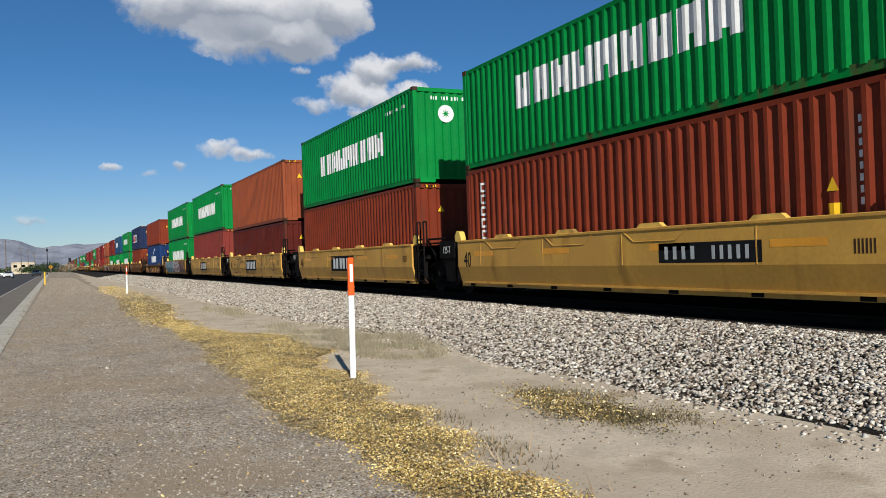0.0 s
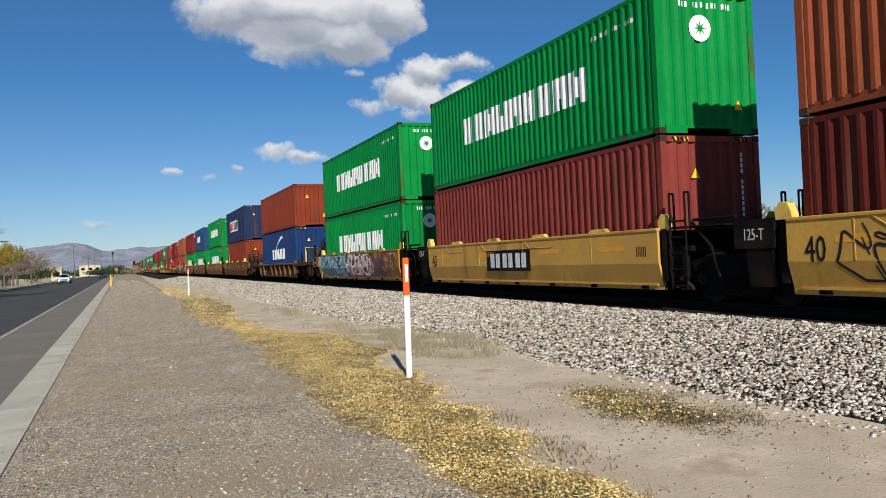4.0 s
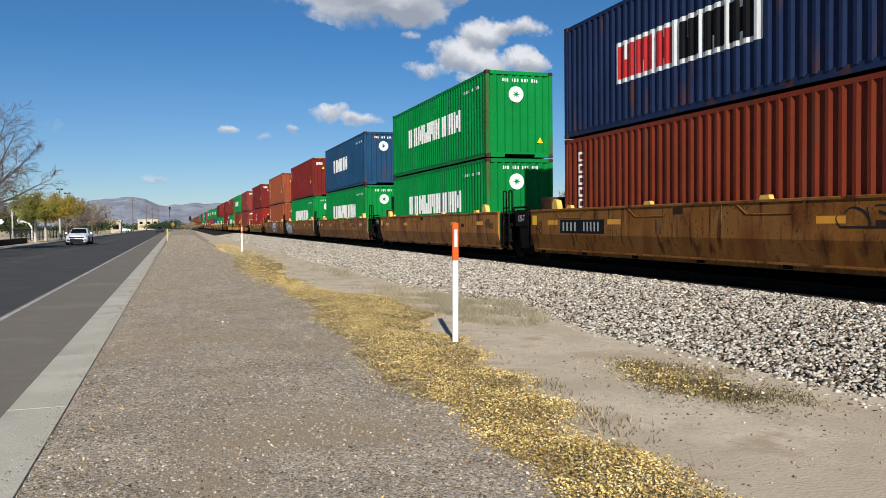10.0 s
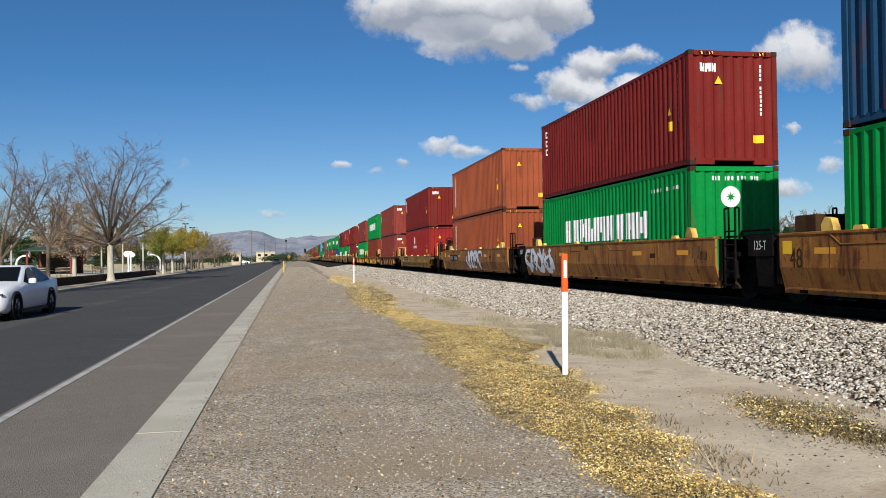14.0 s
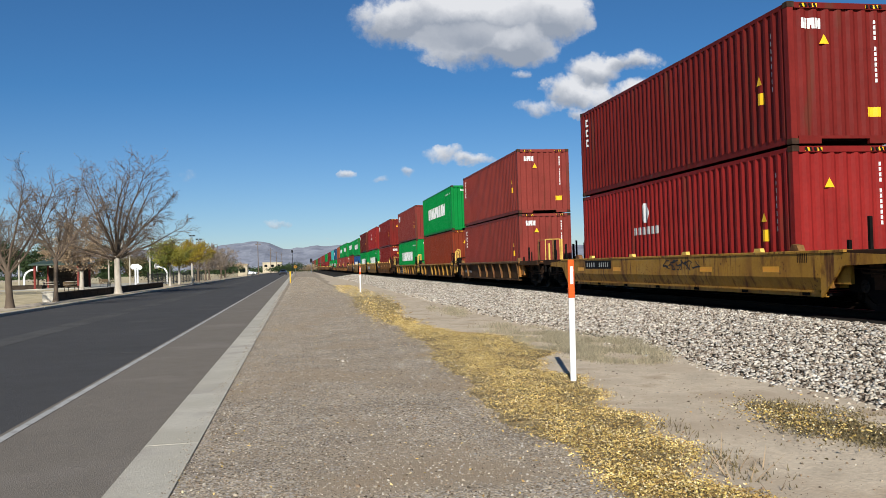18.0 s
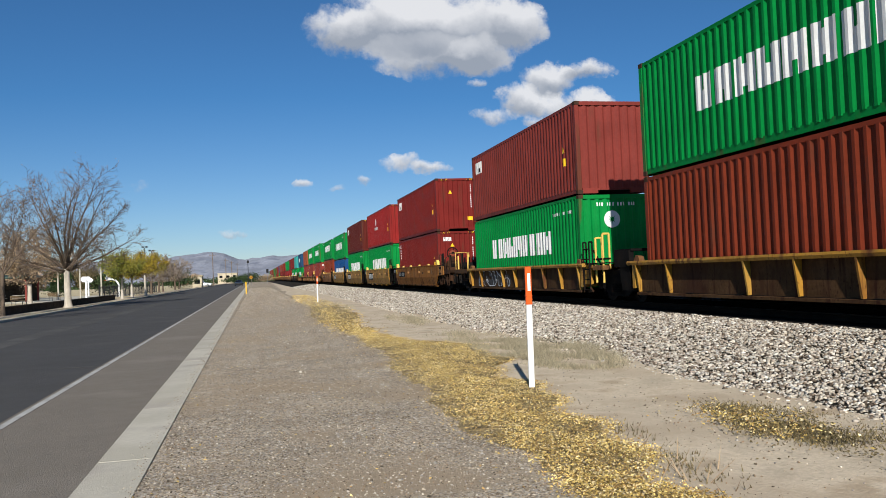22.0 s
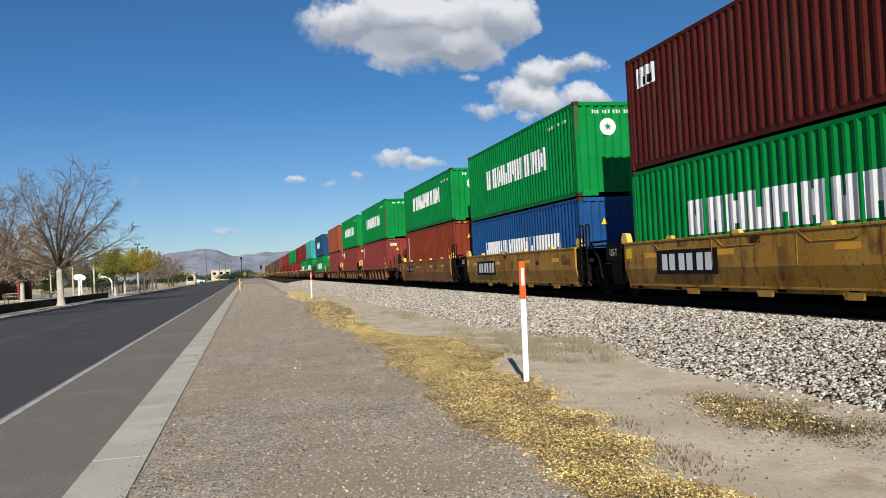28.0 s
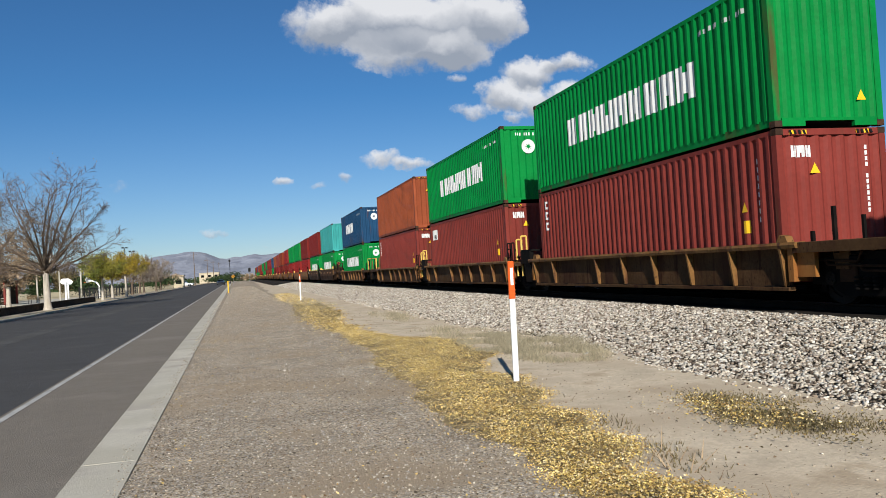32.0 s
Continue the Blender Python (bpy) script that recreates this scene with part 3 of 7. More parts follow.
    if end in ("word", "plain"):
        mark("small_marking", "endcolumn", [(-0.79, -0.745, H - 0.42 - 0.11 * i, H - 0.34 - 0.11 * i) for i in range(12) if i != 4], white, on_end, "column of small white marks")
        mark("sticker", "endsticker", [(-0.84, -0.54, 0.56, 0.76)], M["sticker"], on_end, "yellow sticker")
    if end:
        def warning():
            s = Shape()
            y, z = (-0.75, 0.5) if end in ("round", "bare") else (0.4, H - 0.85)
            return s.add([(-0.006, y - 0.11, z), (-0.006, y + 0.11, z), (-0.006, y, z + 0.2)], [(0, 2, 1)])
        part("warning_triangle", shared(("tri", H, end), lambda: warning().mesh("warning_triangle")), M["sticker"], top, "yellow warning triangle").matrix_basis = on_end
    return top

# ---- wagons ----
TRACK_X, RAIL_Z = 11.03, 0.50


def wheelset(parent, y):
    """Two wheels on an axle, which turns in its bogie."""
    s = Shape()
    s.tube((-1.05, 0, 0), (1.05, 0, 0), 0.08, 10)
    for sx in (-1, 1):
        s.ring((sx * 0.78, 0, 0), (1, 0, 0), 0.46, 0.34, 0.135, 28)
        s.ring((sx * 0.715, 0, 0), (1, 0, 0), 0.49, 0.34, 0.03, 28)
        s.ring((sx * 0.80, 0, 0), (1, 0, 0), 0.35, 0.17, 0.03, 28)
        s.ring((sx * 0.80, 0, 0), (1, 0, 0), 0.18, 0.07, 0.2, 16)
        for k in range(3):
            w = 2 * math.pi * k / 3
            s.tube((sx * 1.05, 0.06 * math.cos(w), 0.06 * math.sin(w)), (sx * 1.12, 0.06 * math.cos(w), 0.06 * math.sin(w)), 0.022, 6)
        s.tube((sx * 1.04, 0, 0), (sx * 1.10, 0, 0), 0.12, 12)
    ob = part("wheelset", shared("wheelset", lambda: s.mesh("wheelset")), M["wheel"], parent, "bright-rimmed steel wheels on an axle")
    ob.location = (0, y, 0.46)
    return ob


def bogie(parent, y):
    """A two-axle bogie; its axles are its own parts."""

    def frame_shape():
        s = Shape()
        for sx in (-1, 1):
            x0, x1 = sx * 1.0 - 0.07, sx * 1.0 + 0.07
            out = [(-1.36, 0.36), (-1.34, 0.76), (-0.55, 0.9), (0.55, 0.9), (1.34, 0.76), (1.36, 0.36), (0.95, 0.34), (0.6, 0.17), (-0.6, 0.17), (-0.95, 0.34)]
            v = [(x0, a, b) for a, b in out] + [(x1, a, b) for a, b in out]
            n = len(out)
            s.add(v, [tuple(range(n)), tuple(reversed(range(n, 2 * n)))] + [(i, i + n, (i + 1) % n + n, (i + 1) % n) for i in range(n)])
            for a in (-0.2, 0.0, 0.2):
                for z in (0.3, 0.36, 0.42, 0.48):
                    s.ring((sx * 1.12, a, z), (0, 0, 1), 0.075, 0.045, 0.03, 8)
        s.bevelled(-1.1, 1.1, -0.22, 0.22, 0.5, 0.78, 0.03)
        s.tube((0, 0, 0.78), (0, 0, 0.95), 0.25, 12)
        # low centre box added to close bright gaps between the wheels
        s.box(-0.7, 0.7, -0.35, 0.35, 0.1, 0.5)
        for y in (-1.3, 1.3):
            s.box(-0.9, 0.9, y - 0.06, y + 0.06, 0.2, 0.42)
        return s

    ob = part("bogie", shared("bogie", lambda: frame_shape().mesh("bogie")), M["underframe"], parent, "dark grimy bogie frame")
    ob.location = (0, y, 0)
    wheelset(ob, -0.89), wheelset(ob, 0.89)
    return ob


def slant(z):
    """How far a wagon's smooth side lies inwards at z, below its knee."""
    return max(0.0, 0.76 - z) * 0.262


def scrawl(seed, y0, y1, z0, z1, n, width, bent_side=True):
    """Looping flat ribbons on the side, as of sprayed paint, with no letters in them."""
    r, out, m = random.Random(seed), [], 30
    for i in range(n):
        s = Shape()
        cy, cz = y1 - (i + 0.5) * (y1 - y0) / n, (z0 + z1) / 2
        hy, hz = 0.62 * (y1 - y0) / n, (z1 - z0) / 2 - width / 2
        ph, turn, w0 = [6.28 * r.random() for _ in range(4)], r.uniform(4.2, 6.1), 6.28 * r.random()
        two, three = r.uniform(0.35, 0.8), r.uniform(0.2, 0.5)
        pts = []
        for k in range(m):
            w = w0 + turn * k / (m - 1)
            a = (math.cos(w) + two * math.cos(2 * w + ph[0]) + three * math.cos(3 * w + ph[1])) / (0.7 + two)
            b = (math.sin(w) + two * math.sin(2 * w + ph[2]) + three * math.sin(3 * w + ph[3])) / (0.55 + two)
            pts.append((cy + hy * a, cz + hz * max(-1, min(1, b))))
        left, right = [], []
        for k, (a, b) in enumerate(pts):
            p, q = pts[max(0, k - 1)], pts[min(m - 1, k + 1)]
            d = math.hypot(q[0] - p[0], q[1] - p[1]) or 1
            t = width / 2 * (0.45 + 0.55 * math.sin(math.pi * (k + 0.5) / m))
            u, v = -(q[1] - p[1]) / d * t, (q[0] - p[0]) / d * t
            for side, e in ((left, 1), (right, -1)):
                z = min(max(b + e * v, 0.35), 1.40)
                side.append(((slant(z) if bent_side else 0) - 0.0001 * k, a + e * u, z))
        s.add(left + right, [(k, k + 1, m + k + 1, m + k) for k in range(m - 1)])
        out.append(s)
    return out


def sprayed_field(seed, y0, y1, z0, z1):
    """A filled field of sprayed paint with uneven borders."""
    r, s, n = random.Random(seed), Shape(), 26
    zs = [z for z in (z0, 0.55, 0.76, 1.05, z1) if z0 <= z <= z1]
    v = []
    for i in range(n + 1):
        y = y0 + (y1 - y0) * i / n
        up, down = r.uniform(0, 0.05), r.uniform(0, 0.05)
        for j, z in enumerate(zs):
            zz = z - up if j == len(zs) - 1 else z + down if j == 0 else z
            yy = y + (r.uniform(-0.16, 0.16) if i in (0, n) else 0)
            v.append((slant(zz), yy, zz))
    k = len(zs)
    return s.add(v, [(i * k + j, i * k + j + 1, i * k + k + j + 1, i * k + k + j) for i in range(n) for j in range(k - 1)])


SPRAY = {k: mat("sprayed_" + k, c, 0.5, vary=0.1) for k, c in (("cyan", (0.33, 0.52, 0.54)), ("teal", (0.10, 0.27, 0.31)), ("rust", (0.22, 0.055, 0.025)), ("rosy", (0.55, 0.38, 0.35)), ("maroon", (0.16, 0.03, 0.035)), ("slate", (0.09, 0.085, 0.10)), ("white", (0.7, 0.72, 0.76)),
                                                             ("black", (0.015, 0.015, 0.018)), ("blue", (0.05, 0.12, 0.3)))}


def wagon(style, length, pitch, paint, near_outer, far_outer, plate="", scrawls=(), label="", number=""):
    """One platform of a well wagon, origin on the rail heads under the middle of its well. The near end is towards -y."""
    car = thing("well_wagon", label, "train wagon", "wagons of the train")
    P, L = M[paint], length / 2
    tall = {"smooth": 1.44, "low": 1.13, "ribbed": 1.13}[style]
    key = (style, length)

    def piece(name, shape_of, material=P, lab="", own=None):
        me = shared((name, key, own, material.name), lambda: shape_of().mesh(name))
        return part(name, me, material, car, lab)

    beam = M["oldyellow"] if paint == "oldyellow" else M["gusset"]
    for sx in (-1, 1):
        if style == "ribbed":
            # the web's colour holds the shade that the top chord throws
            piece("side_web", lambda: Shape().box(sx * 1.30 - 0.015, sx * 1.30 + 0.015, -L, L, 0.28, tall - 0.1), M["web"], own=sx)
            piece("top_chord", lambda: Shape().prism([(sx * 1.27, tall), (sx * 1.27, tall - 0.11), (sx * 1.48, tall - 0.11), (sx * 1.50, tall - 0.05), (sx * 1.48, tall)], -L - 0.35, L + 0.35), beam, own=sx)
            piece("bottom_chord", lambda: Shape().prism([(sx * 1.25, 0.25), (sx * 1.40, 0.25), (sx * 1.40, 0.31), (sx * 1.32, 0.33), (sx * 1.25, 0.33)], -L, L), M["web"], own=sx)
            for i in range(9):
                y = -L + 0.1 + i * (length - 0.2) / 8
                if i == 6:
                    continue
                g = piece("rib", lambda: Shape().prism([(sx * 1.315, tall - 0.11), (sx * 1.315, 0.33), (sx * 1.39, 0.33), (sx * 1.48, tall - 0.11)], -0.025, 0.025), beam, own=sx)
                g.location = (0, y, 0)
        else:
            knee = 0.76 if style == "smooth" else 0.62
            out = [(sx * 1.48, tall - 0.03), (sx * 1.48, knee), (sx * 1.37, 0.34), (sx * 1.37, 0.25), (sx * 1.31, 0.25), (sx * 1.31, 0.34), (sx * 1.43, knee), (sx * 1.43, tall - 0.03)]
            cut = 0.0 if style == "smooth" else 0.7
            s = lambda: Shape().prism(out, -L, L)
            piece("side_plate", s, own=sx)
            piece("top_chord", lambda: Shape().bevelled(sx * 1.39 - 0.11, sx * 1.39 + 0.10, -L - cut, L + cut, tall - 0.05, tall, 0.012), own=sx)
            piece("bottom_lip", lambda: Shape().box(sx * 1.375 - 0.03, sx * 1.375 + 0.025, -L + 0.15, L - 0.15, 0.33, 0.37), own=sx)
            for i in range(4):
                y = L - 2.2 - i * (length - 4.4) / 3
                w_ = 0.36 if paint == "yellow" else 0.14
                g = piece("lifting_lug", lambda: Shape().prism([(-w_, 0), (w_, 0), (w_ * 0.72, 0.08), (-w_ * 0.72, 0.08)], -0.05, 0.05), M["handyellow"], "pale yellow lug", own=w_)
                g.matrix_basis = pose(sx * 1.36, y, tall, 0, 0, 90)
            if sx < 0 and style == "smooth":
                for i in range(3):
                    y = L - 2.4 - i * (length - 4.4) / 3
                    g = piece("slot_frame", lambda: Shape().path([(-1.483, -0.85, tall - 0.06), (-1.483, -0.55, tall - 0.25), (-1.483, 0.55, tall - 0.25), (-1.483, 0.85, tall - 0.06)], 0.012, 5), own=5)
                    g.location = (0, y, 0)
        # corner guides that steer a container into the well
        for sy in (-1, 1):
            g = piece("corner_guide", lambda: Shape().prism([(-0.17, 0), (0.17, 0), (0.19, 0.14), (0.08, 0.28), (-0.08, 0.25), (-0.15, 0.1)], -0.075, 0.075), M["handyellow"] if style == "smooth" else M["gusset"], "chipped guide", own=1)
            g.matrix_basis = pose(sx * 1.33, sy * (LONG / 2 + 0.22), tall - (0.02 if style == "smooth" else 0.14), 0, 0, 90)

    def pans():
        s = Shape()
        for i in range(7):
            y = -L + 0.6 + i * (length - 1.2) / 6
            s.box(-1.38, 1.38, y - 0.12, y + 0.12, 0.26, 0.34)
        # the low far-side box is added to block the view of sunlit ground
        return s.box(-1.36, -1.0, -L, L, 0.27, 0.33).box(1.0, 1.30, -L, L, -0.05, 0.33)

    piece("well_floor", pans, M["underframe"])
    for sy, outer in ((-1, near_outer), (1, far_outer)):
        e = L + 0.05

        def bulkhead():
            s = Shape()
            a, b = sorted((sy * e, sy * (e + 0.14)))
            s.box(-1.42, 1.42, a, b, 0.42, tall - 0.06)
            c, d = sorted((sy * (e + 0.14), sy * (e + (3.0 if outer else 1.45))))
            s.box(-0.42, 0.42, c, d, 0.78, 1.02)
            s.box(-1.35, 1.35, *sorted((sy * (e + 0.14), sy * (e + 0.75))), 0.98, 1.08)
            for x in (-1.3, 1.3):
                s.prism([(x - 0.04, 0.98), (x - 0.04, 0.5), (x + 0.04, 0.5), (x + 0.04, 0.98)], *sorted((sy * (e + 0.14), sy * (e + 0.6))))
            return s

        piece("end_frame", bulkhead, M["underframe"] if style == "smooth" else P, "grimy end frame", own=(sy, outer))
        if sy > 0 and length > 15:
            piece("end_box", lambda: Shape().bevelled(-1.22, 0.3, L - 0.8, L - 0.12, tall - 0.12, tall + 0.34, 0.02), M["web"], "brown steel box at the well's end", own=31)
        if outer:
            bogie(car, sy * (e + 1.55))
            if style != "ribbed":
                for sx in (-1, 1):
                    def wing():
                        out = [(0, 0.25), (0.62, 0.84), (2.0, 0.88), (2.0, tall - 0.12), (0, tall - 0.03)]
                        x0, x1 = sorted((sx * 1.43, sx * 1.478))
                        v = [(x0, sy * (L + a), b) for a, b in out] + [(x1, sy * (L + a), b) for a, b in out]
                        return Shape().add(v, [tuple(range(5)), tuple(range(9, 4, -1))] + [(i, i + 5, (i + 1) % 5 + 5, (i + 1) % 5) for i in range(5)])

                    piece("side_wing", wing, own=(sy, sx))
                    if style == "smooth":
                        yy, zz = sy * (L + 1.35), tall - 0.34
                        # flat near-black plate on the wing stands for the shade in a recess
                        piece("recess", lambda: Shape().bevelled(sx * 1.481 - 0.004, sx * 1.481 + 0.004, yy - 0.33, yy + 0.33, zz - 0.2, zz + 0.2, 0.002), M["underframe"], "flat dark plate painted as the wing's shaded recess", own=(sy, sx, 51))
                        piece("recess_frame", lambda: Shape().path([(sx * 1.49, yy - 0.35, zz - 0.22), (sx * 1.49, yy + 0.35, zz - 0.22), (sx * 1.49, yy + 0.35, zz + 0.22), (sx * 1.49, yy - 0.35, zz + 0.22), (sx * 1.49, yy - 0.35, zz - 0.22)], 0.022, 5), M["gusset"], own=(sy, sx, 52))
                        piece("valve", lambda: Shape().bevelled(sx * 1.487 - 0.02, sx * 1.487 + 0.02, yy - 0.05, yy + 0.12, zz - 0.12, zz + 0.08, 0.006), M["gusset"], own=(sy, sx, 53))

            def deck():
                s = Shape()
                a, b = sorted((sy * (e + 0.3), sy * (e + 3.0)))
                s.box(-1.41, 1.41, a, b, 0.99, 1.04)
                # centre box added below the deck to stop the view through to lit ground
                s.box(-0.5, 0.5, a, b, 0.52, 0.985)
                s.box(-0.5, 0.5, a, b, 1.045, 1.1)
                a, b = sorted((sy * (e + 2.5), sy * (e + 3.05)))
                s.box(-1.4, 1.4, a, b, 1.08, 1.13)
                a, b = sorted((sy * (e + 3.0), sy * (e + 3.5)))
                s.box(-0.14, 0.14, a, b, 0.72, 0.95)
                return s.bevelled(-0.2, 0.2, *sorted((sy * (e + 3.45), sy * (e + 3.8))), 0.66, 1.0, 0.05)

            r2 = random.Random(17 + sy)
            for k in range(8):
                x, y3, w, d = r2.choice((-1.08, -1.0, -0.8)), sy * (e + r2.uniform(0.35, 3.0)), r2.uniform(0.03, 0.1), r2.uniform(0.04, 0.2)
                z0, z1 = r2.uniform(0.4, 0.75), r2.uniform(0.8, 0.97)
                piece("bracket", lambda: Shape().bevelled(x - w, x + w, y3 - d, y3 + d, z0, z1, 0.02), M["grimyiron"] if k % 3 == 0 else M["underframe"], own=(sy, k))
            piece("end_platform", deck, M["grimyiron"], "grated end platform with coupler", own=(sy, 1))

            y, y2 = sy * (e + 2.95), sy * (e + 0.9)
            iron = M["handyellow"] if (paint == "oldyellow" and style != "smooth") or (paint == "greyrust" and style == "ribbed" and sy < 0) else M["gusset"] if style == "ribbed" and paint != "greyrust" else M["grimyiron"]
            for sx in (-1, 1):
                piece("end_sill", lambda: Shape().bevelled(sx * 1.40 - 0.035, sx * 1.40 + 0.035, *sorted((sy * (e + 0.14), sy * (e + 2.98))), 0.93, 1.12, 0.012), M["web"] if style == "ribbed" else M["grimyiron"], own=(sy, sx, 11))
                piece("hanger", lambda: Shape().prism([(-0.2, 0), (0.2, 0), (0.13, -0.36), (-0.17, -0.36)], -0.02, 0.02), M["web"] if style == "ribbed" else M["grimyiron"], own=12).matrix_basis = pose(sx * 1.12, sy * (e + 1.0), 0.98, 0, 0, 90)
                piece("hanger", lambda: Shape().prism([(-0.2, 0), (0.2, 0), (0.13, -0.36), (-0.17, -0.36)], -0.02, 0.02), M["grimyiron"], own=12).matrix_basis = pose(sx * 1.12, sy * (e + 2.2), 0.98, 0, 0, 90)
            for k, (x, dy, z0, z1, w) in enumerate(((-1.28, 2.7, 0.98, 1.78, 0.03), (-1.15, 2.35, 0.98, 1.9, 0.035), (-1.30, 1.75, 0.98, 1.5, 0.025), (-0.7, 2.9, 0.9, 1.95, 0.035), (0.3, 2.9, 0.9, 1.9, 0.03), (-1.18, 0.95, 0.9, 1.7, 0.03), (-0.2, 1.6, 0.95, 1.75, 0.04), (0.9, 0.8, 0.95, 1.8, 0.04), (-1.3, 0.55, 0.98, 1.3, 0.03))):
                piece("post", lambda: Shape().box(x - w, x + w, sy * (e + dy) - w, sy * (e + dy) + w, z0, z1), iron if k in (0, 3) else M["underframe"], own=(sy, 13, k))
            for k, (a, b, z) in enumerate(((0.2, 1.5, 0.80), (0.6, 2.6, 0.70), (1.4, 2.95, 0.60))):
                piece("brake_pipe", lambda: Shape().path([(-1.14, sy * (e + a), z + 0.1), (-1.16, sy * (e + a + 0.1), z), (-1.16, sy * (e + b - 0.1), z - 0.05), (-1.12, sy * (e + b), z + 0.2)], 0.022), M["grimyiron"], own=(sy, 14, k))
            for x in (-1.35, 0.75):
                piece("hand_rail", lambda: Shape().path([(x, y, 1.1), (x, y, 1.95), (x + 0.6, y, 1.95), (x + 0.6, y, 1.1)], 0.017), iron, own=(sy, x))
            for x in (-1.4, 1.4) if style == "smooth" else ():
                def climb():
                    s = Shape().path([(x, y2, 0.35), (x, y2, 1.95), (x, y2 + sy * 0.42, 1.95), (x, y2 + sy * 0.42, 0.35), (x, y2, 0.35)], 0.016)
                    for z in (0.62, 0.9, 1.2, 1.5):
                        s.tube((x, y2, z), (x, y2 + sy * 0.42, z), 0.018, 5)
                    return s

                piece("end_ladder", climb, iron, own=(sy, x))
                piece("step", lambda: Shape().path([(x, y, 1.1), (x, y, 0.35), (x, y - sy * 0.45, 0.35), (x, y - sy * 0.45, 1.08)], 0.02), iron, own=(sy, x))
                piece("stanchion", lambda: Shape().box(x - 0.05, x + 0.05, y2 + sy * 0.8 - 0.05, y2 + sy * 0.8 + 0.05, 1.0, 2.0), M["underframe"], own=(sy, x))
            if style == "smooth":
                y4 = sy * (e + (2.2 if sy < 0 else 0.75))

                def hand_brake():
                    s = Shape()
                    y = y4
                    s.ring((-1.0, y, 2.0), (0.45, -sy, 0), 0.30, 0.255, 0.04, 20)
                    for k in range(5):
                        w = 2 * math.pi * k / 5
                        s.tube((-1.0, y, 2.0), (-1.0 + 0.26 * math.cos(w) * 0.9, y + 0.26 * math.cos(w) * 0.45 * sy, 2.0 + 0.26 * math.sin(w)), 0.018, 5)
                    return s.tube((-1.0, y, 2.0), (-1.0, y + sy * 0.1, 2.0), 0.07, 8)

                piece("brake_wheel", hand_brake, M["underframe"], "spoked brake wheel", own=(sy, 3))
                piece("gear_box", lambda: Shape().tube((-1.0, y4 - 0.06, 1.98), (-1.0, y4 + 0.09, 1.98), 0.17, 14, 0.13), M["rustgear"] if sy < 0 else M["underframe"], "round gear housing", own=(sy, 3))
                piece("gear_stem", lambda: Shape().bevelled(-1.09, -0.91, y4 - 0.05, y4 + 0.07, 1.45, 1.95, 0.02), M["grimyiron"], own=(sy, 3))
                if sy > 0:
                    piece("machine_plate", lambda: Shape().bevelled(-1.3, 0.7, y4 - 0.7, y4 + 0.9, 1.46, 1.53, 0.01), M["underframe"], own=(sy, 41))
                    piece("machine_housing", lambda: Shape().bevelled(-1.15, 0.2, y4 + 0.05, y4 + 0.55, 1.53, 1.78, 0.05).bevelled(-0.9, -0.1, y4 - 0.45, y4 + 0.0, 1.53, 1.70, 0.04), M["underframe"], "dark brake machinery", own=(sy, 41))
                    piece("leg", lambda: Shape().bevelled(-1.25, -1.17, y4 - 0.6, y4 - 0.5, 1.0, 1.46, 0.01).bevelled(-1.25, -1.17, y4 + 0.7, y4 + 0.8, 1.0, 1.46, 0.01), M["underframe"], own=(sy, 41))
                piece("brake_stand", lambda: Shape().bevelled(-1.05, -0.91, y4 - 0.05, y4 + 0.05, 1.04, 1.46, 0.01), M["underframe"], own=(sy, 3))
                piece("air_tank", lambda: Shape().tube((-0.55, y4 + 0.1, 1.3), (0.35, y4 + 0.1, 1.3), 0.19, 14), M["underframe"], "dark air reservoir", own=(sy, 3))

                if sy < 0:
                    piece("reservoir", lambda: Shape().tube((-0.98, -e - 0.5, 1.28), (-0.98, -e - 1.55, 1.28), 0.18, 14), M["grimyiron"], "grimy air reservoir", own=61)
                    piece("equipment_panel", lambda: Shape().bevelled(-1.22, -0.55, -e - 1.98, -e - 1.72, 1.04, 1.62, 0.02), M["web"], "brown equipment panel", own=62)
                    piece("equipment_panel", lambda: Shape().bevelled(-1.30, -0.9, -e - 2.75, -e - 2.5, 0.55, 1.25, 0.02), M["web"], own=63)
                    for k, (a, z0, z1) in enumerate(((0.62, 0.5, 1.42), (0.95, 0.42, 1.30), (1.28, 0.6, 1.75), (1.62, 0.4, 1.5), (2.05, 0.55, 1.85), (2.42, 0.45, 1.35))):
                        piece("pipe", lambda: Shape().path([(-1.36, -e - a, z0), (-1.36, -e - a, z1 - 0.1), (-1.2, -e - a - 0.08, z1)], 0.028), M["gusset"] if k == 2 else M["grimyiron"], own=(64, k))
                    for k, z in enumerate((0.58, 0.74, 1.16, 1.36)):
                        piece("cross_pipe", lambda: Shape().path([(-1.33, -e - 0.55, z), (-1.35, -e - 1.5, z + 0.05), (-1.33, -e - 2.5, z - 0.03)], 0.024), M["grimyiron"], own=(65, k))
                    for k, (a, z) in enumerate(((0.8, 0.66), (1.45, 0.7), (1.8, 0.86), (2.25, 0.62))):
                        piece("valve", lambda: Shape().bevelled(-1.4, -1.24, -e - a - 0.11, -e - a + 0.11, z - 0.09, z + 0.12, 0.03).tube((-1.41, -e - a, z), (-1.34, -e - a, z), 0.07, 10), M["grimyiron"], own=(66, k))
                r = random.Random(5)
                for k in range(8):
                    y, x, a, b, c, d = sy * (e + r.uniform(0.5, 2.6)), r.uniform(-1.3, -0.5), r.uniform(-0.2, 0.2), r.uniform(-0.3, 0.3), r.uniform(0.6, 0.8), r.uniform(0.9, 1.05)
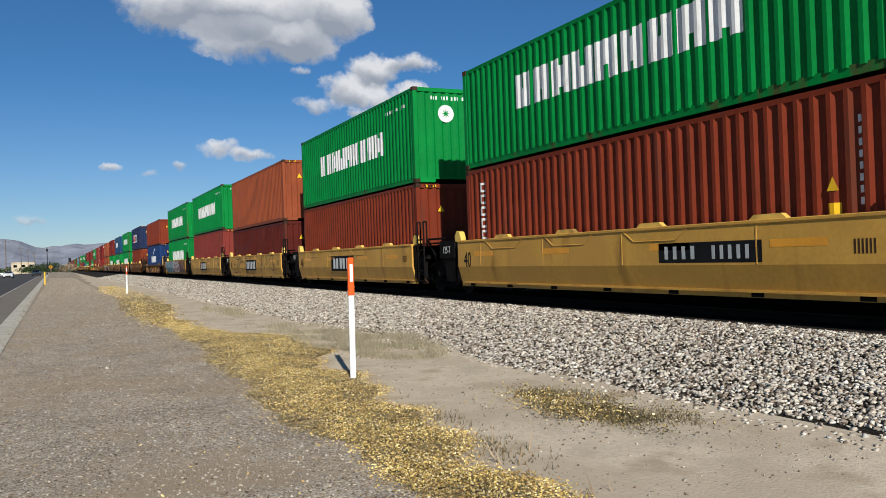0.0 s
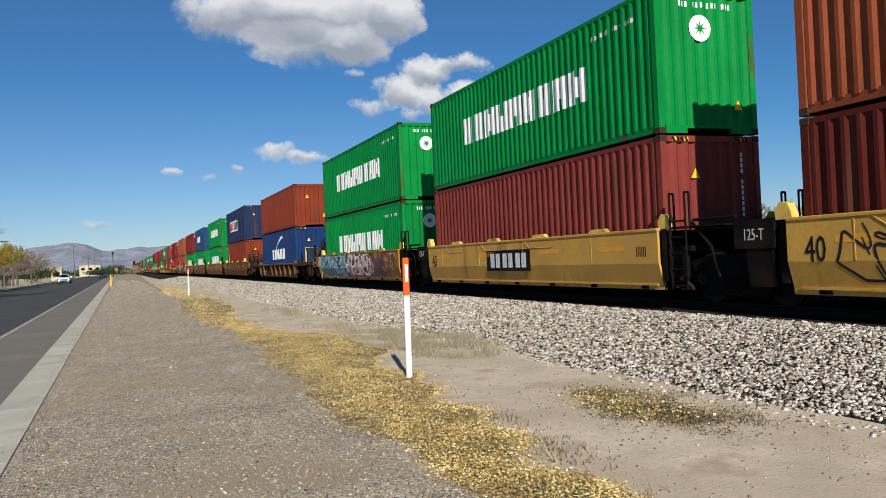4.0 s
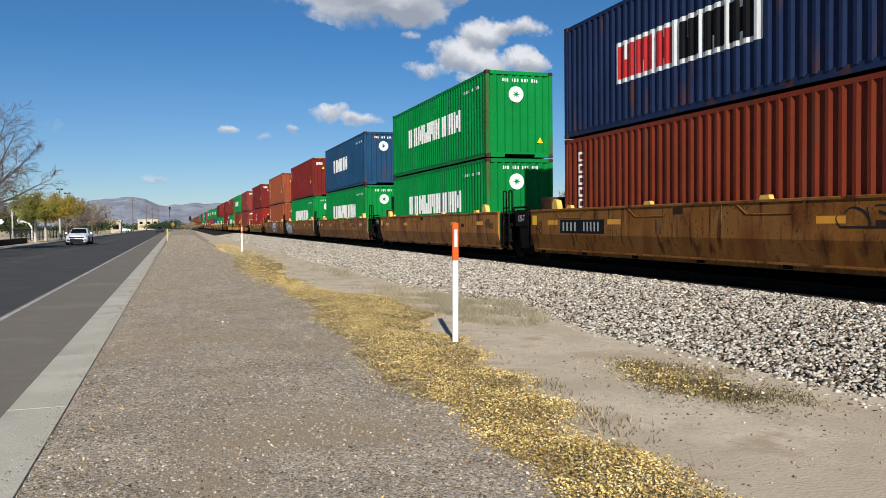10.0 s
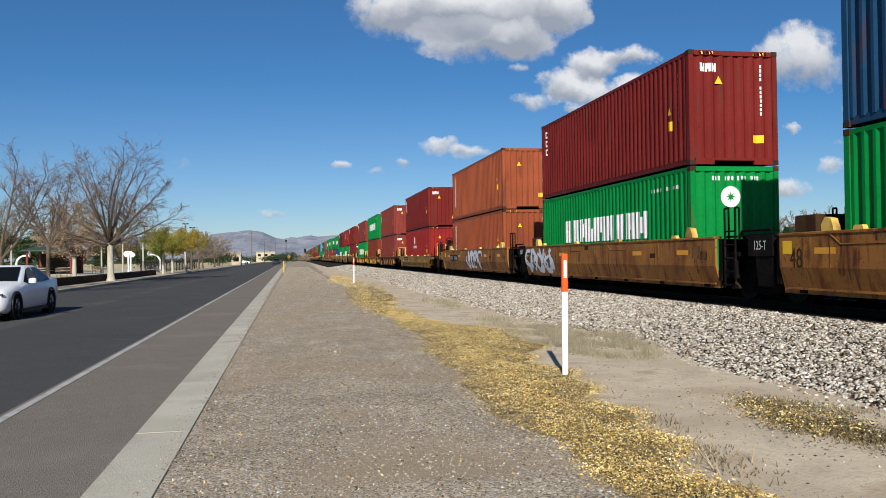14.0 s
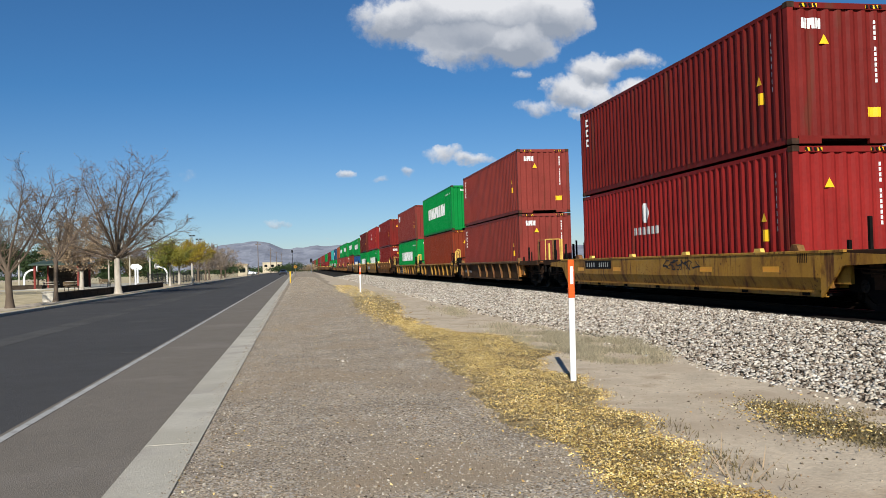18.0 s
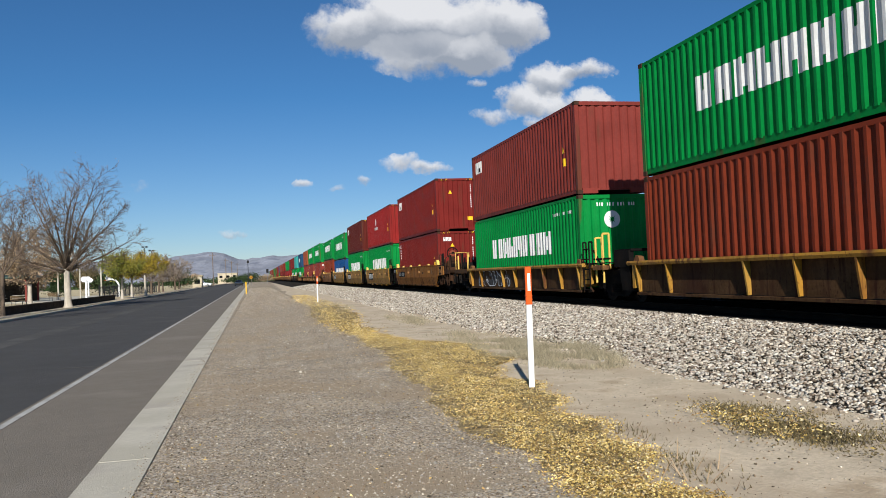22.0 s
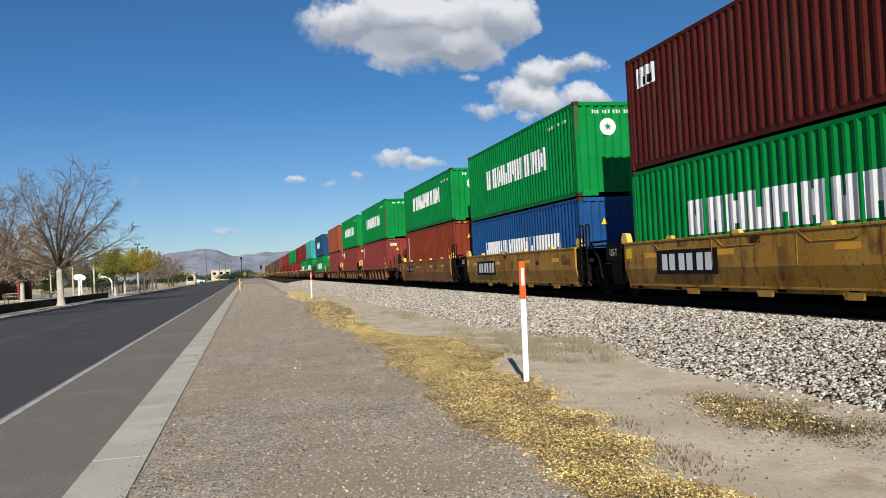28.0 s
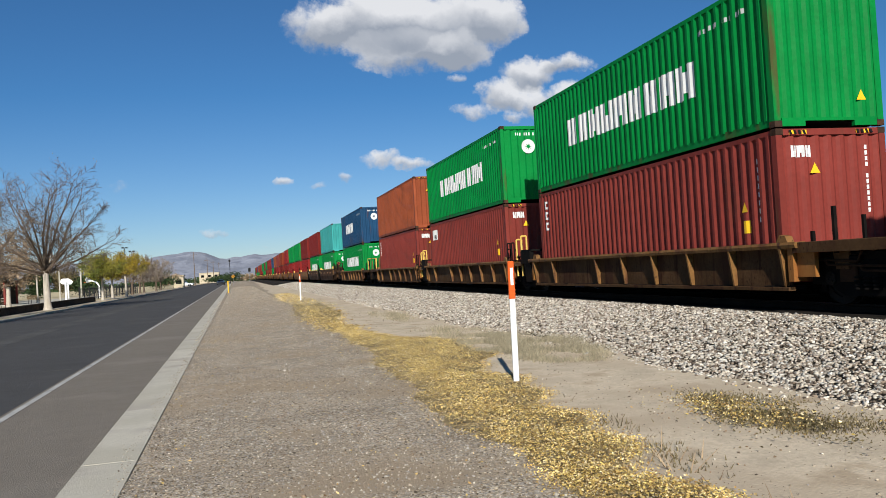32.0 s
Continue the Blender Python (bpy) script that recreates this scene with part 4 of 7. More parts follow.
                    piece("air_hose", lambda: Shape().path([(x, y, 1.05), (x + a, y + 0.1, 0.7), (x, y + b, 0.45)], 0.025), M["underframe"], own=(sy, k))
                    if k % 2:
                        piece("brake_valve", lambda: Shape().bevelled(x - 0.1, x + 0.12, y - 0.09, y + 0.13, c, d, 0.02), P, own=(sy, k))
        else:
            if sy > 0:
                bogie(car, pitch / 2)

                def plate_box():
                    s = Shape()
                    s.box(-1.44, -1.30, e + 0.25, e + 1.15, 0.98, 1.42).box(1.30, 1.44, e + 0.25, e + 1.15, 0.98, 1.42)
                    s.box(-1.40, 1.40, e + 0.2, e + 1.2, 1.40, 1.46)
                    return s.prism([(-1.42, 0.98), (-1.36, 0.35), (-1.30, 0.98)], e + 0.3, e + 0.9)

                piece("joint_housing", plate_box, M["underframe"], "black housing over the joint", own=7)
                if number:
                    letters("marking", number, 0.27, M["faint"], car, pose(-1.446, e + 0.7, 1.2, 90, 0, -90) @ Matrix.Diagonal((0.72, 1, 1, 1)), "white stencilled marking")
            else:
                for x in (-1.42, 1.42):
                    def ladder():
                        s = Shape()
                        a, b = -e - 0.28, -e - 0.72
                        for y in (a, b):
                            s.path([(x, y, 0.28), (x, y, tall + 0.62), (x * 0.93, y, tall + 0.62), (x * 0.93, y, tall - 0.1)], 0.024)
                        for z in (0.34, 0.64, 0.94, 1.24, 1.54):
                            s.tube((x, a, z), (x, b, z), 0.02, 6)
                        return s

                    piece("ladder", ladder, M["underframe"], "dark end ladder with grab rails", own=(8, x))
                    if style == "ribbed":
                        for k, (a, z1) in enumerate(((0.95, 1.85), (1.45, 1.95))):
                            piece("hand_rail", lambda: Shape().path([(x * 0.92, -e - a, 0.55), (x * 0.92, -e - a, z1), (x * 0.78, -e - a, z1), (x * 0.78, -e - a, 0.95)], 0.032), M["handyellow"], "yellow hand rail", own=(9, x, k))
                        piece("step_plate", lambda: Shape().bevelled(x * 0.9 - 0.12, x * 0.9 + 0.12, -e - 1.6, -e - 0.85, 0.92, 1.05, 0.02), M["gusset"], own=(10, x))
                    if x < 0:
                        b = -e - 0.72
                        piece("air_hose", lambda: Shape().path([(x * 0.9, b, 1.5), (x * 0.9, b - 0.5, 1.05), (x * 0.9, b - 0.7, 0.5)], 0.03), M["underframe"], own=8)
                        piece("foot_pad", lambda: Shape().bevelled(x * 0.9 - 0.1, x * 0.9 + 0.1, -e - 0.75, -e - 0.22, tall - 0.04, tall, 0.01), M["underframe"], own=8)
                        piece("foot_loop", lambda: Shape().path([(x, b, 0.4), (x * 0.98, b - 0.12, 0.3), (x * 0.98, b + 0.2, 0.28)], 0.03), M["grimyiron"], own=8)

                def walkway():
                    s = Shape()
                    s.box(-1.35, 1.35, -e - 1.5, -e - 0.14, tall - 0.03, tall)
                    return s.tube((-1.3, -e - 0.8, tall + 0.1), (-1.3, -e - 1.9, tall + 0.1), 0.03, 6)

                piece("walkway", walkway, M["underframe"], own=9)

    def on_side(name, shape, material, lab="", lift=0.003, y=0.0, z=0.0):
        ob = part(name, shape, material, car, lab)
        ob.location = (-1.48 - lift, y, z)
        return ob

    def bars(y0, y1, z0, z1, n, fill=0.7):
        s, w = Shape(), (y1 - y0) / n
        for i in range(n):
            s.add([(0, y1 - i * w, z0), (0, y1 - (i + fill) * w, z0), (0, y1 - (i + fill) * w, z1), (0, y1 - i * w, z1)], [(0, 1, 2, 3)])
        return s

    if style != "ribbed":
        for y in (L - 1.4, L - 4.6, -L + 1.6, -L + 4.3):
            w_ = 0.5 if paint == "yellow" else 0.3
            on_side("reflector", bars(y - w_, y + w_, tall - 0.42, tall - 0.3, 1, 1), M["orangemark"], "faded orange reflective strip")
        on_side("stencil", bars(-L + 0.35, -L + 0.7, 0.9, 1.1, 6, 0.5), M["web"], "small dark stencilled lines")["kind"] = "stuff"
        for y, w, h, z, tone in ((L - 0.26, 0.3, 0.26, tall - 0.42, "sticker"), (L - 2.9, 0.4, 0.16, tall - 0.2, "gusset"), (0.6, 0.34, 0.13, tall - 0.22, "grimyiron"),
                                 (-L + 0.9, 0.42, 0.3, tall - 0.52, "gusset"), (-L + 3.3, 0.3, 0.12, 0.95, "grimyiron"), (L - 6.4, 0.22, 0.3, 0.82, "gusset")):
            if style == "smooth" and paint != "yellow":
                on_side("placard", bars(y - w / 2, y + w / 2, z, z + h, 1, 1), M[tone], "worn placard")
        if style == "smooth":
            for y in (-L * 0.62, -L * 0.1, L * 0.34, L * 0.8):
                piece("seam", lambda: Shape().box(-1.487, -1.478, -0.012, 0.012, 0.77, tall - 0.06), own=21).location = (0, y, 0)
            for y in (-L * 0.7, -L * 0.3, 0.08 * L, L * 0.5) if "logofar" in plate else ():
                piece("bottom_bracket", lambda: Shape().prism([(-0.26, 0), (0.26, 0), (0.2, -0.13), (-0.2, -0.13)], -0.03, 0.03), own=22).matrix_basis = pose(-1.37, y, 0.30, 0, 0, 90)
    for what in plate.split():
        if what.startswith("logo"):
            y = L - 5.9 if what == "logo" else L - 3.0
            on_side("logo_plate", bars(y - 1.3, y + 1.3, 0.62, 1.18, 1, 1), M["black"], "black sign plate")
            for k in range(3):
                on_side("letter_block", bars(y + 0.36 - 0.76 * k, y + 1.04 - 0.76 * k, 0.71, 1.09, 2, 0.74), M["white"], "", 0.006)
        if what.startswith("number"):
            y = {"number": L - 3.0, "numbernear": -L + 3.4, "numberfar": L - (3.0 if length > 15 or style == "low" else 2.15)}[what]
            z0, h0 = (0.80, 0.34) if style == "smooth" else (0.78, 0.26) if style == "low" else (0.50, 0.27)
            back = 0.006
            if style == "ribbed":
                y, back = L - 1.5, -0.158
            else:
                on_side("number_plate", bars(y - 1.15, y + 1.15, z0, z0 + h0, 1, 1), M["black"], "black number plate")
            for a, b, n in ((0.15, 1.0, 4), (-1.0, -0.12, 5)):
                on_side("small_marking", bars(y + a, y + b, z0 + 0.06, z0 + h0 - 0.06, n, 0.42), M["faint"], "white marks", back)["kind"] = "stuff"
        if what == "faded":
            for k in range(3):
                on_side("faded_block", bars(1.15 - 0.66 * k, 1.68 - 0.66 * k, 0.78, 1.15, 2, 0.62), M["brownrust"] if k == 1 else M["faintred"], "faded brown sign block", 0.004)
        if what in ("40", "48"):
            letters("marking", what, 0.56, M["black"] if paint == "yellow" else M["web"], car, pose(-1.486, L - 0.55, 0.92, 90, 0, -90) @ Matrix.Diagonal((0.72, 1, 1, 1)), "dark stencilled number")
    for k, (colour, y0, y1, z0, z1, n, width) in enumerate(scrawls):
        if not n:
            on_side("sprayed_field", sprayed_field(k, y0, y1, z0, z1), SPRAY[colour], "sprayed %s field" % colour, 0.004 + 0.0036 * k)
            continue
        for j, stroke in enumerate(scrawl(int(100 * (y0 + 20)) + n, y0, y1, z0, z1, n, width, style != "ribbed")):
            on_side("sprayed_stroke", stroke, SPRAY[colour], "sprayed %s stroke" % colour, (-0.16 if style == "ribbed" else 0.004) + 0.0036 * k + 0.0004 * (j % 2))
    return car


# ---- the train ----
def run(t):
    """How far the train has come by t seconds."""
    return 10.0158 * t + 0.0171773 * t**2 + 0.00091605 * t**3 - 2.03778e-05 * t**4


E1 = ("green", True, "nine", "round")
GREEN = "bright green ribbed steel container"
LABELS = {"green": GREEN, "brown": "red-brown ribbed steel container, sun-faded", "maroon": "dark maroon ribbed steel container", "darkbrown": "dark brown ribbed steel container",
          "orange": "orange-brown ribbed steel container", "red": "red ribbed steel container", "rose": "faded dull-red ribbed steel container",
          "navy": "navy blue ribbed steel container, rust-edged", "blue": "bright blue ribbed steel container",
          "sea": "sea-blue ribbed steel container, weathered", "azure": "mid-blue ribbed steel container", "teal": "pale teal ribbed steel container"}
# each platform: front end of its boxes at the start, style, paint, outer ends, marks, lower box, upper box
TRAIN = [
    (18.90, "smooth", "yellow", 12.4, 15.55, "00", "numbernear 40", ("brown", True, "column", "plain"), ("green", False, "nine", "round")),
    (34.36, "smooth", "yellow", 12.4, 15.55, "00", "logo 40", ("brown", True, "", "plain"), E1),
    (49.90, "smooth", "yellow", 12.4, 15.55, "00", "logo 40", ("darkbrown", False, "", "plain"), ("orange", True, "", "plain")),
    (65.53, "smooth", "yellow", 12.4, 15.55, "00", "logo 40", ("rose", True, "", "plain"), E1),
    (81.10, "smooth", "oldyellow", 12.4, 15.55, "01", "numberfar", E1, E1),
    (101.0, "ribbed", "greyrust", 12.8, 15.6, "11", "number", ("blue", True, "wide", "plain"), ("brown", False, "", "plain")),
    (122.04, "smooth", "brownrust", 15.4, 17.95, "10", "numberfar 48", ("brown", True, "column", "plain"), ("navy", True, "panel", "plain")),
    (139.94, "smooth", "rusty", 15.4, 17.95, "00", "48", E1, E1),
    (158.35, "smooth", "rusty", 15.4, 17.95, "00", "48 faded", E1, ("sea", True, "six", "round")),
    (176.25, "smooth", "rusty", 15.4, 17.95, "00", "48", E1, ("maroon", True, "upright", "word")),
    (194.60, "smooth", "rusty", 15.4, 17.95, "01", "numberfar", ("orange", True, "column", "plain"), ("orange", True, "column", "plain")),
    (215.95, "low", "oldyellow", 14.4, 15.6, "11", "numberfar", ("red", True, "crest", "plain"), ("maroon", True, "upright", "word")),
    (236.50, "ribbed", "rusty", 12.8, 16.35, "10", "number", ("rose", True, "upright", "word"), ("rose", True, "upright", "word")),
    (252.65, "ribbed", "oldyellow", 12.8, 16.35, "00", "", ("brown", True, "", "plain"), E1),
    (269.15, "ribbed", "oldyellow", 12.8, 16.35, "01", "", E1, ("rose", True, "badge", "")),
    (289.03, "smooth", "brownrust", 12.4, 15.8, "10", "numberfar", ("maroon", True, "upright", "word"), ("maroon", True, "badge", "plain")),
    (304.80, "smooth", "oldyellow", 12.4, 15.8, "00", "logofar", E1, ("red", True, "crest", "plain")),
    (320.80, "smooth", "oldyellow", 12.4, 15.8, "00", "logofar", E1, ("darkbrown", True, "badge", "plain")),
    (336.50, "smooth", "oldyellow", 12.4, 15.6, "00", "logofar", ("azure", False, "fourteen", "plain"), E1),
    (352.03, "smooth", "rusty", 12.4, 15.6, "01", "numberfar", ("brown", True, "column", "plain"), ("green", False, "nine", "round")),
    (371.87, "ribbed", "rusty", 12.8, 15.7, "10", "", ("rose", True, "upright", "word"), ("green", True, "nine", "bare")),
    (387.60, "ribbed", "rusty", 12.8, 15.7, "00", "", ("rose", True, "badge", "word"), E1),
    (403.10, "ribbed", "rusty", 12.8, 15.7, "01", "", ("rose", True, "upright", "word"), ("orange", True, "", "plain")),
    (423.30, "ribbed", "greyrust", 12.8, 15.7, "11", "", E1, ("sea", True, "six", "round")),
    (443.60, "smooth", "greyrust", 12.4, 15.6, "10", "", E1, ("teal", True, "", "")),
    (459.20, "smooth", "greyrust", 12.4, 15.6, "00", "", E1, ("maroon", True, "", "plain")),
]
r_ = random.Random(11)
y_ = 459.2
for k in range(22):
    last = k % 5 == 3
    y_ += 19.9 if (k % 5 == 4) else 15.6
    low = r_.choice([E1, ("maroon", True, "", "plain"), ("brown", True, "", "plain"), ("red", True, "", "plain")])
    high = [("maroon", True, "", "plain"), E1, E1, ("red", True, "", "plain"), ("brown", True, "", "plain"), ("rose", True, "", ""), ("orange", True, "", ""),
            ("sea", True, "six", ""), ("red", True, "", "plain"), ("maroon", True, "", ""), E1][k % 11]
    TRAIN.append((y_, "smooth", "rusty", 12.4, 15.6, ("1" if k % 5 == 4 else "0") + ("1" if last else "0"), "", low, high))

ROLLING, WAGONS, BOXES = [], {}, {}
SCRAWLS = {
    2: (("black", 1.2, 5.2, 0.45, 1.32, 7, 0.05), ("black", -5.2, -1.8, 0.6, 1.38, 6, 0.035)),
    4: (("cyan", 1.3, 6.75, 0.86, 1.38, 0, 0), ("cyan", 1.3, 6.2, 0.74, 0.9, 0, 0), ("teal", 1.4, 6.1, 0.35, 0.78, 0, 0), ("rust", -2.9, 1.3, 0.36, 1.38, 0, 0), ("slate", -4.4, -2.8, 0.36, 1.15, 0, 0),
        ("cyan", 1.2, 3.2, 0.5, 1.4, 4, 0.10), ("blue", 1.3, 6.2, 0.4, 1.38, 7, 0.055), ("black", 2.0, 6.2, 0.38, 1.3, 5, 0.045),
        ("rosy", -2.8, 1.1, 0.38, 1.38, 5, 0.27), ("white", -2.7, 1.0, 0.42, 1.38, 4, 0.12), ("maroon", -2.9, 1.2, 0.38, 1.38, 7, 0.045), ("maroon", -4.4, -2.5, 0.4, 1.38, 4, 0.09),
        ("maroon", -6.1, -4.2, 0.45, 1.4, 5, 0.06), ("rosy", -6.0, -4.4, 0.5, 1.3, 3, 0.025)),
    6: (("black", -6.8, -3.6, 0.95, 1.3, 7, 0.035),),
    8: (("black", -2.6, -0.8, 0.85, 1.25, 4, 0.05), ("black", -5.0, -3.2, 0.9, 1.25, 5, 0.04)),
    9: (("black", 4.2, 7.4, 0.36, 1.36, 5, 0.34), ("white", 4.2, 7.4, 0.36, 1.36, 5, 0.24)),
    10: (("black", -2.4, 0.9, 0.36, 1.38, 5, 0.34), ("white", -2.4, 0.9, 0.36, 1.38, 5, 0.24)),
    11: (("black", -2.5, -0.7, 0.74, 1.02, 6, 0.04),),
    14: (("black", 1.0, 5.0, 0.36, 1.0, 5, 0.3), ("white", 1.0, 5.0, 0.36, 1.0, 5, 0.035)),
}
KIND = {"smooth": "smooth-sided", "ribbed": "open-ribbed", "low": "low-sided"}
TONE = {"yellow": "clean yellow", "oldyellow": "weathered yellow", "rusty": "rust-stained yellow-brown", "greyrust": "grimy grey-brown", "brownrust": "brown rusted"}
for i, (front, style, paint, length, pitch, ends, plate, low, high) in enumerate(TRAIN):
    key = (style, paint, length, pitch, ends, plate) if i not in SCRAWLS else i
    if key in WAGONS:
        car = copy_thing(WAGONS[key], Matrix())
    else:
        car = WAGONS[key] = wagon(style, length, pitch, paint, ends[0] == "1", ends[1] == "1", plate, SCRAWLS.get(i, ()),
                                  "%s %s container wagon platform%s" % (TONE[paint], KIND[style], " with sprayed drawings" if i in SCRAWLS else ""),
                                  "125-T" if ends[1] == "0" and style == "smooth" else "")
    ROLLING.append((car, front - LONG / 2, RAIL_Z))
    z = RAIL_Z + 0.36
    for what in (low, high):
        colour, tall_box, side, end = what
        if what in BOXES:
            box = copy_thing(BOXES[what], Matrix())
        else:
            box = BOXES[what] = container(colour, tall_box, side, end)
        box["label"] = LABELS[colour] + (", low in a wagon" if z < RAIL_Z + 1 else ", stacked on another")
        ROLLING.append((box, front - LONG / 2, z))
        z += (2.896 if tall_box else 2.591) + 0.03
# the far platforms keep their main parts only
SMALL = {"bracket", "brake_pipe", "air_hose", "brake_valve", "small_marking", "sticker", "warning_triangle", "hazard_strip", "hazard_pattern", "pipe", "cross_pipe",
         "valve", "hanger", "seam", "placard", "stencil", "letter_block", "reflector", "lifting_lug", "slot_frame", "post"}
far_tops = {ob for ob, y, z in ROLLING if y > 462}
bpy.data.batch_remove([ob for ob in scene.objects if ob.parent in far_tops and ob.name.split(".")[0] in SMALL])
for ob, y, z in ROLLING:
    ob.matrix_basis = pose(TRACK_X, y, z)

# ---- ground ----
M["dirt"] = mat("pale_sandy_dirt", (0.58, 0.485, 0.36), 0.95, 0, 0.18, 1.6, (0.37, 0.285, 0.195), 0.35, 1.6, 1.0, 0.35, 45, faded=(0.47, 0.382, 0.278))
M["asphalt"] = mat("worn_asphalt", (0.078, 0.076, 0.075), 0.9, 0, 0.06, 0.25, (0.098, 0.094, 0.088), 0.15, 0.35, 1.0, 0.5, 90)
M["margin"] = mat("dusty_asphalt_margin", (0.20, 0.175, 0.145), 0.92, 0, 0.06, 0.3, (0.25, 0.222, 0.188), 0.2, 0.5, 1.0, 0.5, 90)
M["worn"] = mat("pale_worn_asphalt", (0.096, 0.093, 0.088), 0.92, 0, 0.12, 0.3, (0.078, 0.076, 0.075), 0.5, 0.5, 1.0, 0.5, 90)
M["concrete"] = mat("gutter_concrete", (0.50, 0.465, 0.385), 0.85, 0, 0.08, 1.0, (0.38, 0.34, 0.29), 0.3, 1.0, 1.0, 0.3, 60, own=0.06, faded=(0.44, 0.405, 0.325))
M["line"] = mat("worn_white_road_paint", (0.42, 0.41, 0.385), 0.8, 0, 0.2, 3.0, (0.2, 0.19, 0.18), 0.3, 5.0)
M["gravel"] = mat("grey_shoulder_gravel", (0.40, 0.335, 0.255), 0.95, 0, 0.2, 1.3, (0.31, 0.23, 0.15), 0.25, 0.7, 1.0, 0.3, 70, tints=((0.345, 0.305, 0.255), (0.47, 0.395, 0.29), (0.29, 0.235, 0.17), (0.38, 0.345, 0.30), (0.18, 0.145, 0.105), (0.34, 0.265, 0.18)), cells=(62.0, 0.34), faded=(0.345, 0.275, 0.195))
# bed set near-black for the shade in the gaps between loose stones
M["stonebed"] = mat("ballast_bed_with_gap_shade", (0.022, 0.019, 0.015), 0.95, 0, 0.5, 7.0, (0.09, 0.075, 0.058), 0.3, 11.0, 1.0, 1.0, 24)
M["lawn"] = mat("straw_coloured_winter_lawn", (0.55, 0.46, 0.29), 0.95, 0, 0.15, 0.6, (0.38, 0.30, 0.18), 0.35, 0.5, 1.0, 0.6, 30)
M["bark"] = mat("grey_tree_bark", (0.125, 0.095, 0.07), 0.9, 0, 0.25, 3.0, (0.12, 0.09, 0.07), 0.35, 5.0, 4.0, 0.7, 30)
M["palebark"] = mat("pale_grey_tree_bark", (0.46, 0.41, 0.34), 0.9, 0, 0.12, 3.0, (0.38, 0.33, 0.26), 0.2, 5.0, 4.0, 0.7, 30)
M["twig"] = mat("fine_brown_twigs", (0.15, 0.115, 0.092), 0.9, 0, 0.2, 3.0)
M["greytwig"] = mat("pale_grey_twigs", (0.24, 0.20, 0.17), 0.9, 0, 0.2, 3.0)
M["dryleaf"] = mat("curled_tan_leaves", (0.34, 0.25, 0.16), 0.8, 0, 0.15, 2.0, island=0.4)
M["yellowleaf"] = mat("yellow_green_leaves", (0.25, 0.23, 0.04), 0.7, 0, 0.2, 0.6, (0.13, 0.16, 0.035), 0.5, 0.6, 1.0, island=0.4)
M["goldleaf"] = mat("golden_leaves", (0.33, 0.235, 0.03), 0.7, 0, 0.2, 0.6, (0.19, 0.17, 0.035), 0.4, 0.6, 1.0, island=0.4)
M["darkleaf"] = mat("dark_evergreen_needles", (0.04, 0.062, 0.026), 0.8, 0, 0.2, 2.0, island=0.4)
M["fallen"] = mat("fallen_yellow_leaves", (0.64, 0.485, 0.165), 0.75, 0, 0.25, 1.6, (0.30, 0.19, 0.07), 0.3, 3.0, 1.0, island=0.4, tints=((0.56, 0.41, 0.15), (0.70, 0.56, 0.26), (0.37, 0.235, 0.085), (0.62, 0.44, 0.135), (0.68, 0.57, 0.34), (0.22, 0.14, 0.06)))
M["weed"] = mat("dark_olive_dry_weeds", (0.15, 0.12, 0.062), 0.9, 0, 0.2, 2.0, island=0.5)
# near-black ballast colour paints in the shade below the wagons
M["shadebed"] = mat("ballast_darkened_as_train_shade", (0.022, 0.019, 0.016), 0.95, 0, 0.4, 6.0, bump=1.0, bump_scale=25)
M["straw"] = mat("dry_grey_grass", (0.31, 0.27, 0.185), 0.9, 0, 0.15, 2.0, island=0.35)
M["stone"] = mat("crushed_pale_stone", (0.52, 0.465, 0.385), 0.9, 0, 0.15, 9.0, (0.12, 0.10, 0.08), 0.2, 14.0, 1.0, 0.2, 60, island=0.35, tints=((0.48, 0.42, 0.34), (0.36, 0.295, 0.235), (0.64, 0.60, 0.52), (0.50, 0.47, 0.42), (0.20, 0.155, 0.115), (0.52, 0.455, 0.365), (0.42, 0.37, 0.31), (0.11, 0.085, 0.065)))
M["pebble"] = mat("mixed_pebbles", (0.36, 0.305, 0.235), 0.9, 0, 0.1, 9.0, island=0.3, tints=((0.30, 0.27, 0.24), (0.46, 0.39, 0.295), (0.18, 0.14, 0.10), (0.36, 0.33, 0.29), (0.10, 0.08, 0.06), (0.28, 0.20, 0.13), (0.58, 0.53, 0.44), (0.22, 0.175, 0.13)))
M["mulch"] = mat("trodden_leaf_mulch", (0.27, 0.21, 0.11), 0.95, 0, 0.4, 5.0, (0.12, 0.095, 0.06), 0.4, 9.0, 1.0, 1.0, 40)
M["whitepost"] = mat("white_plastic", (0.85, 0.85, 0.83), 0.5, 0, 0.04)
M["orangepost"] = mat("orange_plastic", (0.74, 0.11, 0.018), 0.5, 0, 0.06)


def sheet_of(name, xs, ys, height, material, label, category):
    """A grid over the lines xs, each a function of y, and ys, with its height."""
    v, f = [], []
    for y in ys:
        for x in xs:
            px = x(y) if callable(x) else x
            v.append((px, y, height(px, y)))
    n = len(xs)
    for j in range(len(ys) - 1):
        for i in range(n - 1):
            k = j * n + i
            f.append((k, k + 1, k + n + 1, k + n))
    me = bpy.data.meshes.new(name)
    me.from_pydata(v, [], f)
    me.materials.append(material)
    return tagged(new(name, me), label, category, kind="structure")


def skew(x, k=-0.004):
    return lambda y: x + k * min(max(y, -50), 400)


def steps(a, b, n, p=1.0):
    return [a + (b - a) * (i / n) ** p for i in range(n + 1)]


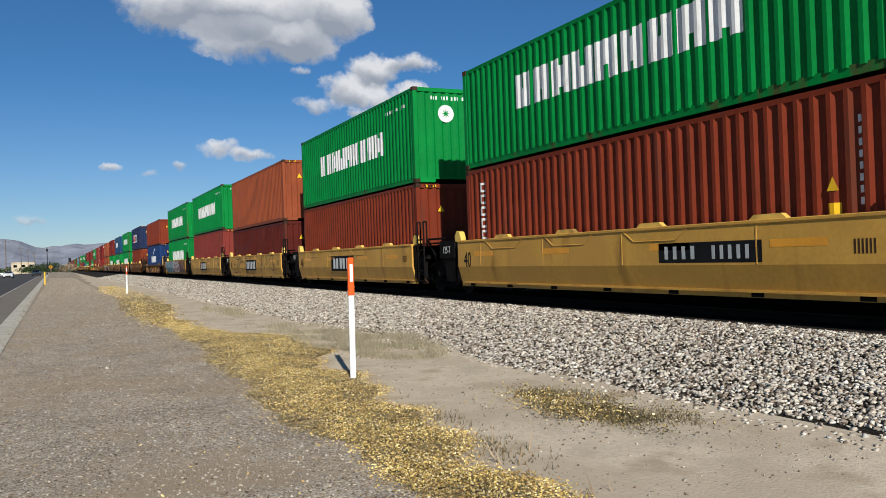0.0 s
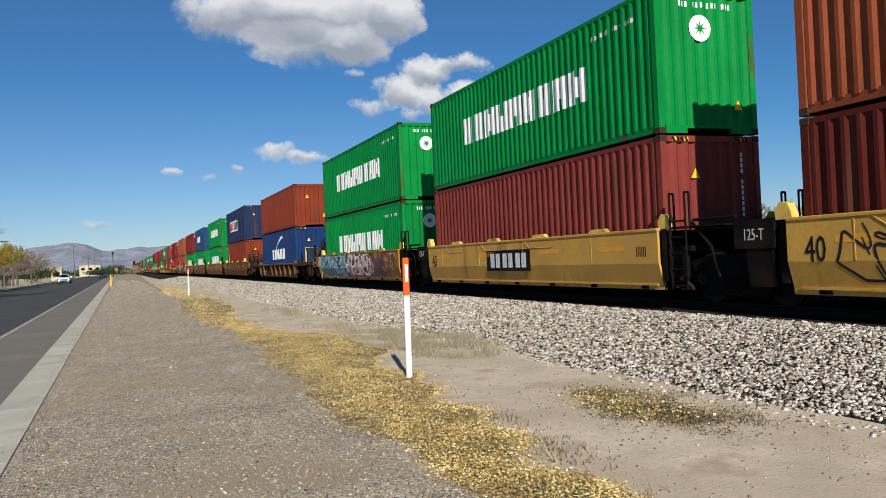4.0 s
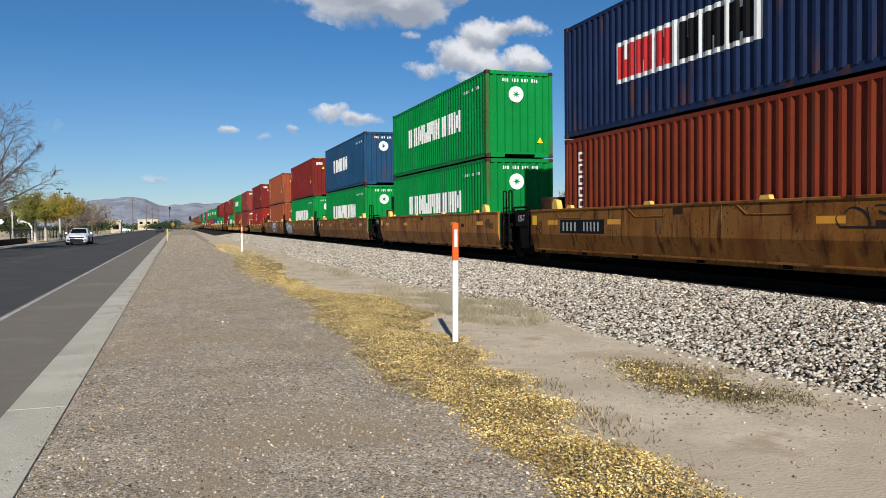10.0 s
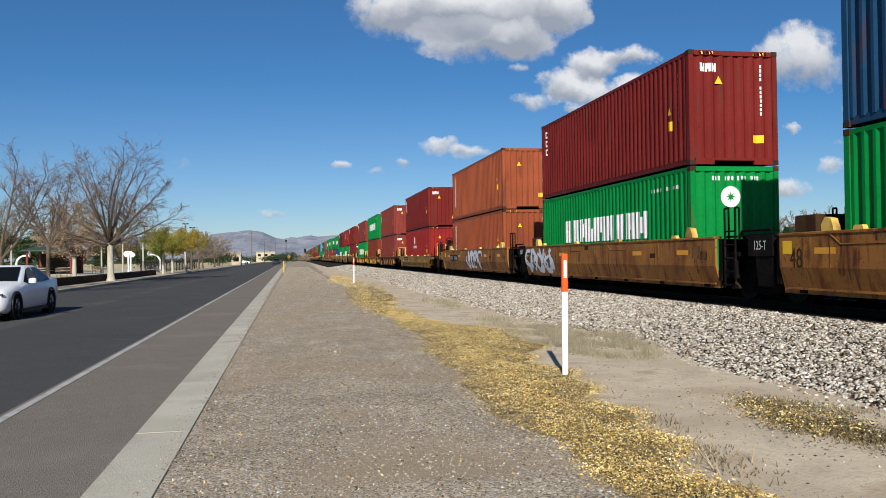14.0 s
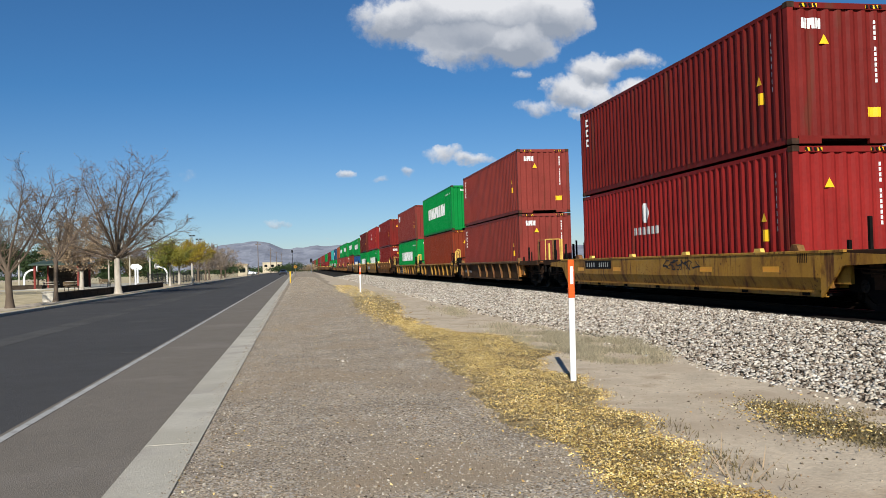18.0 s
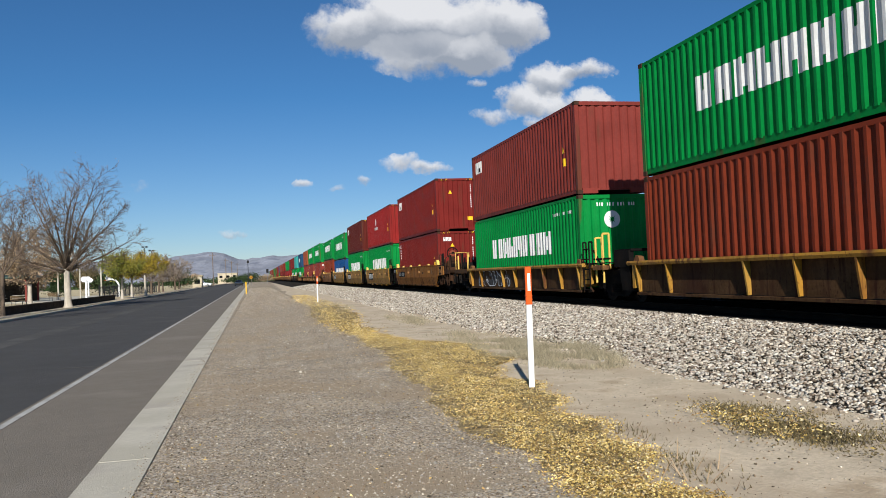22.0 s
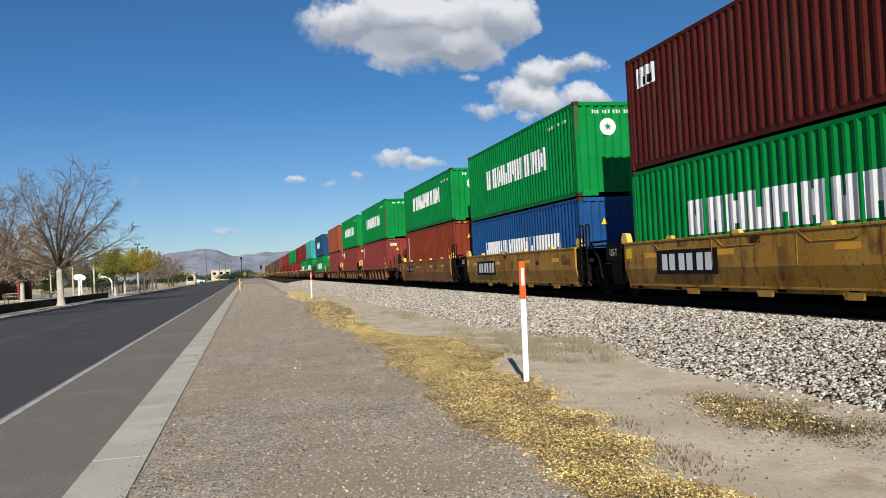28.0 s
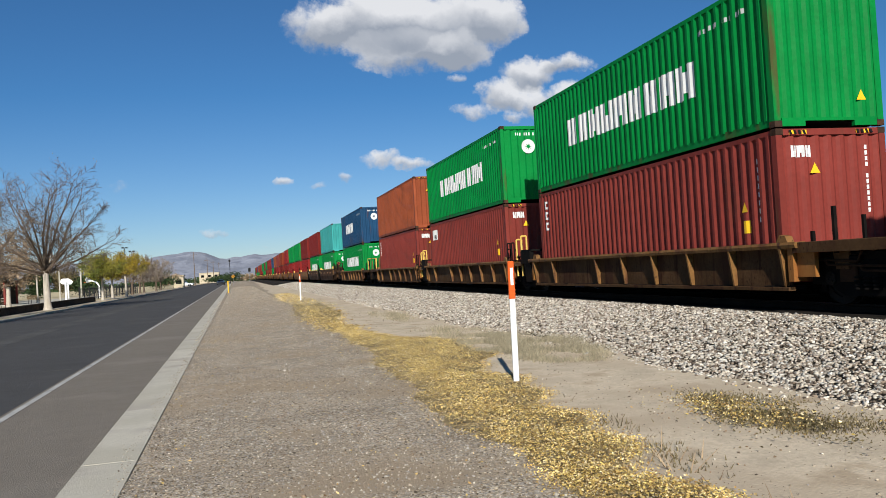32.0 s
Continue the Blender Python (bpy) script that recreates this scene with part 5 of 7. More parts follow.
def bank(x, y):
    """The height of the ground: flat, with the low bank of the line."""
    k = min(1, max(0, (x - 5.2) / 3.6))
    return 0.0 + 0.16 * k * k * (3 - 2 * k) if x < 16 else 0.1


lines = [-3000, -800, -200, -60, -30, -20, -12, -6, -2, 0, 2, 4, 5.2, 5.9, 6.8, 7.7, 8.8, 10, 12, 14, 16, 24, 60, 200, 800, 3000]
ground = sheet_of("ground", lines, [-400, -100, -40, -10] + steps(0, 80, 30) + [120, 200, 400, 900, 2000, 4200], lambda x, y: bank(x, y) - 0.03,
                  M["dirt"], "pale sandy dirt with sparse dry growth", "ground")
far_ = [-60, -20] + steps(0, 60, 40) + steps(64, 420, 40)
road = sheet_of("road", [skew(-11.6), skew(-9), skew(-7), skew(-5), skew(-2.95)], far_, lambda x, y: 0.012, M["asphalt"], "dark worn asphalt road", "road")
margin = sheet_of("road_margin", [skew(-2.95), skew(-2.0), skew(-1.391)], far_, lambda x, y: 0.012, M["margin"], "dusty paler asphalt margin", "road")
edge_line = sheet_of("edge_line", [skew(-2.895), skew(-2.80)], far_, lambda x, y: 0.017, M["line"], "worn white edge line", "road marking")
gravel_right = lambda y: 2.25 - 0.25 * math.sin(y * 0.25) * min(1, y / 12) + (0.12 * math.sin(y * 1.3) + 0.06 * math.sin(y * 3.1)) * max(0.1, 1 - max(y, 0) / 50) + max(0, y - 20) * 0.012
shoulder = sheet_of("shoulder", [skew(-0.92), 0.0, 1.0, gravel_right], [-30, -10] + steps(0, 60, 120) + steps(64, 420, 60), lambda x, y: 0.0, M["gravel"], "grey gravel shoulder", "gravel shoulder")


def ballast_height(x, y):
    k = min(1, max(0, (x - 5.8) / 3.0))
    # far shoulder is raised as an added block before the sunlit ground beyond
    return -0.03 + (RAIL_Z - 0.13) * k if x < 12.6 else RAIL_Z - 0.03 if x < 14.6 else -0.03 + RAIL_Z * max(0, 1 - (x - 14.6) / 2.5)


toe = lambda y: 5.75 + 0.15 * math.sin(y * 0.5) + 0.1 * math.sin(y * 1.7)
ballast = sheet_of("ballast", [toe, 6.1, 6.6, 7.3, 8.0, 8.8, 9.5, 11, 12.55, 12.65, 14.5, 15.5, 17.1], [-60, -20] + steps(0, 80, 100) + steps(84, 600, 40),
                   ballast_height, M["stonebed"], "crushed-stone ballast bed, near-black for shade between stones", "ballast")
ballast["kind"] = "structure"

# rails on timber sleepers
RAILS = [(-0.065, 0), (0.065, 0), (0.065, 0.012), (0.012, 0.03), (0.012, 0.12), (0.036, 0.135), (0.036, 0.165), (-0.036, 0.165), (-0.036, 0.135), (-0.012, 0.12), (-0.012, 0.03), (-0.065, 0.012)]
for sx in (-1, 1):
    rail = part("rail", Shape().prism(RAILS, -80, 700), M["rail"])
    rail.location = (TRACK_X + sx * 0.7525, 0, RAIL_Z - 0.165)
    tagged(rail, "rust-brown steel rail in shade", "rail", "rails of the line", "structure")
    head = part("rail_head", Shape().box(-0.033, 0.033, -80, 700, 0.1655, 0.168), M["railhead"], rail, "dull worn running face")

shadebed = sheet_of("track_centre", [TRACK_X - 1.5, TRACK_X - 0.5, TRACK_X + 0.5, TRACK_X + 1.5], [-80, -20, 0, 20, 40, 80, 160, 320, 600], lambda x, y: RAIL_Z - 0.15, M["shadebed"], "ballast between the rails, darkened for the train's shade", "ballast")

# ---- loose stones, leaves, grass ----
rng = np.random.default_rng(3)


def turned(n):
    """n random turns, as matrices."""
    q = rng.normal(size=(n, 4))
    q /= np.linalg.norm(q, axis=1)[:, None]
    w, x, y, z = q.T
    return np.stack([1 - 2 * (y * y + z * z), 2 * (x * y - z * w), 2 * (x * z + y * w), 2 * (x * y + z * w), 1 - 2 * (x * x + z * z), 2 * (y * z - x * w),
                     2 * (x * z - y * w), 2 * (y * z + x * w), 1 - 2 * (x * x + y * y)], -1).reshape(n, 3, 3)


CUBE = np.array([(-1, -1, -1), (1, -1, -1), (1, 1, -1), (-1, 1, -1), (-1, -1, 1), (1, -1, 1), (1, 1, 1), (-1, 1, 1)], float)
CUBE_FACES = np.array([(0, 3, 2, 1), (4, 5, 6, 7), (0, 1, 5, 4), (1, 2, 6, 5), (2, 3, 7, 6), (3, 0, 4, 7)])


def stones(name, places, sizes, material, label, category):
    n = len(places)
    v = CUBE[None] * rng.uniform(0.4, 1.15, (n, 8, 3)) * (sizes[:, None, None] * rng.uniform(0.45, 1.35, (n, 1, 3)))
    v = np.einsum("nij,nkj->nki", turned(n), v) * np.array([1.05, 1.05, 0.7]) + places[:, None]
    f = (CUBE_FACES[None] + 8 * np.arange(n)[:, None, None]).reshape(-1, 4)
    return many(name, v.reshape(-1, 3), f, material, label, category)


OCTA = np.array([(1, 0.1, 0), (-0.9, 0.2, 0.1), (0.1, 1, 0), (0, -1, 0.2), (0.2, 0, 0.9), (0, 0.1, -0.9)], float)
OCTA_FACES = np.array([(0, 2, 4), (2, 1, 4), (1, 3, 4), (3, 0, 4), (2, 0, 5), (1, 2, 5), (3, 1, 5), (0, 3, 5)])


def pebbles(name, places, sizes, material, label, category):
    n = len(places)
    v = OCTA[None] * rng.uniform(0.7, 1.3, (n, 6, 3)) * (sizes[:, None, None] * rng.uniform(0.6, 1.5, (n, 1, 3)))
    v = np.einsum("nij,nkj->nki", turned(n), v) * np.array([1, 1, 0.8]) + places[:, None]
    f = (OCTA_FACES[None] + 6 * np.arange(n)[:, None, None]).reshape(-1, 3)
    return many(name, v.reshape(-1, 3), f, material, label, category)


def flakes(name, places, sizes, material, label, category, flat=0.7):
    """Small folded leaves of two faces each."""
    n = len(places)
    base = np.array([(-1, 0, 0.25), (0, -0.55, 0), (1, 0, 0.3), (0, 0.55, 0.0)])
    m = turned(n)
    v = base[None] * sizes[:, None, None]
    v = np.einsum("nij,nkj->nki", m, v)
    v[:, :, 2] *= flat
    v += places[:, None]
    f = (np.array([(0, 1, 3, -1), (1, 2, 3, -1)])[None, :, :3] + 4 * np.arange(n)[:, None, None]).reshape(-1, 3)
    return many(name, v.reshape(-1, 3), f, material, label, category)


def blades(name, places, heights, material, label, category, lean=0.5, width=0.006):
    n = len(places)
    a = rng.uniform(0, 2 * math.pi, n)
    side = np.stack([np.cos(a), np.sin(a), 0 * a], -1) * width
    top = np.stack([rng.normal(0, lean, n), rng.normal(0, lean, n), np.ones(n)], -1) * heights[:, None]
    v = np.stack([places - side, places + side, places + top], 1)
    f = np.arange(3 * n).reshape(n, 3)
    return many(name, v.reshape(-1, 3), f, material, label, category)


def heights(x, y):
    return np.array([ballast_height(a, b) for a, b in zip(x, y)])


n = 92000
y = 1.5 + 46 * rng.random(n) ** 1.35
x = rng.uniform(5.5, 9.5, n)
keep = (x > 5.85 + 0.15 * np.sin(y * 0.5) + 0.1 * np.sin(y * 1.7)) | (rng.random(n) < 0.12)
x, y = x[keep], y[keep]
sz = rng.uniform(0.011, 0.026, len(x)) * (1 + 0.012 * np.clip(y - 8, 0, 40))
x, y = np.concatenate([x, rng.uniform(5.9, 9.5, 12000)]), np.concatenate([y, rng.uniform(-14, 1.6, 12000)])
sz = np.concatenate([sz, rng.uniform(0.012, 0.03, 12000)])
near, at = (y < 15) & (y > 1.5), np.stack([x, y, heights(x, y) + sz * 0.6], -1)
stones("ballast_stones", at[near], sz[near], M["stone"], "loose pale crushed stones on the ballast", "crushed stone")
pebbles("ballast_stones", at[~near], 1.35 * sz[~near], M["stone"], "loose pale crushed stones along the line", "crushed stone")
n = 20000
y = 46 + 90 * rng.random(n) ** 1.3
x = rng.uniform(5.7, 9.5, n)
sz = rng.uniform(0.03, 0.055, n)
pebbles("distant_ballast_stones", np.stack([x, y, heights(x, y) + sz * 0.4], -1), sz, M["stone"], "loose pale crushed stones farther along the line", "crushed stone")
n = 105000
y = 2.0 + 150 * rng.random(n) ** 3.6
y = np.where(y < 3.4, 3.4 - 9 * rng.random(n) ** 1.4, y)
x = rng.uniform(-0.95, 2.6, n)
sz = (0.0035 + 0.0085 * rng.random(n) ** 1.7) * (1 + 0.8 * (rng.random(n) > 0.98)) * (1 + np.clip(y - 10, 0, 60) * 0.025)
pebbles("shoulder_pebbles", np.stack([x, y, sz * 0.25], -1), sz, M["pebble"], "small mixed pebbles lying on the shoulder", "pebbles")
n = 1500
y, x = 4 + 30 * rng.random(n) ** 1.3, rng.uniform(2.4, 5.5, n)
sz = rng.uniform(0.004, 0.014, n)
pebbles("scattered_pebbles", np.stack([x, y, -0.03 + sz * 0.5], -1), sz, M["pebble"], "scattered pebbles on the dirt", "pebbles")

n = 3500
y = -2.0 + 64 * rng.random(n) ** 2.0
x = -0.95 - 0.004 * y - np.abs(rng.normal(0, 0.06, n)) + 0.05 * np.sin(y * 2.1)
sz = rng.uniform(0.003, 0.008, n) * (1 + np.clip(y - 10, 0, 60) * 0.02)
pebbles("spilled_pebbles", np.stack([x, y, 0.012 + sz * 0.4], -1), sz, M["pebble"], "pebbles spilled over the gutter's edge", "pebbles")

# the drift of fallen leaves along the shoulder's edge
EDGE = [(2, 2.9), (4.7, 3.0), (6.9, 3.15), (8.7, 3.55), (11.7, 3.7), (14, 4.3), (16.5, 4.6), (20, 3.2), (26, 3.1), (32, 4.0), (45, 4.3), (70, 4.4)]


def drift(n, y0, y1, power, spread=0.12, thick=0.05):
    y = y0 + (y1 - y0) * rng.random(n) ** power
    a = np.array([gravel_right(v) for v in y])
    b = np.interp(y, [p for p, _ in EDGE], [q for _, q in EDGE]) + 0.14 * np.sin(y * 1.9 + 1) + 0.1 * np.sin(y * 4.3)
    k = rng.random(n)
    x = a - 0.05 + (b - a) * k + rng.normal(0, spread, n)
    clump = np.sin(x * 5.1 + y * 1.7) * np.sin(y * 2.3 - x * 2.0)
    keep = rng.random(n) < (0.75 + 0.35 * clump) * np.interp(y, [9, 14, 20, 40], [1, 0.95, 0.8, 0.5])
    x, y, k = x[keep], y[keep], k[keep]
    z = -0.02 + thick * rng.random(len(x)) * np.clip(1 - np.abs(2 * k - 0.9), 0.15, 1) + 0.012
    return np.stack([x, y, z], -1)


p = np.concatenate([drift(125000, 2.5, 22, 1.35, 0.09, 0.11), drift(22000, -6, 2.6, 1.0, 0.10, 0.08)])
flakes("leaf_drift", p, rng.uniform(0.007, 0.017, len(p)), M["fallen"], "drift of dry yellow fallen leaves along the shoulder", "fallen leaves")
p = drift(22000, 22, 72, 1.2, 0.2, 0.05)
flakes("distant_leaf_drift", p, rng.uniform(0.02, 0.045, len(p)), M["fallen"], "thin drift of yellow leaves farther off", "fallen leaves")
n = 2600
y, x = 1 + 24 * rng.random(n), rng.uniform(-1.2, 2.3, n)
keep = rng.random(n) < 0.2 + 0.35 * (x < -0.6) + 0.6 * (x > 1.8)
flakes("strewn_leaves", np.stack([x, y, 0 * x + 0.01], -1)[keep], rng.uniform(0.01, 0.02, keep.sum()), M["fallen"], "single dry leaves strewn over gravel", "fallen leaves")


def patch(name, n, cx, cy, rx, ry, hmin, hmax, material, label):
    a, r = rng.uniform(0, 2 * math.pi, n), np.sqrt(rng.random(n))
    x, y = cx + rx * r * np.cos(a) + rng.normal(0, 0.1, n), cy + ry * r * np.sin(a) + rng.normal(0, 0.15, n)
    keep = rng.random(n) < 0.45 + 0.9 * np.sin(x * 4.3 + y * 1.1) * np.sin(y * 2.2 - x * 1.4)
    x, y, r = x[keep], y[keep], r[keep]
    z = np.array([max(bank(p, q) - 0.03, ballast_height(p, q) if p > 5.8 else -0.03) for p, q in zip(x, y)])
    blades(name, np.stack([x, y, z], -1), rng.uniform(hmin, hmax, len(x)) * (1.1 - 0.6 * r), material, label, "dry grass")


patch("dry_grass", 34000, 5.2, 14.6, 1.0, 3.0, 0.05, 0.18, M["straw"], "thin grey dry grass by the ballast")
patch("dry_grass", 5600, 4.95, 6.8, 0.5, 1.3, 0.02, 0.09, M["weed"], "low dark dry weeds on bare dirt")
patch("dry_grass", 2500, 4.9, 18.5, 0.8, 2.5, 0.06, 0.2, M["straw"], "thin grey dry grass by the ballast")
patch("dry_grass", 2500, 5.0, 27.0, 0.5, 3.5, 0.08, 0.25, M["straw"], "dry tufts at the ballast's foot")
patch("dry_grass", 3000, 3.6, 44.0, 1.2, 10.0, 0.08, 0.3, M["straw"], "dry tufts along the shoulder")
patch("dry_grass", 90, 3.0, 5.6, 0.3, 1.4, 0.08, 0.3, M["dryleaf"], "brown weed stalks among the leaves")
patch("dry_grass", 1300, 3.2, 8.2, 0.32, 3.2, 0.03, 0.11, M["weed"], "dark weed stalks along the leaf drift")
n = 5500
p = np.stack([4.8 + rng.normal(0, 0.3, n), 6.7 + rng.normal(0, 0.65, n), rng.uniform(-0.02, 0.04, n)], -1)
p = p[rng.random(n) < 0.35 + 0.9 * np.sin(p[:, 0] * 9 + p[:, 1] * 3) * np.sin(p[:, 1] * 6)]
flakes("low_weeds", p, rng.uniform(0.008, 0.022, len(p)), M["weed"], "low dark olive weeds on dirt", "weeds")
n = 1500
p = np.stack([4.65 + rng.normal(0, 0.25, n), 7.0 + rng.normal(0, 0.5, n), rng.uniform(-0.02, 0.05, n)], -1)
flakes("leaf_litter", p, rng.uniform(0.01, 0.022, n), M["fallen"], "leaves caught in low weeds", "fallen leaves")

mulch_edge = lambda y: float(np.interp(y, [p for p, _ in EDGE], [q for _, q in EDGE])) - 0.14 + 0.14 * math.sin(y * 1.9 + 1) + 0.1 * math.sin(y * 4.3)
sheet_of("leaf_mulch", [lambda y: gravel_right(y) - 0.04 + 0.04 * math.sin(y * 7), lambda y: gravel_right(y) + 0.3, mulch_edge], steps(-6, 44, 300), lambda x, y: 0.004, M["mulch"], "brown mulch of rotted leaves under the drift", "leaf mulch")

n = 3000
y, x = 4 + 12 * rng.random(n) ** 1.2, rng.uniform(2.9, 5.6, n)
keep = rng.random(n) < 0.4 + 0.5 * np.sin(x * 3 + y) * np.sin(y * 1.7)
flakes("dirt_litter", np.stack([x, y, 0 * x - 0.025], -1)[keep], rng.uniform(0.004, 0.009, keep.sum()), M["bark"], "tiny brown litter strewn on dirt", "litter")

# ---- road side ----
gutter = tagged(new("gutter"), "pale concrete gutter strip in slabs", "gutter", kind="structure")
slab = Shape().bevelled(-0.236, 0.236, -1.52, 1.52, -0.05, 0.013, 0.003).mesh("slab")
slab.materials.append(M["concrete"])
for k in range(60):
    yy = -6 + 3.05 * k
    ob = part("slab", slab, None, gutter)
    ob.matrix_basis = pose(-1.155 - 0.004 * yy, yy, rng.uniform(-0.002, 0.002), 0, 0, 0.23)
far_gutter = part("slab", Shape().box(-0.235, 0.235, -110, 110, -0.05, 0.01), M["concrete"], gutter)
far_gutter.matrix_basis = pose(-1.155 - 0.004 * 285, 285, 0, 0, 0, 0.23)
tick = part("cross_mark", Shape().box(-3.75, -2.95, 16.9, 17.0, 0.0165, 0.018), M["worn"])
tagged(tick, "short faded cross mark on asphalt", "road marking", kind="structure")
worn = sheet_of("worn_lane", [skew(-7.4), skew(-6.6)], far_, lambda x, y: 0.0165, M["worn"], "pale worn strip along the road's middle", "road")
kerb = tagged(new("far_kerb"), "concrete kerb of the far roadside", "kerb", kind="structure")
stone_ = Shape().bevelled(-0.09, 0.09, -1.49, 1.49, -0.05, 0.15, 0.02).mesh("kerb_stone")
stone_.materials.append(M["concrete"])
for k in range(90):
    yy = 18 + 3.0 * k
    part("kerb_stone", stone_, None, kerb).matrix_basis = pose(-11.7 - 0.004 * yy, yy, 0, 0, 0, 0.23)
lawn = sheet_of("park_ground", [-90, -40, -25, skew(-14.6), skew(-11.8)], [-60, 0] + steps(20, 140, 12) + [200, 420], lambda x, y: 0.10, M["lawn"], "straw-coloured dormant park lawn", "lawn")
path = sheet_of("side_path", [skew(-14.2), skew(-12.6)], [-60, 0] + steps(20, 140, 12) + [200, 420], lambda x, y: 0.112, M["dirt"], "bare dirt strip beside the kerb", "path")


# ---- marker posts ----
def marker_post(x, y, tall, tilt, label):
    top = thing("marker_post", label, "marker post", "marker posts", pose(x, y, -0.03, tilt, 0.6, 0))
    part("post", Shape().bevelled(-0.038, 0.038, -0.018, 0.018, 0, tall - 0.48, 0.008), M["whitepost"], top)
    part("orange_sleeve", Shape().bevelled(-0.042, 0.042, -0.023, 0.023, tall - 0.5, tall, 0.012), M["orangepost"], top, "orange plastic top")
    part("warning_label", Shape().box(-0.02, 0.02, -0.0265, -0.0245, tall - 0.32, tall - 0.09), M["whitepost"], top, "small white label")
    for z in (tall - 0.49, tall - 0.44, tall - 0.39):
        part("band", Shape().bevelled(-0.045, 0.045, -0.026, 0.026, z, z + 0.018, 0.006), M["orangepost"], top)


marker_post(3.49, 10.15, 1.62, 0, "white plastic marker post with orange top on dirt")
marker_post(3.70, 50.5, 1.62, 0, "distant white marker post with orange top")
tall_post = thing("yellow_marker_post", "yellow marker post by the gutter", "marker post", "", pose(-1.05, 93, 0))
part("post", Shape().bevelled(-0.06, 0.06, -0.03, 0.03, 0, 1.05, 0.015), M["sticker"], tall_post)
part("cap", Shape().bevelled(-0.065, 0.065, -0.035, 0.035, 1.0, 1.3, 0.015), M["sticker"], tall_post)


# ---- trees ----
def aside(d, r, low, high):
    """A direction that leaves d at an angle between low and high degrees, on a random side."""
    k = Vector((r.gauss(0, 1), r.gauss(0, 1), r.gauss(0, 1))).cross(d)
    w = radians(r.uniform(low, high))
    return (d * math.cos(w) + k.normalized() * math.sin(w)).normalized()


def tree(name, x, y, tall, open_, seed, bark, leaves=0, leaf=None, label="", leaf_size=0.05, trunk_h=0.28, limbs=8, trunk_r=0.16, twiggy=5, fine=0.007, steep=12, scatter=0.12, twig="twig", wide=1.0):
    """A bare or thinly leaved tree: a straight trunk, limbs that rise and spread to open_ degrees, and a crown of fine twigs."""
    r = random.Random(seed)
    twigs, boughs, tips = Shape(), [], []

    def shoot(s, p, d, length, r0, r1, n, sides, wander, lift):
        """A bent, tapered shoot; gives its points and directions."""
        pts, q = [], Vector(p)
        for k in range(n):
            d = (d + Vector((r.gauss(0, wander), r.gauss(0, wander), lift))).normalized()
            e = q + d * length / n
            s.tube(q, e, r0 + (r1 - r0) * k / n, sides, r0 + (r1 - r0) * (k + 1) / n)
            q = e
            pts.append((q, d))
        return pts

    stem = Shape()
    h = tall * trunk_h
    base, rings = Vector((r.gauss(0, 0.04), r.gauss(0, 0.04), h)), []
    for z, w in ((-0.1, 1.7), (0.05, 1.45), (0.25, 1.15), (0.6, 1.0), (h * 0.5, 0.9), (h * 0.8, 0.85), (h * 0.93, 0.9), (h, 0.7)):
        turn = r.random()
        rings.append([(base.x * z / h + trunk_r * w * math.cos(0.628 * k) * r.uniform(0.93, 1.07), base.y * z / h + trunk_r * w * math.sin(0.628 * k) * r.uniform(0.93, 1.07), z) for k in range(10)])
    stem.add([p for ring in rings for p in ring], [(j * 10 + k, j * 10 + (k + 1) % 10, j * 10 + 10 + (k + 1) % 10, j * 10 + 10 + k) for j in range(7) for k in range(10)])
    for k in range(limbs):
        w, lean = 2 * math.pi * (k + r.uniform(-0.3, 0.3)) * 0.382 * 2.618 / limbs * 3, steep + (open_ - steep) * (k + 0.5) / limbs
        d = Vector((math.sin(radians(lean)) * math.cos(w), math.sin(radians(lean)) * math.sin(w), math.cos(radians(lean))))
        long_ = (tall - h) * (1.0 - 0.0032 * lean) * r.uniform(0.86, 0.98)
        bough = Shape()
        boughs.append(bough)
        pts = shoot(bough, base - Vector((0, 0, 0.12 * h * r.random())), d, long_, trunk_r * r.uniform(0.36, 0.5), 0.012, 7, 6, 0.07, 0.015)
        for a, (p, d1) in enumerate(pts):
            for _ in range(2 if a else 1):
                d2 = aside(d1, r, 25, 55)
                l2 = long_ * r.uniform(0.22, 0.4) * (1 - 0.07 * a)
                q2 = shoot(bough, p, d2, l2, 0.028 - 0.002 * a, fine * 1.3, 4, 4, 0.09, 0.03)
                for b, (p2, d3) in enumerate(q2):
                    for _ in range(2):
                        q3 = shoot(twigs, p2, aside(d3, r, 25, 60), l2 * r.uniform(0.25, 0.5), fine * 1.4, fine, 2, 3, 0.12, 0.03)
                        tips.append(q3[-1][0])
                        for _ in range(twiggy):
                            p3, d4 = r.choice(q3)
                            tips.append(shoot(twigs, p3, aside(d4, r, 20, 60), l2 * r.uniform(0.12, 0.25), fine, fine * 0.6, 1, 3, 0, 0)[-1][0])
    top = sorted(v[2] for v in twigs.v)[-40]
    for s in boughs + [twigs]:
        s.v = [(a * wide, b * wide, h * 0.8 + (c - h * 0.8) * (tall - h * 0.8) / (top - h * 0.8)) for a, b, c in s.v]
    ob = thing(name, label, "tree", "park trees", pose(x, y, 0.08))
    part("trunk", stem, bark, ob, smooth=True)
    for s in boughs:
        part("limb", s, M["bark"], ob)
    part("crown", twigs, M[twig], ob, "crown of fine bare twigs")
    if leaves:
        n = leaves
        tp = np.array([tuple(t) for t in tips])
        tp[:, :2] *= wide
        tp[:, 2] = h * 0.8 + (tp[:, 2] - h * 0.8) * (tall - h * 0.8) / (top - h * 0.8)
        pts = tp[rng.integers(0, len(tp), n)] + rng.normal(0, scatter, (n, 3))
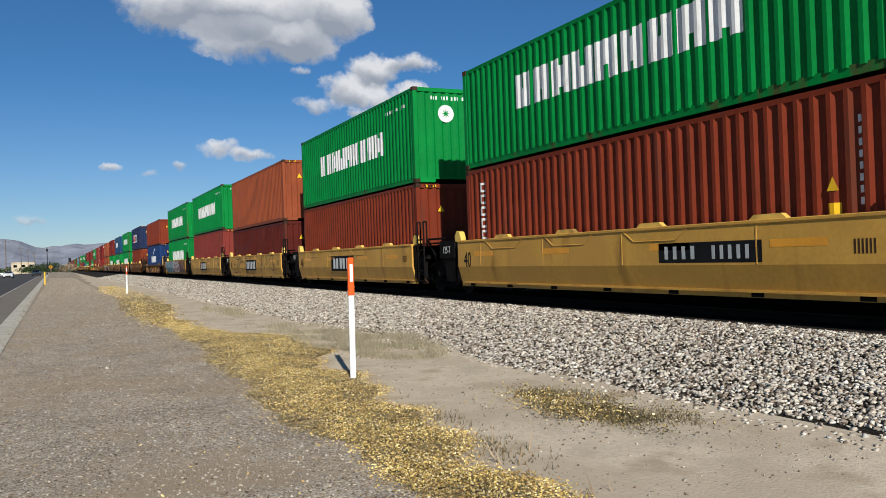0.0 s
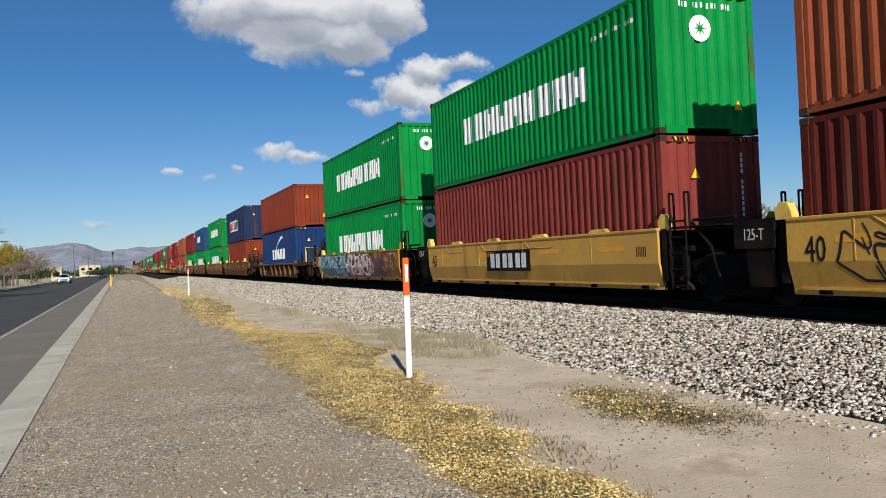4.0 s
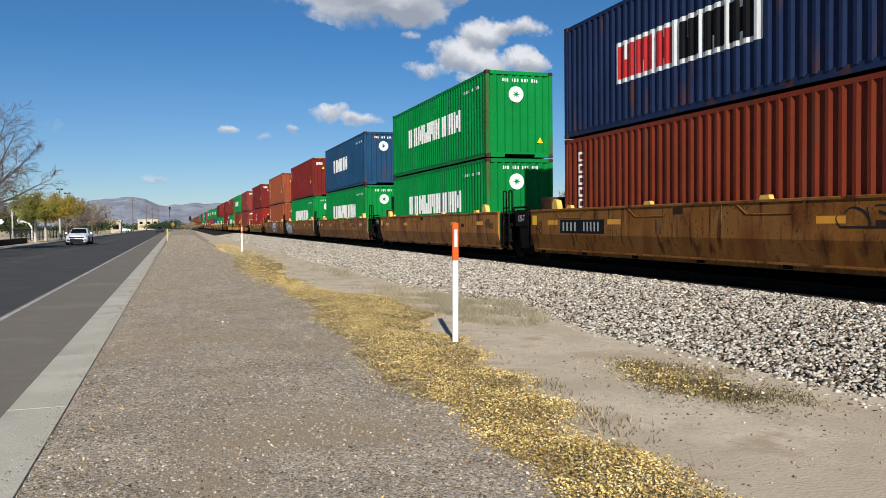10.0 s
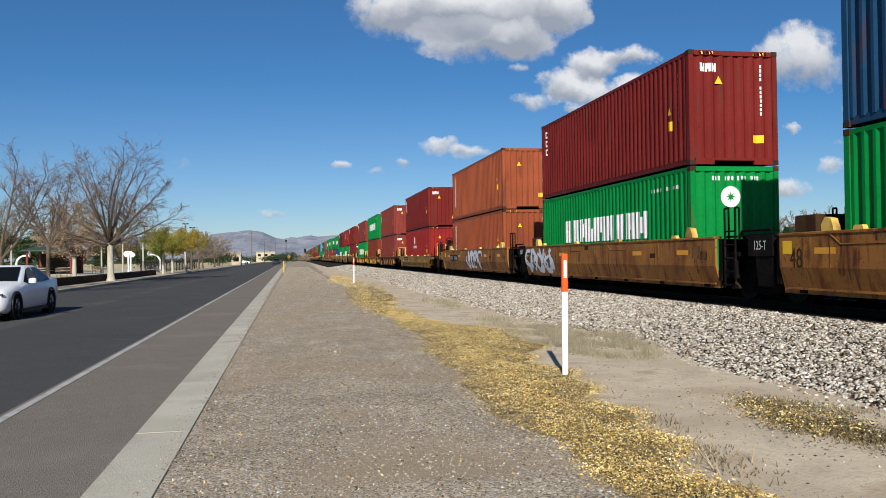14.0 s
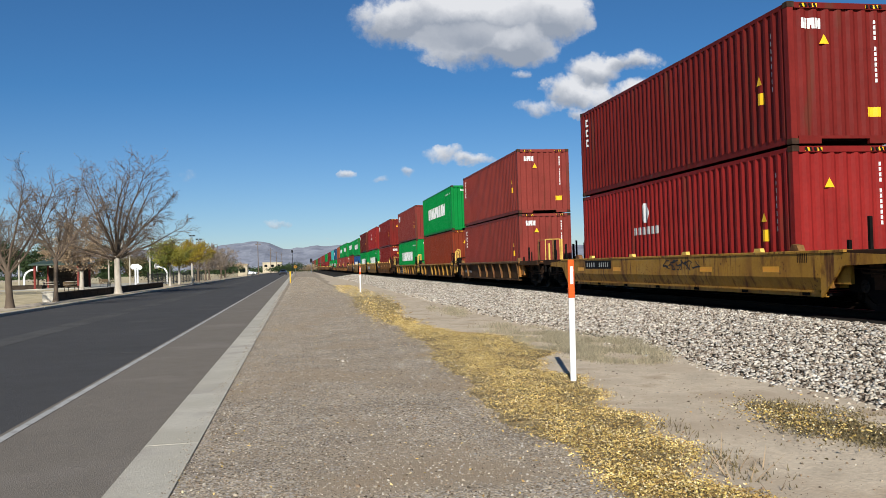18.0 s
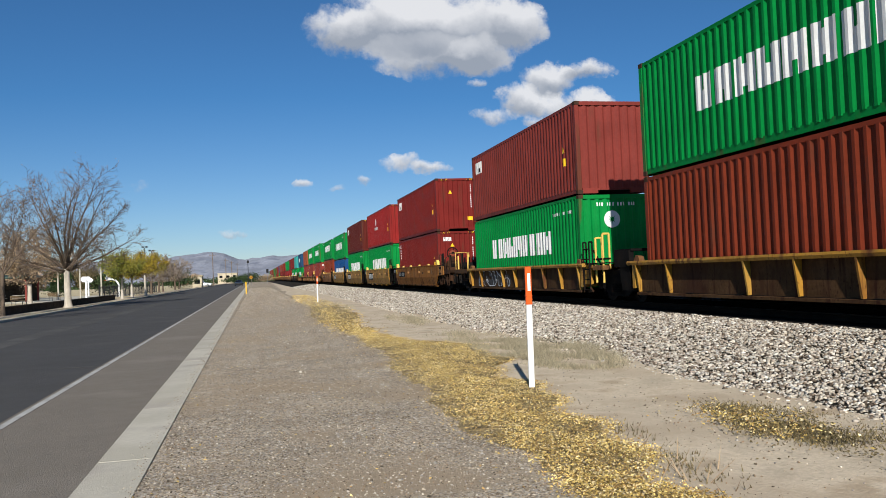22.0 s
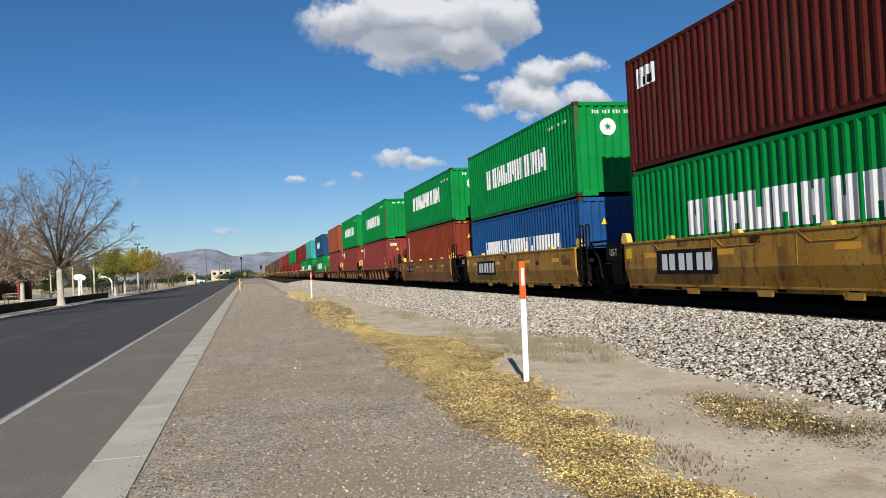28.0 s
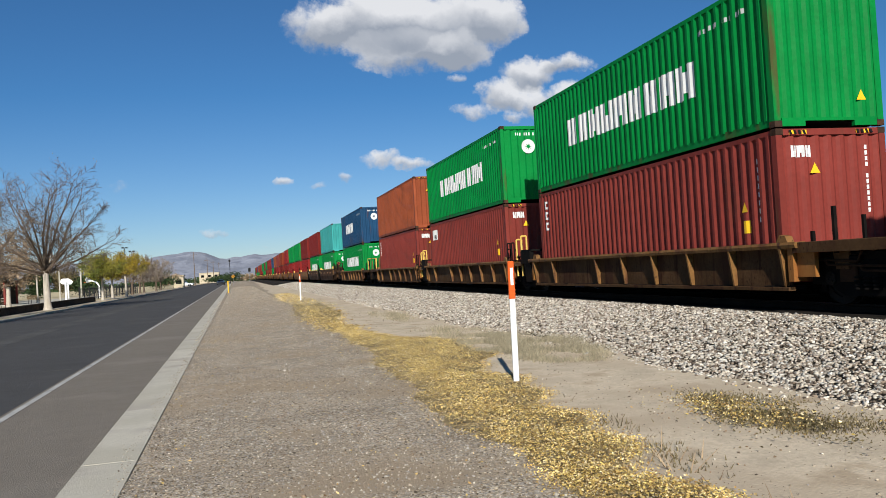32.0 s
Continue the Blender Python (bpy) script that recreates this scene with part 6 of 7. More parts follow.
        lv = flakes("leaves", pts, rng.uniform(0.6, 1.2, n) * leaf_size, leaf, "", "", 1.0)
        lv.parent = ob
        for k in ("label", "category", "kind"):
            if k in lv:
                del lv[k]
        lv["kind"], lv["label"] = "stuff", "thin scatter of leaves"
    return ob


tree("tree", -13.3, 63.5, 10.6, 86, 5, M["palebark"], 4500, M["dryleaf"], "large bare vase-shaped tree with pale trunk", 0.038, 0.27, 16, 0.25, 4, 0.0085, 3, wide=1.12)
tree("tree", -13.75, 49.4, 7.0, 46, 8, M["bark"], 900, M["dryleaf"], "slender bare tree with a dark trunk", 0.036, 0.36, 6, 0.13, 3)
tree("tree", -13.6, 41.5, 7.2, 50, 12, M["bark"], 900, M["dryleaf"], "forked bare tree by the kerb", 0.034, 0.25, 6, 0.17, 3, 0.006)
tree("tree", -19.0, 76.0, 6.5, 66, 21, M["palebark"], 9000, M["dryleaf"], "small tree in the park with tan leaves", 0.09, 0.3, 7, 0.2, 3, 0.01)
tree("tree", -24.0, 70.0, 7.0, 55, 22, M["bark"], 700, M["dryleaf"], "bare grey tree on the park lawn", 0.06, 0.3, 6, 0.18, 3, 0.01)
tree("tree", -27.5, 74.0, 7.5, 55, 25, M["bark"], 700, M["dryleaf"], "bare grey tree on the park lawn", 0.06, 0.3, 6, 0.18, 3, 0.01)
for k, (x, y, h, s) in enumerate([(-13.9, 92, 4.9, 31), (-14.2, 101, 5.3, 32), (-13.8, 110, 5.3, 33)]):
    tree("tree", x, y, h, 78, s, M["palebark"], 8000, M["goldleaf"] if k else M["yellowleaf"], "low spreading tree with golden leaves" if k else "low spreading tree with yellow-green leaves", 0.085, 0.5, 8, 0.14, 2, 0.01, 20, 0.22, wide=1.4)
near_bare = [tree("tree", x, y, h, 58, s, M["bark"], 700, M["dryleaf"], "bare roadside tree in the distance", 0.07, 0.28, 6, 0.16, 4, 0.016, twig="greytwig", wide=1.2) for x, y, h, s in [(-14.5, 122, 6.0, 41), (-14.8, 134, 6.2, 42)]]
for k, (x, y, turn) in enumerate([(-15.5, 146, 70), (-14.8, 160, 160), (-15.6, 178, 250)]):
    copy_thing(near_bare[k % 2], pose(x, y, 0.08, 0, 0, turn))


def bush(name, x, y, rx, rz, seed, material, label, n=1500, size=0.16, base=0.05):
    """An evergreen tree or shrub: a short stem and a ragged mass of leaf clumps."""
    g = np.random.default_rng(seed)
    ob = thing(name, label, "tree" if rz > 2 else "shrub", "", pose(x, y, base))
    part("trunk", Shape().tube((0, 0, 0), (0.1, 0, rz * 1.1), 0.14, 7, 0.05), M["bark"], ob)
    lobes = g.normal(0, 0.36, (9, 3)) * np.array([rx, rx, rz * 0.8]) + np.array([0, 0, rz * 1.05])
    pts = lobes[g.integers(0, 9, n)] + g.normal(0, 0.2, (n, 3)) * np.array([rx, rx, rz])
    pts[:, 2] = np.clip(pts[:, 2], 0.15, None)
    lv = flakes("leaves", pts, g.uniform(0.6, 1.3, n) * size, material, "", "", 1.0)
    lv.parent = ob
    del lv["kind"]
    lv["kind"], lv["label"] = "stuff", "ragged mass of leaves"
    return ob


for k, (x, y, rx, rz) in enumerate([(-30, 118, 3.0, 2.2), (-36, 125, 4, 2.4), (-17, 192, 5, 1.8), (-19, 206, 5, 1.9), (-6.5, 300, 6, 1.8), (-1.5, 330, 6, 2.2), (3.5, 340, 5, 1.8), (-26, 150, 5, 2.2)]):
    bush("shrub", x, y, rx, rz, 60 + k, M["darkleaf"] if k % 3 else M["dryleaf"], "dark evergreen shrubs in the distance" if k % 3 else "brown dry shrubs in the distance", 2200, 0.2)
for k, (x, y, rx, rz) in enumerate([(-46, 128, 3.2, 2.9), (-41, 138, 3.0, 3.4), (-36.5, 142, 3.2, 3.0), (-33, 150, 3.0, 2.6), (-29, 152, 3.0, 2.7), (-26, 158, 3.0, 2.5), (-52, 130, 3.2, 3.2), (-38, 116, 2.2, 3.4)]):
    bush("park_tree", x, y, rx, rz, 120 + k, M["darkleaf"] if k % 2 else M["weed"], "dark evergreen tree behind the court" if k % 2 else "olive-brown tree behind the court", 6500, 0.14)
for k, (x, y, rx, rz) in enumerate([(51, 60, 2.6, 2.2), (58, 64, 2.5, 2.2), (37.5, 70.7, 1.25, 3.0), (45.0, 66.0, 1.5, 2.1), (60, 52, 2.4, 2.4), (52, 84, 1.6, 2.0)]):
    bush("pine_tree", x, y, rx, rz, 80 + k, M["darkleaf"], "dark green pine beyond the railway", 9000, 0.11, 0)
far_bare = [tree("tree", x, y, h, 60, s_, M["palebark"], 0, None, "bare grey tree beyond the railway", 0.08, 0.22, 8, 0.15, 3, 0.024, twig="greytwig") for x, y, h, s_ in [(56, 93, 6.6, 91), (66, 84, 6.9, 92)]]
for k in range(15):
    a_, d_ = radians(27.5 + 1.45 * k), 98 + 9 * ((k * 7) % 5) / 4
    copy_thing(far_bare[k % 2], pose(d_ * math.sin(a_), d_ * math.cos(a_), -0.4 * (k % 3), 0, 0, 53 * k))

# ---- the park across the road ----
M["roofgreen"] = mat("dark_green_metal_roof", (0.05, 0.075, 0.06), 0.5, 0.2, 0.15, 1.0)
M["redpost"] = mat("dark_red_painted_steel", (0.20, 0.035, 0.025), 0.6, 0, 0.12, 2.0)
M["darkstone"] = mat("dark_brown_stone_wall", (0.05, 0.038, 0.028), 0.9, 0, 0.35, 3.0, (0.05, 0.04, 0.03), 0.4, 3.0, 1.0, 0.8, 12)
M["timber"] = mat("weathered_bench_timber", (0.30, 0.21, 0.12), 0.8, 0, 0.2, 4.0)
M["iron"] = mat("black_painted_iron", (0.02, 0.02, 0.022), 0.5, 0.3, 0.15)
M["polewood"] = mat("weathered_pole_wood", (0.16, 0.12, 0.09), 0.9, 0, 0.2, 2.0)
M["stucco"] = mat("cream_stucco", (0.50, 0.43, 0.31), 0.9, 0, 0.07, 0.5, (0.48, 0.4, 0.28), 0.25, 0.6, 2.0)
M["glass"] = mat("dark_window_glass", (0.006, 0.007, 0.009), 0.12, 0, 0.05, gloss=0.06)
# distance haze is put into the rock's blue-grey base colour
M["mountain"] = mat("mountain_rock_with_haze_in_colour", (0.275, 0.29, 0.335), 1.0, 0, 0.25, 0.006, (0.20, 0.215, 0.26), 0.45, 0.012, 1.0)
M["carwhite"] = mat("glossy_white_car_paint", (0.80, 0.81, 0.82), 0.35, 0, 0.015, coat=0.3)
M["cardark"] = mat("dark_grey_car_paint", (0.03, 0.032, 0.036), 0.3, 0, 0.05, coat=0.6)
M["rubber"] = mat("black_tyre_rubber", (0.015, 0.015, 0.015), 0.85, 0, 0.15)
M["alloy"] = mat("dark_alloy_rim", (0.08, 0.08, 0.085), 0.35, 0.8, 0.1)
M["trim"] = mat("black_plastic_trim", (0.012, 0.012, 0.013), 0.5, 0, 0.1)
M["lamp"] = mat("dark_headlamp_glass", (0.06, 0.065, 0.075), 0.1, 0.2, 0.05)

ramada = thing("picnic_shelter", "park picnic shelter with dark green hipped roof", "shelter", "", pose(-27.0, 100, 0.10))
part("roof", Shape().add([(-2.8, -3, 2.85), (2.8, -3, 2.85), (2.8, 3, 2.85), (-2.8, 3, 2.85), (-0.5, 0, 3.75), (0.5, 0, 3.75), (-2.8, -3, 2.72), (2.8, -3, 2.72), (2.8, 3, 2.72), (-2.8, 3, 2.72)],
     [(0, 1, 5, 4), (1, 2, 5), (2, 3, 4, 5), (3, 0, 4), (0, 6, 7, 1), (1, 7, 8, 2), (2, 8, 9, 3), (3, 9, 6, 0), (6, 9, 8, 7)]), M["roofgreen"], ramada)
for x in (-2.3, 0.0, 2.3):
    for y in (-2.5, 2.5):
        part("post", Shape().bevelled(x - 0.11, x + 0.11, y - 0.11, y + 0.11, 0, 2.75, 0.02), M["redpost"], ramada, "dark red post")
part("floor_slab", Shape().bevelled(-3.2, 3.2, -3.1, 3.1, -0.06, 0.06, 0.02), M["concrete"], ramada)
# added dark panel stands for the shade between the shelter's posts
part("back_wall", Shape().box(-2.2, 2.2, 2.3, 2.42, 0.06, 2.5), M["darkstone"], ramada, "dark panel added for the shelter's shaded inside")
for x in (-1.3, 1.3):
    t_ = thing("picnic_table", "picnic table with benches under the shelter", "table", "picnic tables", pose(-27.0 + x, 99.5, 0.16))
    part("tabletop", Shape().bevelled(-0.9, 0.9, -0.38, 0.38, 0.70, 0.76, 0.02), M["concrete"], t_)
    for s in (-1, 1):
        part("bench", Shape().bevelled(-0.9, 0.9, s * 0.72 - 0.13, s * 0.72 + 0.13, 0.42, 0.47, 0.02), M["concrete"], t_)
        part("leg", Shape().box(s * 0.6 - 0.05, s * 0.6 + 0.05, -0.72, 0.72, 0.0, 0.42).box(s * 0.6 - 0.05, s * 0.6 + 0.05, -0.2, 0.2, 0.42, 0.7), M["iron"], t_)


def planter(x0, y0, x1, y1, tall, label):
    n = max(1, round(math.hypot(x1 - x0, y1 - y0) / 2.0))
    w = math.degrees(math.atan2(y1 - y0, x1 - x0)) - 90
    top = thing("planter_wall", label, "low wall", "low walls in the park", pose(x0, y0, 0.05, 0, 0, w))
    L = math.hypot(x1 - x0, y1 - y0)
    for k in range(n):
        a, b = k * L / n + 0.01, (k + 1) * L / n - 0.01
        part("wall_block", Shape().bevelled(-0.22, 0.22, a, b, 0, tall, 0.03), M["darkstone"], top)
    part("coping", Shape().bevelled(-0.27, 0.27, -0.05, L + 0.05, tall, tall + 0.07, 0.015), M["darkstone"], top)


planter(-14.15, 50.0, -14.05, 87.0, 0.48, "long dark stone planter wall beside the path")
planter(-33.4, 101.0, -29.2, 100.2, 0.5, "dark stone planter wall on the lawn")
pier = thing("end_pier", "pale concrete pier at the planter wall's end", "pier", "", pose(-14.15, 49.6, 0.05))
part("shaft", Shape().bevelled(-0.3, 0.3, -0.3, 0.3, 0, 0.6, 0.03), M["concrete"], pier)
part("cap", Shape().bevelled(-0.34, 0.34, -0.34, 0.34, 0.6, 0.66, 0.02), M["concrete"], pier)


def bench(x, y, turn):
    top = thing("park_bench", "timber park bench with dark metal legs", "bench", "park benches", pose(x, y, 0.10, 0, 0, turn))
    for k in range(3):
        part("seat_slat", Shape().bevelled(-0.75, 0.75, -0.22 + 0.15 * k, -0.10 + 0.15 * k, 0.43, 0.47, 0.008), M["timber"], top)
        part("back_slat", Shape().bevelled(-0.75, 0.75, 0.24, 0.28, 0.56 + 0.13 * k, 0.66 + 0.13 * k, 0.008), M["timber"], top)
    for s in (-0.6, 0.6):
        part("leg", Shape().path([(s, -0.2, 0), (s, -0.2, 0.43), (s, 0.26, 0.43), (s, 0.3, 0.95)], 0.03).path([(s, 0.25, 0), (s, 0.25, 0.43)], 0.03), M["iron"], top)


bench(-20.7, 79.4, 60), bench(-22.5, 100.6, 60)


def bent(pts, r, n=8):
    """A pipe of one skin along points in the xz plane."""
    s, rings = Shape(), []
    for k, p in enumerate(pts):
        a, b = pts[max(0, k - 1)], pts[min(len(pts) - 1, k + 1)]
        d = Vector((b[0] - a[0], 0, b[2] - a[2])).normalized()
        u = Vector((d.z, 0, -d.x))
        rings += [tuple(Vector(p) + u * r * math.cos(2 * math.pi * i / n) + Vector((0, r * math.sin(2 * math.pi * i / n), 0))) for i in range(n)]
    return s.add(rings, [(j * n + i, j * n + (i + 1) % n, j * n + n + (i + 1) % n, j * n + n + i) for j in range(len(pts) - 1) for i in range(n)] + [tuple(range(n)), tuple(range(len(rings) - 1, len(rings) - n - 1, -1))])


def hoop(x, y, turn, label):
    top = thing("basketball_hoop", label, "basketball hoop", "basketball hoops", pose(x, y, 0.10, 0, 0, turn))
    pts = [(0, 0, 0)] + [(0.0 + 0.95 * (1 - math.cos(w)), 0, 1.3 + 0.95 * math.sin(w)) for w in [math.radians(a) for a in range(0, 91, 15)]] + [(1.35, 0, 2.25)]
    part("gooseneck_post", bent(pts, 0.115), M["whitepost"], top, "white curved steel post", smooth=True)
    part("backboard", Shape().add([(x, y, z - 0.72) for x in (1.35, 1.41) for y, z in ((-0.4, 2.75), (0.4, 2.75), (0.68, 3.1), (0.4, 3.45), (-0.4, 3.45), (-0.68, 3.1))],
         [(0, 1, 2, 3, 4, 5), (11, 10, 9, 8, 7, 6)] + [(i, i + 6, (i + 1) % 6 + 6, (i + 1) % 6) for i in range(6)]), M["whitepost"], top, "white fan-shaped backboard")
    part("rim", Shape().ring((1.68, 0, 2.1), (0, 0, 1), 0.24, 0.21, 0.03, 14), M["orangepost"], top)


hoop(-17.0, 110, 165, "white gooseneck basketball hoop on the court"), hoop(-31.5, 101, 10, "white gooseneck basketball hoop by the shelter")
hoop(-20.9, 110, 101, "white basketball hoop seen face on"), hoop(-24.0, 128, 100, "white basketball hoop farther off")
court = part("sports_court", Shape().box(-34, -17, 92, 135, 0.09, 0.108), M["concrete"])
tagged(court, "pale concrete sports court", "court", kind="structure")
for k, (x, y, h) in enumerate([(-25.7, 105, 4.2), (-23.3, 106, 3.8), (-21.0, 107, 4.0), (-18.4, 106, 4.4), (-29.5, 104, 3.6), (-33.0, 104, 3.6)]):
    p_ = thing("court_post", "pale round steel post at the court", "post", "court posts", pose(x, y, 0.1))
    part("shaft", Shape().tube((0, 0, 0), (0, 0, h), 0.10, 8, 0.08), M["concrete"], p_)
    part("cap", Shape().tube((0, 0, h), (0, 0, h + 0.06), 0.12, 8, 0.05), M["concrete"], p_)
for x, y, h in [(-22.5, 180, 9.2), (-20.9, 178, 8.3), (-30, 175, 8.5)]:
    p_ = thing("light_mast", "tall park light mast with lamp heads", "light mast", "light masts", pose(x, y, 0))
    part("mast", Shape().tube((0, 0, 0), (0, 0, h), 0.13, 8, 0.08), M["iron"], p_)
    for s in (-1, 1):
        part("lamp_head", Shape().bevelled(s * 0.35 - 0.25, s * 0.35 + 0.25, -0.2, 0.2, h, h + 0.28, 0.05), M["iron"], p_)

fence = thing("iron_fence", "black iron picket fence behind the yellow trees", "fence", "", pose(-16.2, 92, 0.08))
picket = Shape().box(-0.012, 0.012, -0.012, 0.012, 0.08, 1.45).mesh("picket")
picket.materials.append(M["iron"])
for k in range(140):
    part("picket", picket, None, fence).location = (0, 0.36 * k, 0)
for k in range(18):
    part("fence_post", Shape().bevelled(-0.05, 0.05, 3 * k - 0.05, 3 * k + 0.05, 0, 1.6, 0.015), M["iron"], fence)
for z in (0.25, 1.3):
    part("fence_rail", Shape().box(-0.02, 0.02, 0, 51, z, z + 0.05), M["iron"], fence)


# ---- the far end of the road ----
def house(name, x0, x1, y0, y1, h, windows, label):
    top = thing(name, label, "building", "", pose(0, 0, 0))
    part("wall", Shape().box(x0, x1, y0, y1, 0, h), M["stucco"], top)
    part("parapet", Shape().box(x0 - 0.15, x1 + 0.15, y0 - 0.15, y1 + 0.15, h, h + 0.35), M["stucco"], top)
    for k in range(windows):
        cx = x0 + (k + 0.5) * (x1 - x0) / windows
        w = part("window", Shape().box(cx - 0.7, cx + 0.7, y0 - 0.05, y0 + 0.05, h - 1.9, h - 0.8), M["trim"], top)
        part("pane", Shape().box(cx - 0.6, cx + 0.6, y0 - 0.07, y0 - 0.055, h - 1.82, h - 0.88), M["glass"], w)
    return top


house("building", -17.5, -8.3, 400, 412, 4.7, 3, "cream stucco flat-roofed building at the road's end")
house("building", -15.6, -13.2, 214, 218, 2.9, 1, "small cream stucco kiosk by the road")


def utility_pole(x, y, h, label="wooden utility pole with a cross arm"):
    p_ = thing("utility_pole", label, "utility pole", "utility poles", pose(x, y, 0))
    part("pole", Shape().tube((0, 0, 0), (0, 0, h), 0.14, 8, 0.08), M["polewood"], p_)
    part("cross_arm", Shape().box(-0.9, 0.9, -0.05, 0.05, h - 0.85, h - 0.75), M["polewood"], p_)
    for s in (-0.8, -0.35, 0.35, 0.8):
        part("insulator", Shape().tube((s, 0, h - 0.76), (s, 0, h - 0.6), 0.05, 6, 0.03), M["iron"], p_)


for x, y, h in [(-12.2, 250, 10.0), (-10.2, 300, 9.4), (-9.4, 345, 9.5), (-8.2, 395, 9.5), (47.7, 76.3, 9.6)]:
    utility_pole(x, y, h)
sig = thing("signal_mast", "dark railway signal on a slim mast", "railway signal", "", pose(3.6, 250, 0))
part("mast", Shape().tube((0, 0, 0), (0, 0, 4.0), 0.09, 8), M["steel"], sig)
part("signal_head", Shape().bevelled(-0.35, 0.35, -0.12, 0.12, 3.3, 4.5, 0.08), M["trim"], sig)
part("hood", Shape().tube((0, -0.12, 4.1), (0, -0.4, 4.1), 0.13, 10), M["trim"], sig)
M["amber"] = mat("weathered_amber_sign_face", (0.42, 0.20, 0.015), 0.6, vary=0.15)
sgn = thing("warning_sign", "weathered amber diamond road sign on a post", "road sign", "", pose(-0.9, 180, 0))
part("post", Shape().tube((0, 0, 0), (0, 0, 1.9), 0.04, 8), M["steel"], sgn)
part("sign_face", Shape().add([(x * 0.42, y, 2.0 + z * 0.42) for y in (-0.06, -0.03) for x, z in ((0, -1), (1, 0), (0, 1), (-1, 0))],
     [(0, 1, 2, 3), (7, 6, 5, 4), (0, 4, 5, 1), (1, 5, 6, 2), (2, 6, 7, 3), (3, 7, 4, 0)]), M["amber"], sgn, "amber diamond face")
part("symbol", Shape().box(-0.1, 0.1, -0.066, -0.062, 1.88, 2.14), M["trim"], sgn, "black symbol bar")
mast = thing("signal_mast", "slim dark mast with a small signal head", "railway signal", "", pose(-2.05, 250, 0))
part("mast", Shape().tube((0, 0, 0), (0, 0, 6.6), 0.11, 8, 0.08), M["iron"], mast)
part("signal_head", Shape().bevelled(-0.28, 0.28, -0.15, 0.15, 6.5, 7.3, 0.08), M["trim"], mast)


# ---- mountains ----
def ridge(name, y, depth, line, seed, label):
    """A mountain range: its skyline is given as slopes to the side and up from the eye."""
    g = np.random.default_rng(seed)
    v, f, cols, rows = [], [], 260, 7
    us = np.linspace(line[0][0], line[-1][0], cols)
    crest = np.interp(us, [a for a, _ in line], [b for _, b in line])
    jag = sum(np.interp(us, np.linspace(us[0], us[-1], n_), g.normal(0, s_, n_)) for n_, s_ in ((60, 0.0015), (140, 0.0012), (250, 0.0007)))
    crest = crest + jag
    fold = np.interp(us, np.linspace(us[0], us[-1], 60), g.uniform(0.55, 1.0, 60))
    for j in range(rows):
        k = j / (rows - 1)
        for i, u in enumerate(us):
            z = crest[i] * y * (k if k == 1 else k ** 0.9 * (fold[(i * 3 + 7 * j) % cols] * (1 - k) + k)) + EYE * k
            v.append((u * y, y - depth * (1 - k) * (0.7 + 0.5 * fold[i]), z if j else -20))
    for j in range(rows - 1):
        for i in range(cols - 1):
            a = j * cols + i
            f.append((a, a + 1, a + cols + 1, a + cols))
    me = bpy.data.meshes.new(name)
    me.from_pydata(v, [], f)
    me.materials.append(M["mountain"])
    return tagged(new(name, me), label, "mountains", kind="structure")


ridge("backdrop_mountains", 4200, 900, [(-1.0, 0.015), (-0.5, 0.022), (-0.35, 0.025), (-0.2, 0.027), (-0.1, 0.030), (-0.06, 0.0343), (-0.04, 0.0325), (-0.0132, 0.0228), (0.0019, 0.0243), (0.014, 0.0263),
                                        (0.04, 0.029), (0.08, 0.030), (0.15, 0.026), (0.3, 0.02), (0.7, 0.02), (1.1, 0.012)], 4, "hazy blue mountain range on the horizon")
n = 26000
a = rng.random(n)
y = 420 + 500 * a
x = rng.uniform(-0.5, 0.9, n) * y
z = np.abs(rng.normal(0, 1, n)) * 1.3 * (0.4 + np.abs(np.sin(x * 0.035) * np.sin(x * 0.011 + 2)))
flakes("distant_scrub", np.stack([x, y, z], -1), rng.uniform(0.6, 1.4, n), M["darkleaf"], "belt of distant desert scrub and trees", "scrub")


